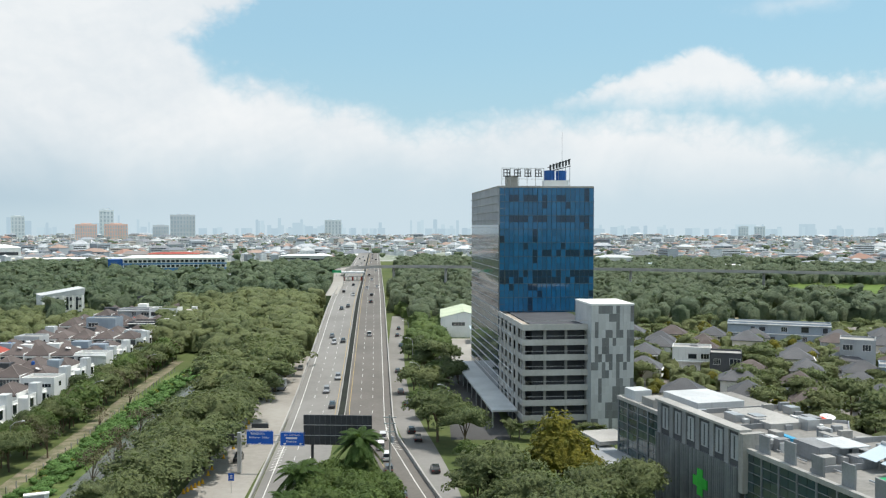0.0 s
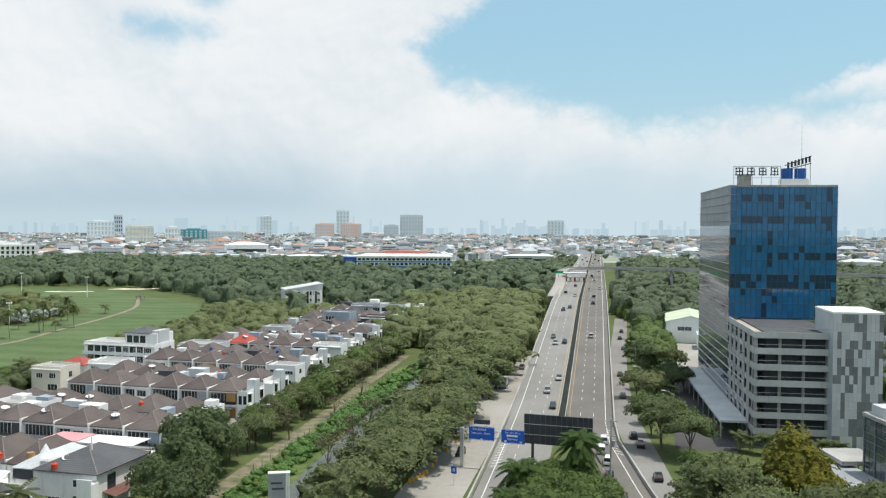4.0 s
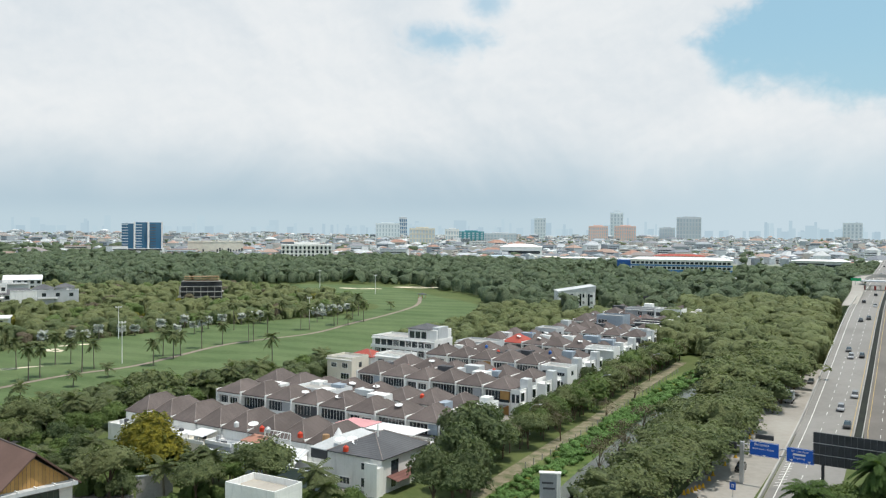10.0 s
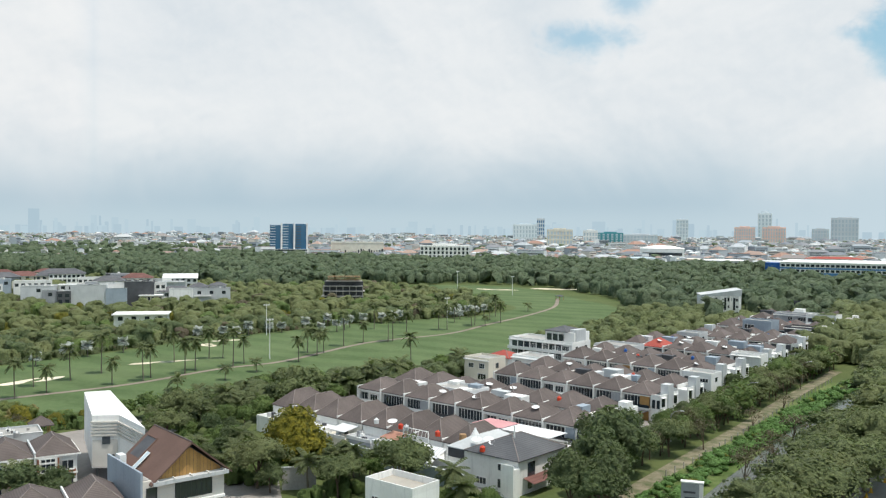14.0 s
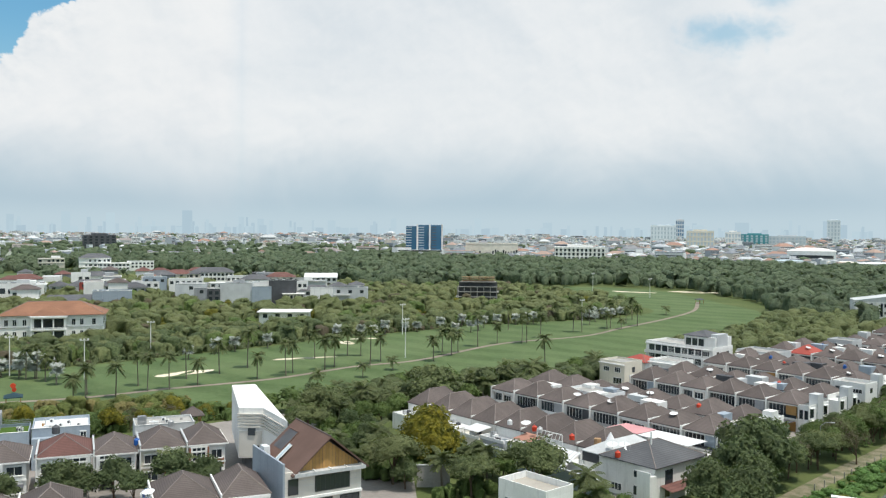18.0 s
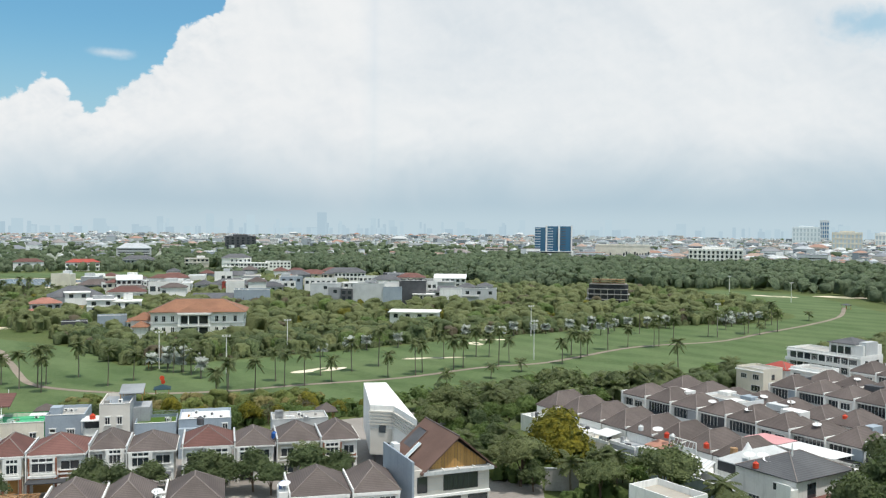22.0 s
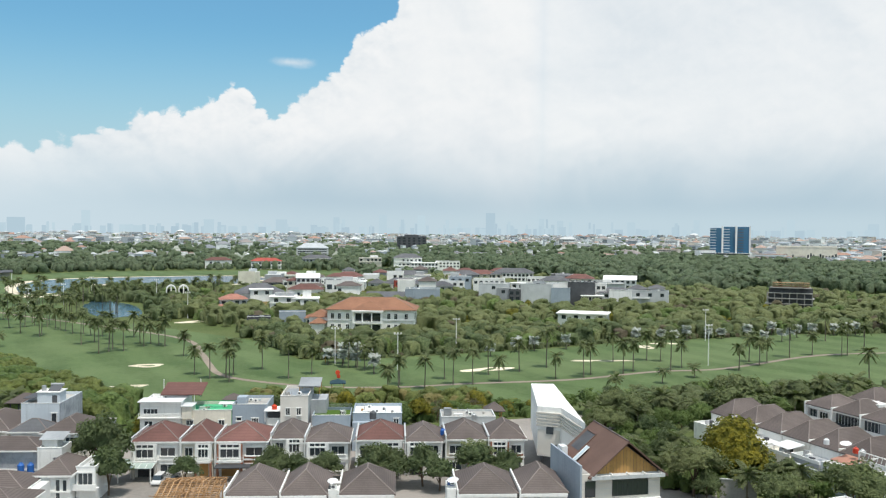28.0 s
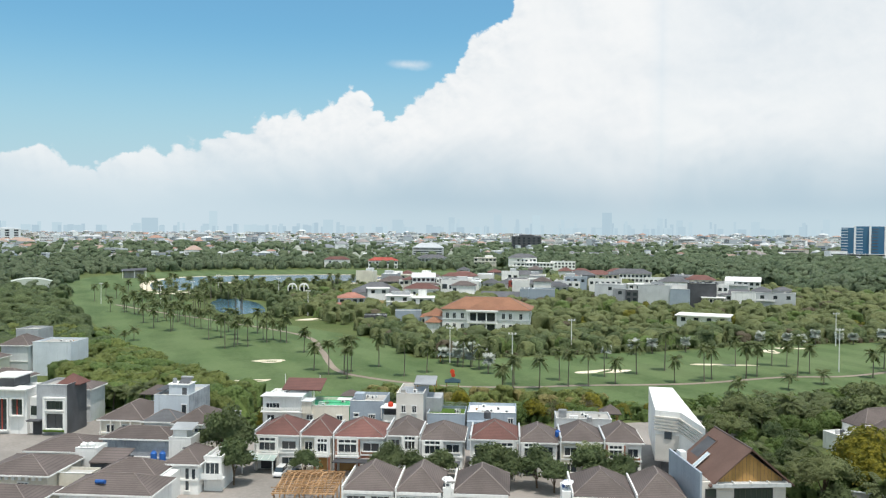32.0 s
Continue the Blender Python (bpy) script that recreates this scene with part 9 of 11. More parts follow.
for x0 in (-7.2, 0.6):
    part("pier", Mesh().box(x0, x0 + 0.8, -0.6, 4, 0, 7), WHITE, AP)
    part("pier", Mesh().box(x0 + 5.8, x0 + 6.6, -0.6, 4, 0, 7), WHITE, AP)
    part("pier", Mesh().box(x0 + 2.9, x0 + 3.7, -0.6, 0.2, 0, 9.6), WHITE, AP)
    m = Mesh()
    for k in range(9):
        for rr in (2.5, 3.3):
            a = math.pi * k / 8
            for yy in (-0.6, 4):
                m.v.append((x0 + 3.3 - rr * math.cos(a), yy, 7 + rr * math.sin(a)))
        if k:
            p = 4 * k
            m.f += [(p - 4, p - 2, p + 2, p), (p - 2, p - 1, p + 3, p + 2), (p - 4, p, p + 1, p - 3)]
    part("arch", m, WHITE, AP)
    part("glazing", Mesh().box(x0 + 0.8, x0 + 5.8, 3.6, 3.7, 0, 7.4), GLASS, AP)
KEEP_CLEAR.append((-606, -575, 30, 55))
rv = random.Random(404)
for i in range(32):
    x, y = rv.uniform(-770, -560), rv.uniform(95, 350)
    w, d, h = rv.uniform(13, 24), rv.uniform(10, 14), rv.uniform(8, 13)
    if not clear(x, y, 3.0):
        continue
    pit = rv.random() < 0.45
    block_house(x, y, 70 + rv.choice((0, 90, -6)), w, d, h, rv.choice((WHITE, WHITE, PALE, CREAM, GREY)), "villa with " + ("a pitched tile roof" if pit else "a flat pale roof") + " among garden trees", "hip" if pit else "flat", 2, rv.choice((ROOFG, ROOFB, ROOFR)) if pit else rv.choice((SHEET, CONC, PALE)),
                name="villa", group="villas beyond the golf course", sides=False, plain=True, share=0.35)
    KEEP_CLEAR.append((x - w * 0.5, x + w * 0.5, y - w * 0.5, y + w * 0.5))
# half-built house with scaffolding
CB = thing("unfinished_house", at(-438, 402, 47), "unfinished concrete house with open floors and brown scaffolding", "house")
for k in range(4):
    part("floor_slab", Mesh().box(-15 + k, 15 - k, -1, 12 - k, 3.4 * k + 2.6, 3.4 * k + 3.0), CONC, CB)
for i in range(7):
    for y in (-0.6, 11):
        part("column", Mesh().box(-14 + 4.4 * i, -13.5 + 4.4 * i, y, y + 0.5, 0, 9.6), CONC, CB)
part("inner_wall", Mesh().box(-13, 13, 2.5, 10, 0, 12.6), SLATE, CB)
for i in range(9):
    part("scaffold_pole", Mesh().tube((-10 + 2.5 * i, 1, 12.6), (-9.8 + 2.5 * i, 1.2, 16.4), 0.1, 0.1, 5), RAWWOOD, CB)
for z in (13.6, 14.8, 16.0):
    part("scaffold_deck", Mesh().box(-11, 11, 0.6, 8, z, z + 0.15), RAWWOOD, CB)
KEEP_CLEAR.append((-460, -418, 385, 425))
CH = thing("club_house", at(-848, -88, 96), "long low golf pavilion with a dark sloping roof", "pavilion")
part("roof", Mesh().poly((-11, -4, 6.5), (11, -4, 7.5), (11, 6, 9.0), (-11, 6, 8.0)).poly((-11, -4, 6.2), (-11, 6, 7.7), (11, 6, 8.7), (11, -4, 7.2)), SLATE, CH)
part("wall", Mesh().box(-9, 9, 0, 5, 0, 6.6), CONC, CH)
for x in (-10, 0, 10):
    part("post", Mesh().box(x, x + 0.4, -3.6, -3.2, 0, 6.7), WHITE, CH)
TN = thing("marquee", at(-725, -150, 102), "pale green domed marquee roof", "tent")
tm = Mesh()
for k in range(25):
    a = math.pi * k / 24
    for y in (-9, 9):
        tm.v.append((-20 * math.cos(a), y, 2.4 + 5.4 * math.sin(a) ** 1.6))
    if k:
        tm.f.append((2 * k - 2, 2 * k - 1, 2 * k + 1, 2 * k))
ends = [(-20 * math.cos(math.pi * k / 24), 2.4 + 5.4 * math.sin(math.pi * k / 24) ** 1.6) for k in range(25)]
tm.poly(*[(x, -9, z) for x, z in ends]).poly(*[(x, 9, z) for x, z in reversed(ends)])
part("roof", tm, mat("pale_green_membrane", (0.60, 0.64, 0.58), (0.50, 0.54, 0.48), 0.2, 0.6), TN)
part("wall", Mesh().box(-19.5, 19.5, -8.6, 8.6, 0, 2.6), PALE, TN)
KEEP_CLEAR += [(-760, -690, -180, -120), (-870, -825, -110, -60), (-890, -680, -75, 155), (-640, -470, -25, 30)]

# ---------- on the course ----------
for i, spots in enumerate((((-502, -50), (-477, -40), (-465, -37), (-470, -33), (-463, -27), (-455, -23), (-442, -18), (-428, -10), (-421, -7), (-416, -2), (-389, 1), (-372, 2), (-384, 6), (-366, 6), (-409, 11), (-377, 14), (-385, 17), (-381, 20), (-375, 22), (-345, 27), (-302, 27), (-292, 31), (-291, 36), (-283, 36), (-296, 39)),
                           ((-305, 50), (-284, 55), (-290, 64), (-299, 79), (-298, 82), (-292, 83), (-294, 87), (-246, 77), (-254, 83), (-262, 86), (-253, 91), (-267, 103), (-257, 102), (-255, 108), (-270, 120), (-257, 118), (-273, 133), (-278, 146), (-256, 138), (-255, 148), (-259, 153), (-282, 176), (-258, 165), (-261, 171)),
                           ((-281, 190), (-278, 194), (-259, 185), (-262, 192), (-251, 208), (-266, 225), (-258, 223), (-262, 230), (-270, 248), (-272, 261), (-266, 270), (-267, 274), (-275, 291), (-213, 228), (-281, 320), (-278, 323), (-279, 343), (-281, 348), (-278, 366), (-290, 372), (-300, 390), (-296, 350), (-305, 300), (-312, 330), (-322, 352), (-330, 380)))):
    for x, y in spots:
        palm(PALMS, x, y, rnd.uniform(0.98, 1.25))
for x, y in ((-244, 184), (-210, 165), (-226, 142), (-238, 167), (-216, 143), (-208, 155), (-275, 349), (-305, 428), (-400, -52), (-386, -44), (-394, -41), (-200, 140), (-196, 150), (-212, 132), (-190, 128), (-185, 140)):
    palm(YOUNG, x, y, rnd.uniform(0.85, 1.2))
for x, y in ((-501, -48), (-551, -50), (-616, -75), (-641, -85), (-597, -86), (-573, -66), (-664, -73), (-530, -30), (-520, -44), (-560, -35), (-590, -40), (-610, -50), (-630, -60), (-540, -62), (-660, -40), (-670, -20), (-660, 20), (-655, 40), (-650, 60), (-640, 80)):
    palm(PALMS, x, y, rnd.uniform(0.9, 1.15))
rf = random.Random(77)
for i in range(46):
    palm(PALMS, rf.uniform(-700, -600), rf.uniform(-60, 100), rf.uniform(0.9, 1.2))
for x, y in ((-309, 74), (-310, 80), (-317, 86), (-301, 82), (-315, 90), (-285, 84), (-304, 78), (-310, 138), (-318, 153), (-318, 161), (-319, 176), (-332, 218), (-330, 230), (-326, 234), (-328, 242), (-330, 255), (-327, 260), (-325, 273), (-331, 292), (-313, 272), (-311, 280), (-320, 297), (-321, 320), (-319, 331), (-318, 326), (-313, 287), (-312, 366), (-314, 372), (-316, 380), (-312, 386), (-310, 391), (-306, 365), (-309, 376), (-322, 308)):
    palm(FANPALM, x + 1.0, y, rnd.uniform(0.95, 1.2))
for x, y, h in ((-575, -79, 13), (-550, -42, 13), (-585, -25, 13), (-484, 40, 14), (-310, 77, 13), (-289, 94, 13), (-327, 131, 13), (-264, 205, 15), (-323, 249, 14), (-291, 338, 14), (-460, 547, 14), (-386, 522, 14), (-640, -10, 14), (-600, 30, 14)):
    e = thing("flood_light", at(x, y, 70), "tall white floodlight mast on the golf course", "light pole", "golf course lights")
    part("mast", Mesh().tube((0, 0, 0), (0, 0, h), 0.2, 0.11), WHITE, e)
    part("crossarm", Mesh().box(-1.3, 1.3, -0.06, 0.06, h - 0.5, h - 0.35), WHITE, e)
    for dx in (-1.1, 0, 1.1):
        part("floodlight", Mesh().box(dx - 0.3, dx + 0.3, -0.3, 0.1, h - 0.35, h + 0.15), WHITE, e)
for x, y, mt in ((-313, 76, BLUEGREY), (-258, 65, BLUEGREY), (-338, 512, SLATE)):
    e = thing("golf_shelter", at(x, y, 75), "small open golf shelter with a dark hipped roof", "shelter")
    part("roof", Mesh().hip(-2.0, 2.0, -2.0, 2.0, 2.6, 3.8, 0.4), mat("shelter_roof", (0.022, 0.06, 0.08), (0.018, 0.045, 0.06), 1, 0.8) if mt is BLUEGREY else mt, e)
    for dx, dy in ((-1.9, -1.9), (1.7, -1.9), (-1.9, 1.7), (1.7, 1.7)):
        part("post", Mesh().box(dx, dx + 0.2, dy, dy + 0.2, 0, 2.6), TIMBER, e)
e = thing("yardage_sign", at(-279.4, 70.3, 75), "bright red round yardage marker on the fairway", "sign")
part("disc", Mesh().tube((0, -0.15, 2.0), (0, 0.15, 2.0), 0.75, 0.75, 16), RED, e)
part("lower_disc", Mesh().tube((0.3, -0.15, 0.8), (0.3, 0.15, 0.8), 0.65, 0.65, 16), RED, e)
part("stake", Mesh().box(-0.08, 0.08, -0.08, 0.08, 0, 1.4), STEEL, e)

# ---------- the estate east of the tower ----------
se = 700
for j in range(7):
    for i in range(9):
        x, y = 66 + 16.5 * i + 6 * (j % 2), 240 + 24 * j - 3.2 * i
        se += 1
        h_ = random.Random(se).uniform(3.6, 5.6)
        if x < 60 + 0.02 * y or (x > 215):
            continue
        if se % 5 == 0:
            continue
        block_house(x, y, -18 + 90 * (se % 2), 9.5, 11, h_, (WHITE, PALE, CREAM)[se % 3], "small house with a grey hipped roof among trees", "hip", 2, (ROOFG, ROOFB, ROOFG)[se % 3], group="houses east of the tower", sides=False, bars=2, plain=True, share=0.3, pitch=0.38)
        KEEP_CLEAR.append((x - 5.5, x + 5.5, y - 5.5, y + 5.5))
for x, y, turn, w, d, h, wl, lab in ((94, 291, -18, 10, 10, 8.2, SLATE, "charcoal cubic house among grey roofs"), (142, 300, -25, 11, 12, 11.5, GREY, "grey three-storey house with white balconies"), (147, 384, -21, 42, 10, 8, BLUEGREY, "long blue-grey wall of a large house"), (87, 306, -16, 13, 10, 8.0, WHITE, "white flat-roofed house with a roof terrace"),
                                     (78, 183, -24, 13, 10, 8.4, GREY, "plain grey block with rooftop tanks"), (140, 270, -25, 10, 9, 7.5, BLUEGREY, "blue-grey cubic house among gardens"), (60, 215, -20, 10, 9, 6.5, GREY, "grey house with a sloping roof")):
    block_house(x, y, turn, w, d, h, wl, lab + " east of the tower", floors=max(2, round(h / 3.5)), group="cubic houses east of the tower")
    KEEP_CLEAR.append((x - w / 2, x + w / 2, y - w / 2, y + w / 2))
tank(78, 180, 9.1, 1.2, 1.8, RED)
tank(75, 181, 9.1, 0.5, 1.2, WHITE)
dish(81, 184, 9.0, 1.6, 0)
WH = thing("warehouse", at(8, 396, 0), "white warehouse with a pale green sheet roof", "warehouse")
part("wall", Mesh().box(-9, 12, 0, 40, 0, 9), WHITE, WH)
part("roof", Mesh().poly((-9.4, -0.5, 9), (1.5, -0.5, 11.8), (1.5, 40, 11.8), (-9.4, 40, 9)).poly((1.5, -0.5, 11.8), (12.4, -0.5, 9), (12.4, 40, 9), (1.5, 40, 11.8)), mat("pale_green_sheet", (0.52, 0.58, 0.42), (0.42, 0.47, 0.34), 0.4, 0.6), WH)
part("gable", Mesh().poly((-9, -0.02, 9), (12, -0.02, 9), (1.5, -0.02, 11.7)), WHITE, WH)
window(WH, -4, 2, 0, 5.2, 7.0, 4)
part("annex", Mesh().box(4, 14, -22, -8, 0, 6), WHITE, WH)
part("annex_roof", Mesh().box(3.6, 14.4, -22.4, -7.6, 6, 6.3), SHEETBLUE, WH)
flat("yard", [(-4, 318), (24, 318), (24, 392), (0, 392)], 0.05, PALEROAD, "pale paved warehouse yard", "pavement")
flat("driveway", [(2, 205), (16, 205), (12, 318), (0, 318)], 0.05, DARKROAD, "dark asphalt drive beside the tower", "road")
flat("clearing", [(90, 482), (170, 480), (215, 506), (120, 508)], 0.06, SOIL, "bare sandy clearing", "ground")
flat("meadow", [(230, 640), (520, 560), (620, 680), (300, 800)], 0.06, grass_mat("meadow_grass", (0.09, 0.15, 0.03), (0.14, 0.20, 0.05)), "bright green meadow", "grass")
KEEP_CLEAR += [(-5, 26, 205, 440), (100, 210, 484, 504), (240, 600, 590, 760)]

# ---------- the distant town ----------


def sector(a, r):
    return -math.sin(radians(a)) * r, math.cos(radians(a)) * r


rw = random.Random(2024)
walls, roofs, bands = Mesh(), Mesh(), Mesh()


def town_house(x, y, w, d, h, turn, pitched):
    c, s = math.cos(turn), math.sin(turn)

    def place(mesh, start):
        mesh.v[start:] = [(x + c * px - s * py, y + s * px + c * py, pz) for px, py, pz in mesh.v[start:]]

    k = len(walls.v)
    walls.box(-w / 2, w / 2, -d / 2, d / 2, 0, h)
    place(walls, k)
    k = len(roofs.v)
    if pitched:
        roofs.hip(-w / 2, w / 2, -d / 2, d / 2, h, h + min(w, d) * 0.3, 0.4)
    else:
        roofs.box(-w / 2 - 0.1, w / 2 + 0.1, -d / 2 - 0.1, d / 2 + 0.1, h, h + 0.5)
    place(roofs, k)
    if h > 6 and w > 12:
        n_ = int(h / 3.4)
        for j in range(n_):
            k = len(bands.v)
            bands.box(-w * 0.46, w * 0.46, -d / 2 - 0.12, d / 2 + 0.12, j * 3.4 + 1.2, j * 3.4 + 2.5)
            place(bands, k)


for i in range(14500):
    a, r = rw.uniform(-34, 106), 1290 + 3350 * rw.random() ** 1.25
    if (-3 < a < 5 and r < 1500) or (r < 1800 + 400 * min(1.0, max(0.0, (a - 50) / 12)) and a > 50 and rw.random() < 0.86):
        continue
    x, y = sector(a, r)
    big = rw.random() < 0.12
    w = rw.uniform(18, 46) if big else rw.uniform(6, 15)
    d = rw.uniform(12, 24) if big else rw.uniform(6, 11)
    h = 6 + 13 * rw.random() ** 2 if big else rw.uniform(4, 10)
    town_house(x, y, w, d, h, rw.uniform(0, 3.1), rw.random() < (0.35 if big else 0.6))
tagged(part("town_walls", walls, FARWALL), "dense pale low-rise town to the horizon", "town", kind="stuff")
tagged(part("town_roofs", roofs, FARROOF), "grey, white and rust roofs of the distant town", "town", kind="stuff")
tagged(part("town_windows", bands, GLASS), "dark window rows of the distant town", "town", kind="stuff")


def tower(x, y, turn, w, d, h, wall, label, cols=5, floors=8, glass=GLASS, name="apartment_tower", crown=0.0, base=0.0):
    """A far tower: window bays as sunk strips between piers, floor bands, a roof block."""
    e = thing(name, at(x, y, turn), label, "building", "distant towers")
    hw, hd = w / 2, d / 2
    part("wall", Mesh().box(-hw, hw, -hd, hd, 0, h), wall, e)
    for i in range(cols):
        cx = -hw + w * (i + 0.5) / cols
        ww = w / cols * 0.5
        part("window_bay", Mesh().box(cx - ww / 2, cx + ww / 2, -hd - 0.25, -hd + 0.1, h * 0.05, h * 0.96), glass, e)
    bands_ = floors if name == "office_block" else max(3, floors // 2)
    for j in range(bands_):
        z = h * (j + 0.5) / bands_
        part("floor_band", Mesh().box(-hw - 0.1, hw + 0.1, -hd - 0.5, -hd, z, z + h / bands_ * 0.3), wall, e)
    for i in range(2):
        for sgn in (-1, 1):
            part("side_bay", Mesh().box(sgn * hw - 0.2, sgn * hw + 0.2, -hd + d * (i + 0.2) / 2, -hd + d * (i + 0.7) / 2, h * 0.05, h * 0.95), glass, e)
    part("roof_block", Mesh().box(-hw * 0.5, hw * 0.5, -hd * 0.5, hd * 0.5, h, h + 3 + crown), wall, e)
    return e


# distant tower walls and windows are lightened: haze is put into their colour
PINKWALL = mat("haze_lightened_salmon", (0.84, 0.60, 0.52), (0.78, 0.56, 0.48), 0.1, 0.8, vary=0.03)
PALETOWER = mat("haze_paled_grey_tower", (0.74, 0.79, 0.82), (0.68, 0.73, 0.76), 0.05, 0.8, vary=0.05)
MIDTOWER = mat("haze_lightened_tower", (0.64, 0.67, 0.70), (0.58, 0.61, 0.64), 0.05, 0.8, vary=0.05)
PALEBLUE = glass_mat("haze_paled_window_bays", (0.52, 0.60, 0.66), 0.4, 0.2, 1.3)
# hotel: three blue glass slabs between white piers
HOTELGLASS = glass_mat("steel_blue_glass", (0.05, 0.15, 0.27), 0.08, 0.4, 1.6)
HT = thing("hotel", at(-1107, 896, 51), "blue glass hotel of three slabs with white piers", "hotel")
for i in range(3):
    x0 = -29 + 20 * i
    b = part("glass_slab", Mesh().box(x0, x0 + 17, -9 + 3 * (i == 1), 12, 13, 53 - 2 * (i == 0)), HOTELGLASS, HT)
    for j in range(9):
        part("floor_band", Mesh().box(x0, x0 + 9, -9.3 + 3 * (i == 1), -8.9 + 3 * (i == 1), 15 + 4.2 * j, 16.1 + 4.2 * j), PALEBLUE if i < 2 else SLATE, b)
    part("pier", Mesh().box(x0 + 17, x0 + 19.4, -10, 12, 0, 54), SHEET, HT)
part("podium", Mesh().box(-34, 32, -12, 16, 0, 13), WHITE, HT)
for j in range(3):
    part("podium_window", Mesh().box(-31, 29, -12.2, -11.9, 2 + 4 * j, 4.4 + 4 * j), GLASS, HT)
CR = block_house(-1042, 985, 47, 84, 40, 24, CREAM, "large blank cream box-shaped store", floors=1, sides=False, name="store", category="building", bars=1)
tower(-845, 975, 41, 72, 20, 23, WHITE, "long white office block with dark window bays", 12, 4, name="office_block")
BI = thing("factory_block", at(-296, 972, 17), "long blue and white factory office building with window rows", "factory")
part("wall", Mesh().box(-55, 55, 0, 18, 0, 15), WHITE, BI)
part("blue_band", Mesh().box(-55.2, 55.2, -0.3, 0, 0, 4.2).box(-55.2, 55.2, -0.3, 0, 8, 9.6), mat("factory_blue", (0.10, 0.26, 0.52), (0.08, 0.22, 0.45), 0.2, 0.6), BI)
for j in (4.8, 10.4):
    for i in range(22):
        part("window", Mesh().box(-53.5 + 4.9 * i, -50 + 4.9 * i, -0.4, 0.0, j, j + 2.6), GLASS, BI)
part("roof", Mesh().hip(-55, 55, 0, 18, 15, 18, 1), SHEET, BI)
part("end_block", Mesh().box(-70, -55, -1, 18, 0, 14), BLUE, BI)
for x, y, w, d, h, m_, lab in ((-500, 1165, 60, 40, 9, SHEET, "white warehouse with a pale vaulted roof"), (-430, 1150, 46, 40, 10, PALE, "grey warehouse with a shallow roof"), (-560, 1190, 46, 36, 8, CREAM, "cream warehouse with a pale roof"), (-620, 1150, 40, 36, 9, SHEETBLUE, "warehouse with a blue roof"),
                               (-380, 1240, 70, 30, 14, BRICKRED, "warehouse with a vivid red roof"), (-640, 1255, 66, 40, 24, WHITE, "large white hall with a curved roof"), (-200, 1250, 60, 30, 11, SHEET, "white hall with a metal roof"), (-160, 1150, 28, 20, 15, SHEET, "white block beside the woods"), (-120, 1300, 50, 24, 10, WHITE, "white hall with a low roof"),
                               (344, 1000, 86, 24, 8, SHEET, "long low pale warehouse east of the road"), (240, 1010, 40, 24, 9, SHEETBLUE, "blue-roofed warehouse in the town"), (210, 1080, 44, 24, 16, PALE, "grey block with blue-grey windows"), (520, 1060, 160, 22, 9, STEEL, "long shed with a lattice of white frames"), (-10, 655, 13, 10, 5, BLUE, "small blue shed in the woods"), (16, 650, 18, 10, 4, SHEET, "low pale shed in the woods"), (-185, 800, 40, 14, 7, SHEET, "pale roof among the trees"), (110, 1120, 40, 26, 12, BEIGE, "beige block beyond the woods")):
    e = thing("warehouse", at(x, y, -math.degrees(math.atan2(x, y))), lab, "warehouse", "distant warehouses")
    part("wall", Mesh().box(-w / 2, w / 2, -d / 2, d / 2, 0, h * 0.8), WHITE if m_ is not SHEET else PALE, e)
    part("roof", Mesh().hip(-w / 2, w / 2, -d / 2, d / 2, h * 0.8, h, 0.8), m_, e)
    part("window_band", Mesh().box(-w * 0.45, w * 0.45, -d / 2 - 0.15, -d / 2 + 0.1, h * 0.35, h * 0.55), GLASS, e)
    KEEP_CLEAR.append((x - w * 0.6, x + w * 0.6, y - w * 0.5, y + w * 0.5))
tower(-1167, 2875, 22, 66, 24, 57, PINKWALL, "salmon pink apartment slab with white bays", 9, 10, PALEBLUE)
tower(-1110, 2985, 20, 74, 24, 58, PINKWALL, "salmon pink apartment slab with white bays", 9, 10, PALEBLUE)
tower(-1049, 3544, 17, 96, 30, 97, MIDTOWER, "tall grey apartment slab with vertical bays", 8, 12, PALEBLUE)
tower(-1105, 3442, 18, 60, 30, 54, MIDTOWER, "grey apartment block in town", 6, 8, PALEBLUE)
tower(-2037, 2835, 36, 96, 30, 63, PALETOWER, "pale apartment block with stepped bays", 8, 8, PALEBLUE)
tower(-1273, 1926, 33, 66, 26, 46, CREAM, "cream apartment slab with grey bays", 8, 8, PALEBLUE)
tower(-1411, 2418, 30, 80, 26, 36, mat("teal_facade", (0.10, 0.34, 0.38), (0.08, 0.28, 0.32), 0.1, 0.5), "teal fronted mid-rise block", 6, 5, PALEBLUE, "office_block")
tower(-1444, 2355, 31, 44, 22, 43, WHITE, "white mid-rise apartment block", 5, 7, PALEBLUE)
tower(-1359, 2515, 28, 106, 26, 31, MIDTOWER, "grey and white row of mid-rise flats", 10, 4, PALEBLUE)
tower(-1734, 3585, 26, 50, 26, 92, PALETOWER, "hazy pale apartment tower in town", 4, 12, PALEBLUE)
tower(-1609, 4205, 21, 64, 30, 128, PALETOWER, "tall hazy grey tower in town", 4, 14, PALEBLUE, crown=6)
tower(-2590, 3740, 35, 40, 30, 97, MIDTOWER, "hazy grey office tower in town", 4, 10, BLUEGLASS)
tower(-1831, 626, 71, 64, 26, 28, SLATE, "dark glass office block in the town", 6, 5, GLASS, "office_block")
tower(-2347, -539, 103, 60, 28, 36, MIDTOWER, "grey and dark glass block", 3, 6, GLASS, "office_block")
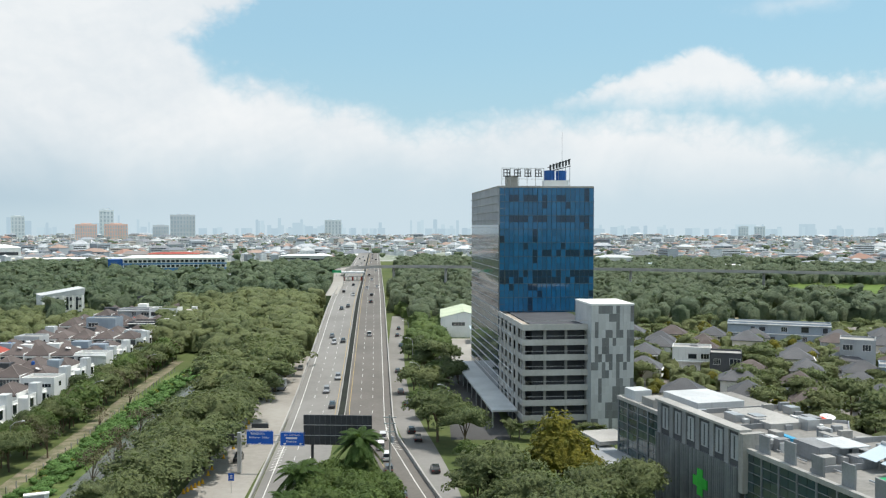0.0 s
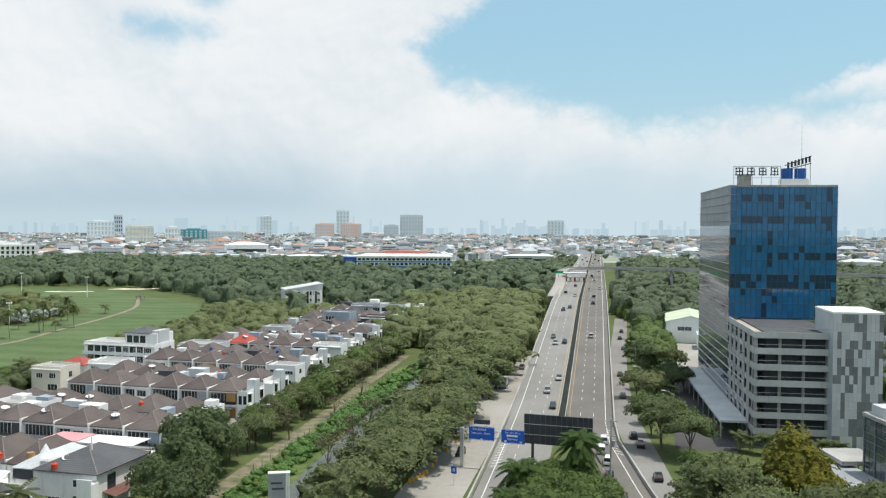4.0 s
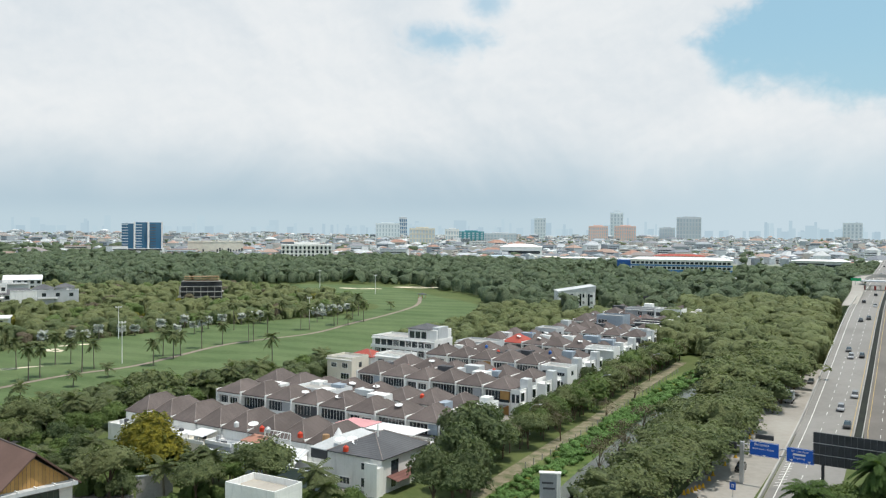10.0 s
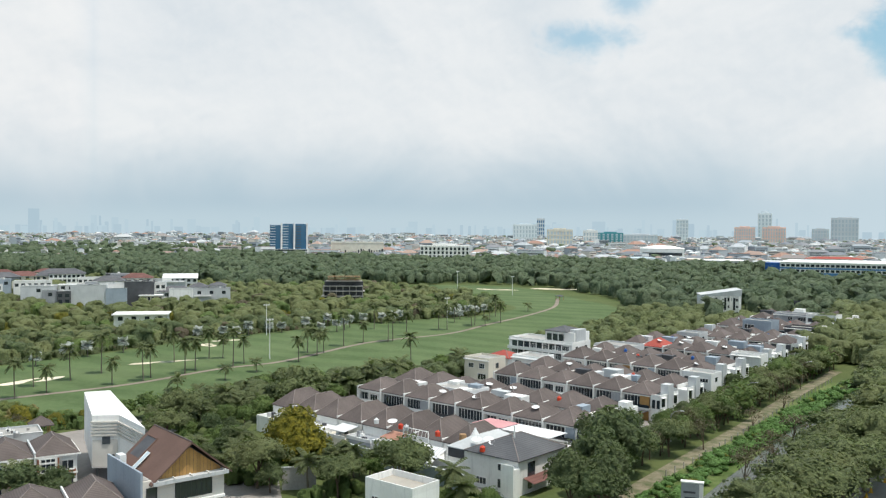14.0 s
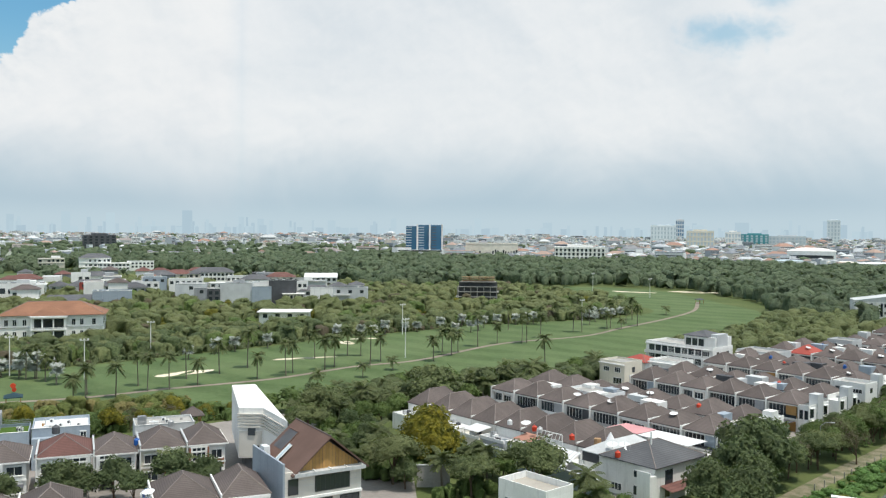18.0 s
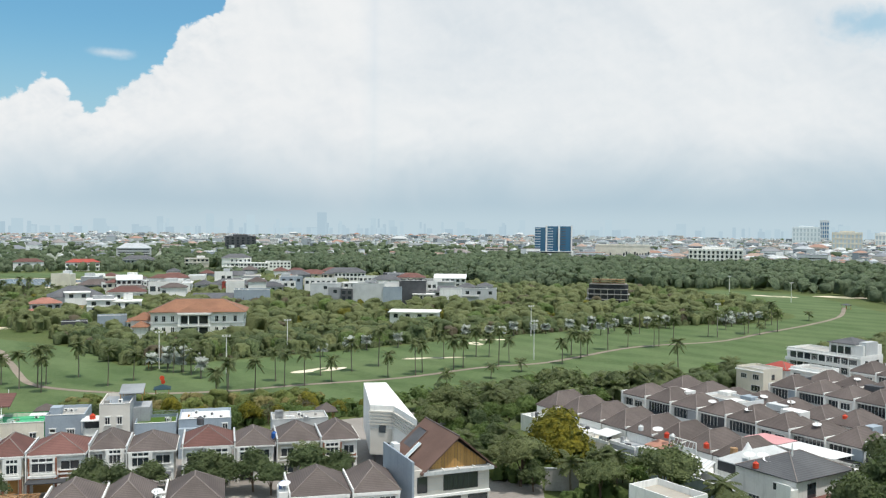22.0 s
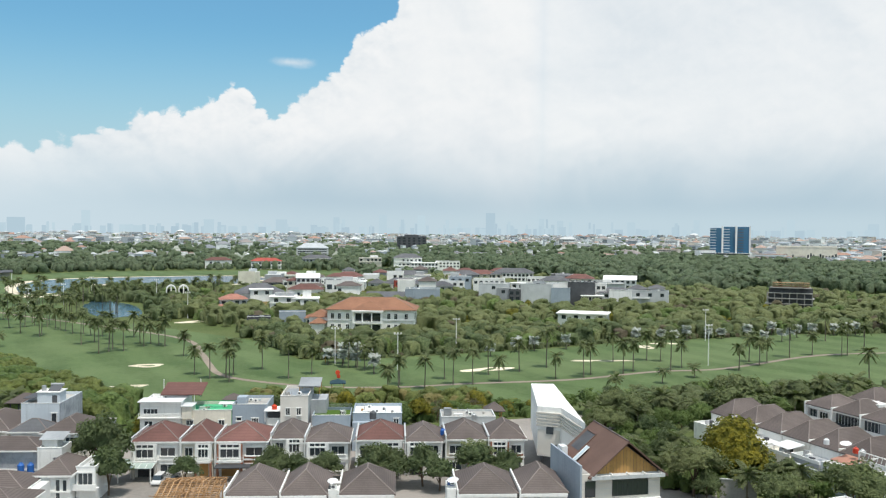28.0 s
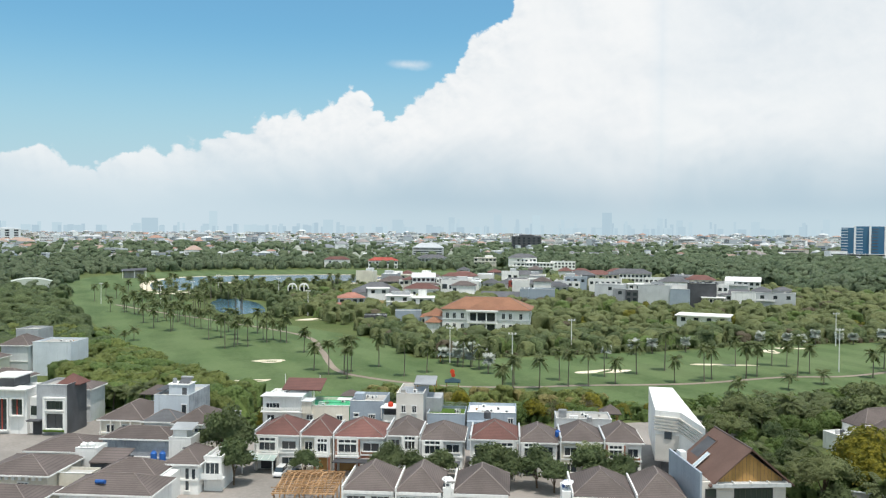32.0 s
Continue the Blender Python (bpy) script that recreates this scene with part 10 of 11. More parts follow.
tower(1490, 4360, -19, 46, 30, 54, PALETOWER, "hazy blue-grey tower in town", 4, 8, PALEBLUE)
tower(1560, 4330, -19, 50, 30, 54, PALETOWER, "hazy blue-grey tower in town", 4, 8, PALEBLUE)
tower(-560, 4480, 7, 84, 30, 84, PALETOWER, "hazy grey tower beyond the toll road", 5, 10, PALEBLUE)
# glowing skyline cards far behind everything, with the haze put into their colour
HAZE = bpy.data.materials.new("painted_haze_skyline")
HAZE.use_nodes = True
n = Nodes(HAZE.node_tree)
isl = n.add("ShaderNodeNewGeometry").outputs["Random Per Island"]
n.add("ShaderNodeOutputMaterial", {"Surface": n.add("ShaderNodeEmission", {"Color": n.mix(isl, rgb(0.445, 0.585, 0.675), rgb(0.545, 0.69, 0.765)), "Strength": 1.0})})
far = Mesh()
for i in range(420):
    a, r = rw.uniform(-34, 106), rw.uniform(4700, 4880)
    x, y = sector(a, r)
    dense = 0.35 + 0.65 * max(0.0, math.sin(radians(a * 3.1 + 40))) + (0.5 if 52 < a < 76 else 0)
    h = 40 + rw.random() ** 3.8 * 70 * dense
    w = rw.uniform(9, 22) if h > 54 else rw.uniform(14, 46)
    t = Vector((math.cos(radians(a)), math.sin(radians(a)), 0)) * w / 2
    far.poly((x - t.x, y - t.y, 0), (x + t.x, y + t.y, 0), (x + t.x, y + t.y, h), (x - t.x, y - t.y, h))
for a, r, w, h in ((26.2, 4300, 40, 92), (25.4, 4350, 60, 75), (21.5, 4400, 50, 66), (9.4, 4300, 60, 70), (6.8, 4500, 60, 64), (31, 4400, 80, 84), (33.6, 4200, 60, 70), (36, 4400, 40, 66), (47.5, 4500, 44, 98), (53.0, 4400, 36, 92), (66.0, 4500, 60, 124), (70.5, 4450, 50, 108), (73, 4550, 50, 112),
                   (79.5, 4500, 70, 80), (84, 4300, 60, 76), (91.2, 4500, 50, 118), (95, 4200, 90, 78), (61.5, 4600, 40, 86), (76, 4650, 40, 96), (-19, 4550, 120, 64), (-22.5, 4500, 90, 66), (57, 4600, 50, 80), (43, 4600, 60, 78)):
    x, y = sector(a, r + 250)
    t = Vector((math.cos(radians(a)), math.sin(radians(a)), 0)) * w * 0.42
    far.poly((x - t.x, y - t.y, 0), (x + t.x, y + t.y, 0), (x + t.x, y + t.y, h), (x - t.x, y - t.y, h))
tagged(part("backdrop", far, HAZE), "flat skyline cards glowing in blue-grey haze colour", "skyline", kind="structure")

# ---------- trees and woods ----------
BELT = [(-53, 128), (-48, 150), (-48, 190), (-49, 240), (-52, 300), (-63, 430), (-82, 560), (-150, 560), (-150, 478), (-134, 470), (-130, 400), (-122, 352), (-92, 345), (-80, 305), (-69, 262), (-61, 215), (-57.5, 180), (-55, 155)]
belt = scatter(BELT, 7.9, 1)
woods("roadside_trees", [p for p in belt if p[1] > 310], "dense umbrella trees along the toll road", GREEN_A, 0.95, 1.5, 8, MID_KINDS)
for x, y in [p for p in belt if p[1] <= 310]:
    tree(UMBRELLA if rnd.random() < 0.86 else ROUND, x, y, rnd.uniform(1.0, 1.55), tall=rnd.uniform(0.7, 0.95))
for x, y in scatter([(-90, 150), (-96, 215), (-101, 280), (-102, 342), (-122, 352), (-119, 335), (-105, 232), (-96, 165)], 5.9, 2):
    q = rnd.random()
    if q < 0.35:
        tree(UMBRELLA, x, y, rnd.uniform(0.45, 0.65), tall=0.9)
    else:
        tree(BRIGHT if q < 0.72 else ROUND, x, y, rnd.uniform(0.7, 1.05))
for x, y in scatter([(-75, 132), (-83, 124), (-88, 146), (-95, 165), (-88, 162)], 5.0, 12):
    tree(ROUND, x, y, rnd.uniform(1.0, 1.4), tall=1.2)
for x, y, s in ((-85.5, 149, 2.0), (-88, 157, 1.7), (-84, 141, 1.6), (-91, 150, 1.6)):
    tree(ROUND, x, y, s, tall=1.15)
for x, y in scatter([(-86.5, 160), (-90.5, 215), (-95, 255), (-99, 300), (-101, 335), (-106, 335), (-103, 300), (-100, 255), (-96, 215), (-91, 160)], 5.6, 17):
    q = rnd.random()
    tree(UMBRELLA if q < 0.6 else BRIGHT, x, y, rnd.uniform(0.55, 0.8) if q < 0.6 else rnd.uniform(1.1, 1.6), tall=1.1)
for x, y in ((-93, 205), (-92, 218), (-94, 230), (-95, 245), (-94, 256), (-95, 268), (-92, 192), (-95, 280), (-91, 180), (-90, 172), (-85, 188), (-84, 214), (-86, 240)):
    tree(BARE, x, y, rnd.uniform(0.8, 1.2))
for x, y in ((-68, 165), (-70, 185), (-71, 172), (-73, 205), (-69, 178)):
    tree(BARE, x + 2, y, rnd.uniform(0.9, 1.3))
for i in range(34):
    y = 162 + 4.2 * i
    e = thing("fence_post", at(float(np.interp(y, [172, 210, 250, 300], [-81.2, -84.2, -88, -92])), y + rnd.uniform(-0.3, 0.3)), "weathered grey fence post on the canal bank", "fence post", "canal fence posts")
    part("post", Mesh().box(-0.08, 0.08, -0.08, 0.08, 0, 1.5), CONC, e)
# between the street, the estate and the course
GREENWAY = [(-212, 112), (-168, 104), (-150, 96), (-128, 98), (-112, 112), (-108, 122), (-140, 124), (-166, 130), (-182, 158), (-184, 206), (-200, 204), (-208, 150)]
for x, y in scatter(GREENWAY, 6.9, 5):
    if clear(x, y, 1.0) and math.hypot(x + 140, y - 113.5) > 7.5:
        q = rnd.random()
        if q < 0.3:
            palm(YOUNG, x, y, rnd.uniform(0.9, 1.4))
        else:
            tree(ROUND if q < 0.5 else BRIGHT if q < 0.9 else UMBRELLA, x, y, rnd.uniform(0.75, 1.2))
tree(GOLDEN, -142, 116.5, 1.9, tall=0.95)
for x, y in scatter([(-206, -2), (-232, 20), (-226, 60), (-216, 105), (-206, 108), (-209, 60), (-214, 30)], 5.2, 6):
    if clear(x, y, 0.5):
        tree((BRIGHT, BRIGHT, ROUND, GOLDEN, BARE)[rnd.randrange(5)], x, y, rnd.uniform(0.55, 0.9))
for u, front, s, tall in ((-44.0, 6.0, 1.25, 1.35), (-40.5, 11.0, 1.45, 1.35), (-37.5, 17.0, 1.1, 1.2), (-25.0, 11.5, 0.85, 1.0), (-8.2, 12.5, 1.1, 1.0), (-4.0, 12.0, 0.95, 0.95), (1.8, 12.5, 1.0, 1.0), (11.4, 12.5, 1.2, 1.0), (15.0, 13.0, 1.1, 0.95), (20.4, 13.0, 1.2, 0.95), (23.5, 16.0, 1.0, 0.9), (30.5, 12.0, 1.25, 0.95), (36.5, 12.0, 1.1, 0.85), (-52.0, 1.5, 0.8, 1.0)):
    tree(ROUND, *lot(u, front), s, tall=tall)
palm(YOUNG, *lot(31.0, 9.0), 1.5)
palm(YOUNG, -165, 73, 1.1)
for x, y, s in ((-136, 119.5, 0.85), (-131, 120, 0.95), (-127, 121, 0.7), (-99, 121, 0.75), (-101, 118, 0.6), (-94, 121, 0.8), (-122, 108, 0.5)):
    tree(ROUND if s > 0.8 else BRIGHT, x, y, s)
for x, y, s in ((-127, 119.5, 1.15), (-124, 121, 1.0), (-113, 121.5, 0.9), (-105, 122, 1.1), (-102.5, 120.5, 1.2), (-130, 118, 1.1), (-97.5, 118, 1.2)):
    palm(YOUNG, x, y, s)
for x, y in ((-215, 204), (-204, 216), (-199, 228), (-197, 240), (-190, 214), (-186, 222), (-194, 206), (-205, 300), (-203, 290), (-212, 330), (-196, 320), (-190, 340), (-200, 360), (-186, 372), (-210, 380), (-180, 392), (-225, 400), (-195, 410), (-175, 425), (-215, 430), (-205, 450), (-235, 455), (-190, 455)):
    if clear(x, y):
        tree(ROUND if rnd.random() < 0.6 else BRIGHT, x, y, rnd.uniform(0.7, 1.15))
# beside the toll road and round the tower
for x, y, s, kind in ((-1.2, 203, 1.25, UMBRELLA), (5, 196, 1.0, UMBRELLA), (-3.5, 216, 1.0, ROUND), (-5, 228, 1.0, ROUND), (-7, 243, 0.9, BRIGHT), (-8.6, 262, 0.8, UMBRELLA), (-8.5, 277, 1.0, ROUND), (-3, 250, 1.0, UMBRELLA), (6, 150, 0.9, UMBRELLA), (5, 184, 0.9, BRIGHT), (12, 149, 0.9, UMBRELLA), (2, 270, 1.2, ROUND), (5, 278, 1.1, ROUND), (-2, 292, 0.8, ROUND), (-4, 305, 1.1, UMBRELLA),
                      (22.5, 165, 2.0, GOLDEN), (27, 158, 1.2, GOLDEN), (33, 153, 0.75, UMBRELLA), (12, 163, 1.0, BRIGHT), (31, 162, 0.9, BRIGHT), (10, 152, 1.25, UMBRELLA), (14, 137, 1.15, UMBRELLA), (24, 141, 1.1, UMBRELLA), (32, 147, 1.1, UMBRELLA), (19, 127, 1.2, UMBRELLA), (30, 130, 1.1, GOLDEN), (8, 142, 1.0, ROUND), (36, 136, 0.9, BRIGHT), (5, 160, 0.8, BRIGHT),
                      (-18, 141, 1.3, BRIGHT), (-13, 148, 1.25, BRIGHT), (-19, 148, 1.0, BRIGHT), (-14, 156, 1.15, BRIGHT), (-12, 140, 1.35, BRIGHT), (-9, 150, 1.2, BRIGHT), (-19, 133, 1.4, BRIGHT), (-10.5, 134, 1.4, BRIGHT), (-10, 158, 1.0, BRIGHT)):
    tree(kind, x, y, s)
for x, y, s in ((-21.5, 172, 0.8), (-22.5, 165, 1.0), (-20, 159, 1.15), (-24, 158, 0.9), (-17.5, 166, 1.1), (-15.5, 172, 0.8), (-22.5, 151, 1.2), (-16, 152, 1.3), (-13.5, 164, 0.9), (-20, 146, 1.2), (-23.5, 144, 1.1), (-16, 144, 1.2)):
    tree(BRIGHT, x, y, s)
palm(LUSH, -25.4, 153, 1.5)
palm(LUSH, -16.0, 167, 1.6)
palm(LUSH, -26, 143, 1.0)
palm(LUSH, -5.5, 130, 1.0)
for x, y in ((18, 205), (21, 204), (30, 203), (33, 203), (36, 204), (16, 207)):
    palm(YOUNG, x, y, 0.9)
verge = []
for x, y in scatter([(-20, 330), (-4, 262), (0, 300), (-2, 340), (-4, 440), (-20, 520), (-30, 520), (-17, 420)], 6.5, 9):
    if y < 345:
        tree(ROUND if rnd.random() < 0.5 else BRIGHT, x + 4, y, rnd.uniform(0.7, 1.15))
    else:
        verge.append((x + 4, y))
woods("roadside_trees", verge, "bright bushy trees along the service road", GREEN_C, 0.6, 0.95, 21, MID_KINDS)
for x, y in scatter([(52, 210), (70, 190), (110, 170), (240, 230), (250, 420), (60, 440), (30, 440), (30, 320), (56, 300)], 12.0, 10):
    if clear(x, y, 0.5):
        q = rnd.random()
        tree(GOLDEN if q < 0.34 else BRIGHT if q < 0.6 else UMBRELLA, x, y, rnd.uniform(0.5, 0.8))
for x, y, s in ((105, 225, 1.1), (112, 218, 1.0), (98, 240, 0.9), (90, 262, 0.9), (108, 282, 0.8), (113, 200, 1.1), (99, 300, 0.9), (112, 308, 0.9), (110, 262, 0.8), (94, 216, 1.0), (103, 208, 1.1), (86, 232, 0.8), (96, 186, 1.1), (118, 236, 0.9)):
    tree(UMBRELLA, x, y, s)
VILLAGE = [(-335, 60), (-340, 110), (-338, 165), (-340, 215), (-345, 280), (-312, 300), (-308, 380), (-326, 432), (-372, 462), (-430, 482), (-505, 490), (-560, 400), (-700, 400), (-760, 330), (-760, 160), (-680, 110), (-640, 40), (-520, 30), (-450, 40), (-385, 74)]
near_spots = [p for p in scatter(VILLAGE, 10.0, 13) if clear(*p, 1.0)]
edge = [p for i, p in enumerate(near_spots) if p[0] > -362 and p[1] < 300 and i % 2]
woods("course_edge_trees", [p for i, p in enumerate(edge) if i % 3], "umbrella-crowned trees along the course edge", GREEN_A, 0.75, 1.15, 61, MID_KINDS)
woods("course_edge_trees", [p for i, p in enumerate(edge) if i % 3 == 0], "dark green broadleaf trees along the course edge", GREEN_B, 0.75, 1.1, 62, MID_KINDS)
wallring = [(-334, 58), (-322, 70), (-321, 110), (-324, 150), (-327, 185), (-335, 218), (-332, 255), (-333, 302), (-325, 341), (-315, 385), (-326, 432), (-372, 462), (-372, 448), (-342, 424), (-328, 385), (-340, 341), (-352, 302), (-358, 250), (-362, 190), (-362, 150), (-350, 140), (-352, 84), (-362, 76), (-420, 74), (-420, 58), (-360, 56)]
wall_ = [p for p in scatter(wallring, 5.6, 63) if clear(*p, 0.2)]
woods("course_edge_trees", [p for i, p in enumerate(wall_) if i % 3 == 0], "dark leafy trees massed along the course", GREEN_B, 0.6, 0.95, 64, MID_KINDS)
woods("course_edge_trees", [p for i, p in enumerate(wall_) if i % 3 == 1], "green leafy trees massed along the course", GREEN_A, 0.55, 0.9, 65, MID_KINDS)
woods("course_edge_trees", [p for i, p in enumerate(wall_) if i % 6 == 2], "bright leafy trees massed along the course", GREEN_C, 0.5, 0.8, 66, MID_KINDS)
woods("course_edge_trees", [p for i, p in enumerate(wall_) if i % 12 == 5], "reddish-brown bushes along the course", DRY, 0.5, 0.8, 67, MID_KINDS)
rest_ = [p for p in near_spots if p not in edge]
woods("garden_trees", [p for i, p in enumerate(rest_) if i % 4], "dense green garden trees round the villas", GREEN_A, 0.7, 1.12, 5, MID_KINDS)
woods("garden_trees", [p for i, p in enumerate(rest_) if i % 8 == 0], "bright green garden trees round the villas", GREEN_C, 0.6, 1.0, 56, MID_KINDS)
woods("garden_trees", [p for i, p in enumerate(rest_) if i % 16 == 4], "brownish half-dry garden trees round the villas", DRY, 0.6, 0.95, 57, MID_KINDS)
woods("garden_trees", [p for i, p in enumerate(rest_) if i % 16 == 12], "golden blossoming garden trees round the villas", GOLD, 0.5, 0.8, 58, MID_KINDS)
KEEP_CLEAR += [(-720, -140, 1012, 1300), (-370, -205, 850, 1000), (-1085, -940, 860, 1010), (-905, -745, 870, 1000), (-1140, -1030, 790, 930)]
far1 = [p for p in scatter([(-80, 560), (-112, 1200), (-450, 1240), (-880, 960), (-1100, 680), (-1200, 450), (-1230, 300), (-1000, 300), (-900, 390), (-760, 420), (-560, 410), (-530, 520), (-480, 608), (-400, 610), (-330, 560), (-250, 460), (-200, 440), (-150, 470), (-140, 560)], 13.6, 3) if clear(*p)]
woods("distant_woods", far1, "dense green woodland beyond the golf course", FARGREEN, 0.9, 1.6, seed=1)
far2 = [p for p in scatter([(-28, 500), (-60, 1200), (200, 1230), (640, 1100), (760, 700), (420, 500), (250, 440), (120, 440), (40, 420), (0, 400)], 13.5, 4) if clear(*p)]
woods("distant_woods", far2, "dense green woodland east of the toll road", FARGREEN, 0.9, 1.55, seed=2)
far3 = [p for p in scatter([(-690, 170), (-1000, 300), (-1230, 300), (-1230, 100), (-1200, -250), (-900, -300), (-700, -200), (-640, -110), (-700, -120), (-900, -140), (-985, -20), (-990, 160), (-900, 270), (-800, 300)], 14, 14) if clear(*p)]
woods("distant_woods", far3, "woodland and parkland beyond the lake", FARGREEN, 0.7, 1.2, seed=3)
far4 = [p for p in scatter([(-345, -42), (-430, -66), (-560, -100), (-640, -110), (-700, -200), (-500, -200), (-420, -110), (-330, -100)], 9.5, 15) if clear(*p)]
woods("course_trees", far4, "trees along the edge of the golf course", GREEN_B, 0.7, 1.1, 4, MID_KINDS)
OLIVE = leaf_mat("olive_leaves", (0.062, 0.104, 0.028), (0.275, 0.325, 0.092), (0.215, 0.235, 0.080))
HOUSES = [(-232, -200, -60, -8), (-250, -225, -52, -32), (-328, -298, -80, -42), (-280, -256, -74, -54), (-345, -318, -110, -60)]
grove = [p for p in scatter([(-400, -62), (-352, -39), (-320, -27), (-297, -19), (-281, -10), (-266, -4), (-256, 4), (-238, 6), (-226, 0), (-222, -6), (-236, -14), (-250, -36), (-285, -50), (-300, -58), (-330, -62), (-400, -100)], 4.6, 71) if not any(a < p[0] < b and c < p[1] < d for a, b, c, d in HOUSES)]
woods("course_trees", [p for i, p in enumerate(grove) if i % 3], "yellow-green bushy trees massed behind the street", OLIVE, 0.55, 1.0, 72, MID_KINDS)
woods("course_trees", [p for i, p in enumerate(grove) if i % 3 == 0], "leafy green bushy trees massed behind the street", GREEN_C, 0.55, 1.0, 73, MID_KINDS)
for x, y in ((-247, -31), (-243, -27), (-252, -37), (-240, -22)):
    palm(YOUNG, x, y, 1.5)
town_trees = []
for i in range(1200):
    x, y = sector(rw.uniform(-34, 106), 1290 + 2900 * rw.random() ** 1.2)
    town_trees.append((x, y))
for i in range(1300):
    a = rw.uniform(50, 106)
    town_trees.append(sector(a, rw.uniform(1230, 1800 + 450 * min(1.0, (a - 50) / 12))))
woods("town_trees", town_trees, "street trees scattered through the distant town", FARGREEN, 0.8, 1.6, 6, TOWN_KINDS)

hedge = scatter([(-320, 70), (-318, 113), (-321, 150), (-324, 185), (-332, 218), (-329, 255), (-330, 302), (-322, 341), (-312, 385), (-316, 386), (-327, 341), (-335, 302), (-334, 255), (-337, 218), (-329, 185), (-326, 150), (-323, 113), (-326, 74)], 2.6, 31)
woods("brown_hedge", [p for i, p in enumerate(hedge) if i % 4 == 0], "red-brown clipped hedge along the course", DRY, 0.12, 0.26, 59, MID_KINDS)
woods("course_hedge", [p for i, p in enumerate(hedge) if i % 4 and clear(*p)], "dense mixed shrubs along the edge of the course", GREEN_B, 0.16, 0.36, 32, MID_KINDS)
shore = scatter([(-600, -30), (-640, 0), (-640, 40), (-600, 60), (-540, 48), (-470, 30), (-480, 18), (-560, 24), (-598, 14), (-600, -6)], 8.5, 33) + scatter([(-690, -30), (-700, -5), (-745, 10), (-740, 60), (-700, 90), (-660, 60), (-665, 0)], 10, 34)
woods("shore_trees", shore, "bushy trees round the pond and the lake", GREEN_B, 0.5, 0.9, 35, MID_KINDS)
wp = random.Random(36)
for i in range(34):
    u = wp.random()
    x, y = -470 - 240 * u + wp.uniform(-8, 8), -2 - 45 * u + wp.uniform(-26, 20)
    palm(PALMS, x, y, wp.uniform(0.95, 1.3))
WEED_KINDS = [low_crown(s, 2.6, 1.6, 1.0, 8, 1.0, 60, 0.42, 2) for s in range(93, 97)]
lush = [(p[0] - 5.8 + wp.uniform(-3.4, 3.0), p[1] + wp.uniform(-4, 4)) for p in canal for k in range(14)]
woods("bank_weeds", lush, "lush bright green weeds along the canal bank", leaf_mat("weed_leaves", (0.075, 0.165, 0.035), (0.24, 0.42, 0.13), (0.19, 0.36, 0.11)), 0.28, 0.6, 37, WEED_KINDS)
yl_ = [(p[0] - 7.0 + wp.uniform(-2.2, 3), p[1] + wp.uniform(-3, 3)) for p in canal]
woods("bank_bushes", yl_, "yellow-green flowering bushes on the canal bank", YELLOWLEAF, 0.22, 0.5, 39, WEED_KINDS)
woods("bank_bushes", yl_[::4], "brown dead brush on the canal bank", DRY, 0.2, 0.4, 40, WEED_KINDS)
far_bank = [(p[0] + 4.6 + wp.uniform(-1.0, 1.6), p[1] + wp.uniform(-4, 4)) for p in canal for k in range(3)]
woods("bank_weeds", far_bank, "dark green scrub on the far canal bank", GREEN_B, 0.25, 0.6, 38, WEED_KINDS)

wedge = scatter([(-214, 300), (-190, 296), (-176, 330), (-172, 460), (-150, 482), (-190, 500), (-232, 470), (-244, 452), (-228, 384)], 7.0, 41)
woods("estate_edge_trees", [p for p in wedge if clear(*p)], "dense trees between the estate and the course", GREEN_A, 0.6, 1.0, 42, MID_KINDS)
plot = [p for p in scatter([(-213, -6), (-236, 18), (-228, 60), (-214, 110), (-205, 110), (-211, 60), (-214, 30)], 3.4, 43) if clear(*p, 0.0)]
woods("garden_shrubs", plot, "bright green shrubs behind the street houses", GREEN_C, 0.22, 0.45, 44, MID_KINDS)
woods("blossom_shrubs", plot[::5], "golden blossoming shrubs behind the street houses", GOLD, 0.3, 0.5, 45, MID_KINDS)
back = [lot(u, wp.uniform(-72, -58)) for u in np.arange(-26, 42, 0.8)]
woods("garden_shrubs", [p for i, p in enumerate(back) if i % 3], "yellow-green shrubs behind the street houses", OLIVE, 0.32, 0.62, 74, MID_KINDS)
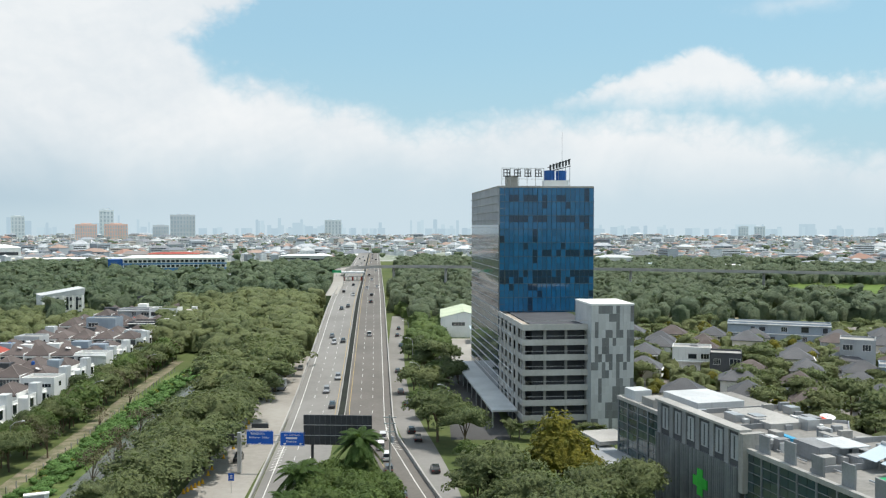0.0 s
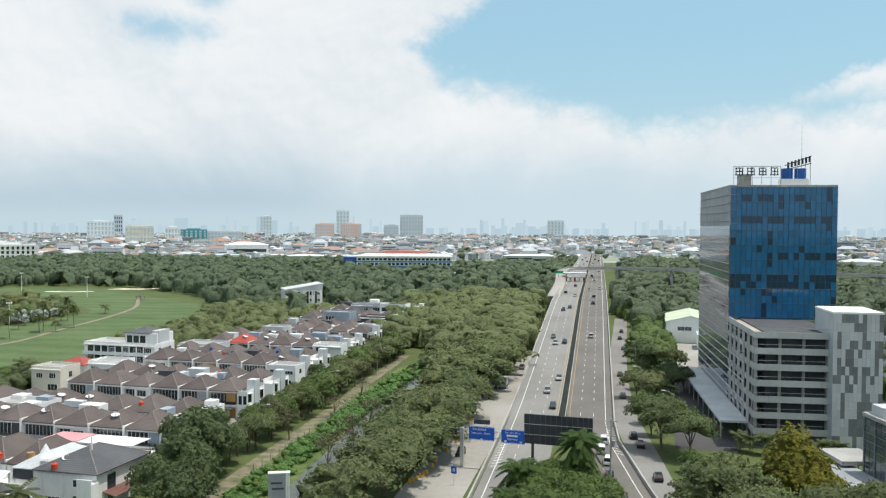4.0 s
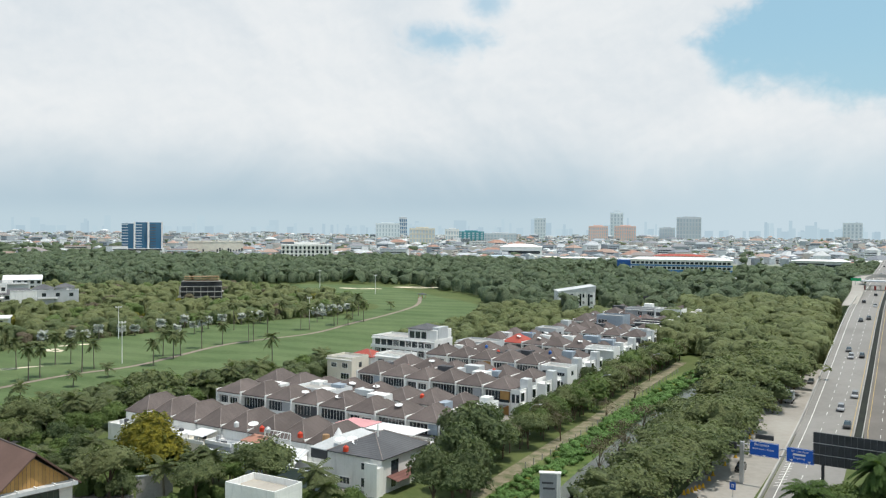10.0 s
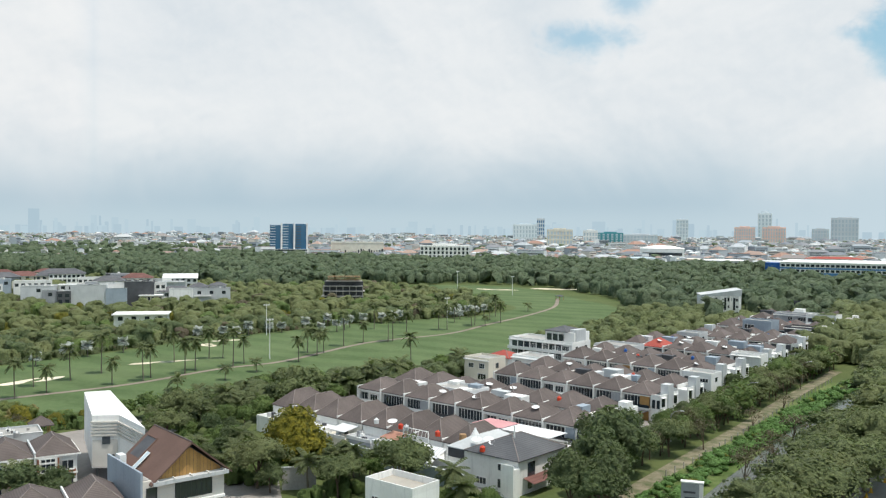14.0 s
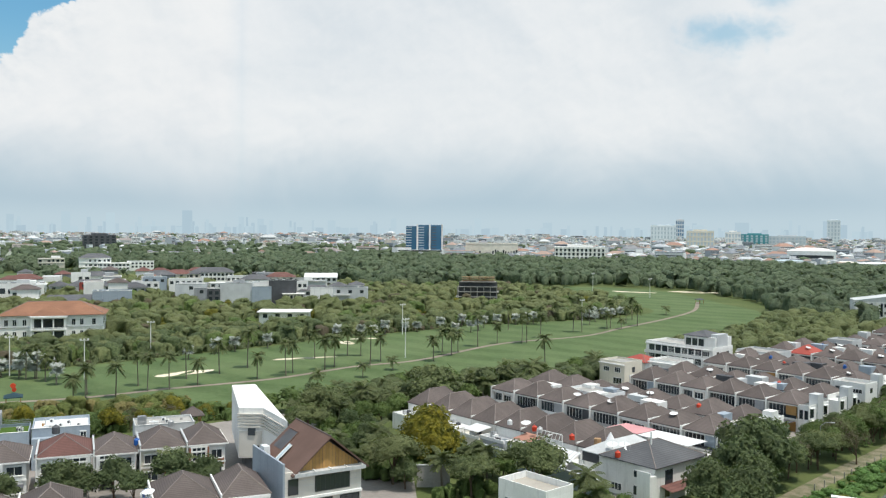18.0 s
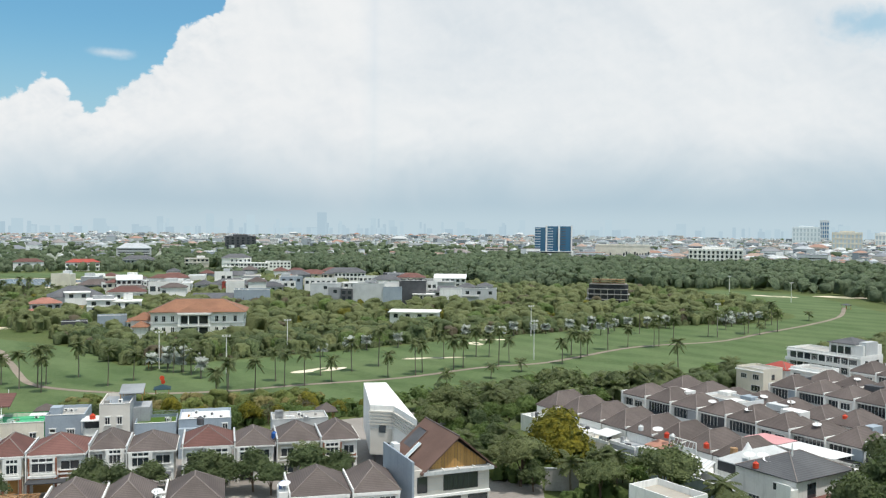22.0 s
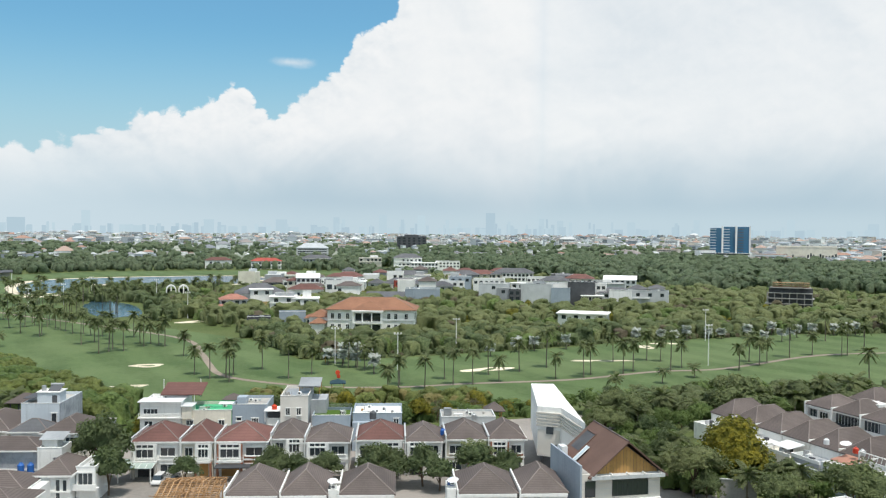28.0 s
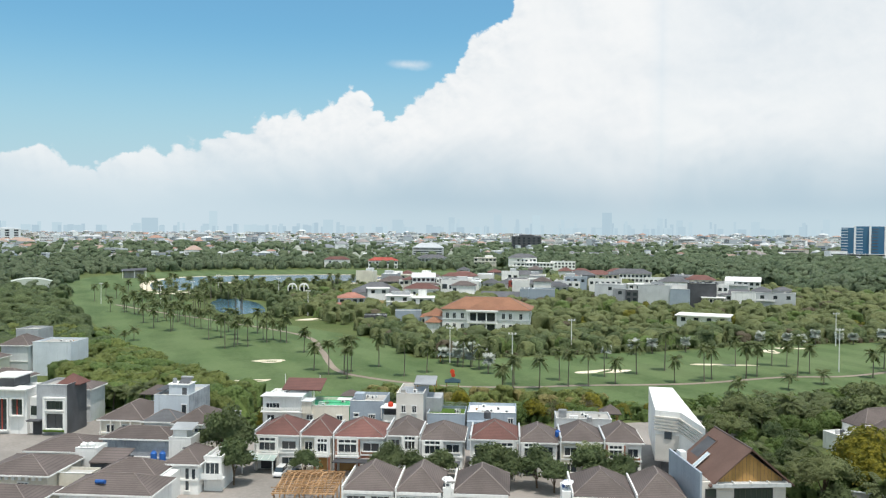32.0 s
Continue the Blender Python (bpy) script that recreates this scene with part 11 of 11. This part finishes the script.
woods("blossom_shrubs", [p for i, p in enumerate(back) if i % 3 == 0], "straw-yellow blossoming shrubs behind the street houses", leaf_mat("straw_blossom", (0.16, 0.15, 0.06), (0.46, 0.38, 0.15), (0.30, 0.27, 0.11)), 0.3, 0.55, 75, MID_KINDS)
for i in range(22):
    y = 158 + 8.2 * i
    tree((BARE, UMBRELLA, UMBRELLA, UMBRELLA)[i % 4], float(np.interp(y, [140, 179, 215, 280, 320, 344], [-86, -89.5, -92.5, -97.5, -99, -99.5])) - wp.uniform(0.2, 1.5), y + wp.uniform(-2, 2), wp.uniform(0.55, 0.75) if i % 4 else wp.uniform(1.0, 1.3), tall=1.15)

strip = scatter([(-207, 206), (-184, 208), (-181, 226), (-188, 250), (-203, 248)], 4.8, 46) + scatter([(-212, 118), (-190, 128), (-186, 158), (-187, 206), (-206, 204), (-211, 150)], 5.4, 47)
woods("estate_hedge", [p for p in strip if clear(*p)], "continuous dark green hedge along the course", GREEN_B, 0.42, 0.75, 48, MID_KINDS)
for i in range(14):
    x, y = wp.uniform(-207, -188), wp.uniform(125, 245)
    if clear(x, y):
        palm(YOUNG, x, y, wp.uniform(1.0, 1.5))

gardens = [p for p in scatter([(58, 220), (70, 200), (120, 176), (240, 235), (245, 420), (62, 425)], 8.0, 51) if clear(*p, 0.4)]
woods("estate_garden_trees", gardens, "green garden trees between the grey-roofed houses", GREEN_A, 0.35, 0.75, 52, MID_KINDS)
woods("estate_blossom", gardens[::6], "golden blossoming bushes between the houses", GOLD, 0.4, 0.65, 53, MID_KINDS)

lawn = [p for p in scatter([(-126, 101), (-112, 103), (-117, 113), (-150, 121), (-172, 116), (-168, 104), (-150, 101)], 3.8, 54) if math.hypot(p[0] + 129, p[1] - 107) > 4.5]
woods("garden_shrubs", lawn, "leafy green shrubs round the flowering tree", GREEN_C, 0.24, 0.48, 55, MID_KINDS)

for i in range(22):
    x, y = -360 - 9.5 * i + wp.uniform(-8, 8), 6 - 3.4 * i + wp.uniform(-14, 16)
    palm(PALMS, x, y, wp.uniform(0.95, 1.25))
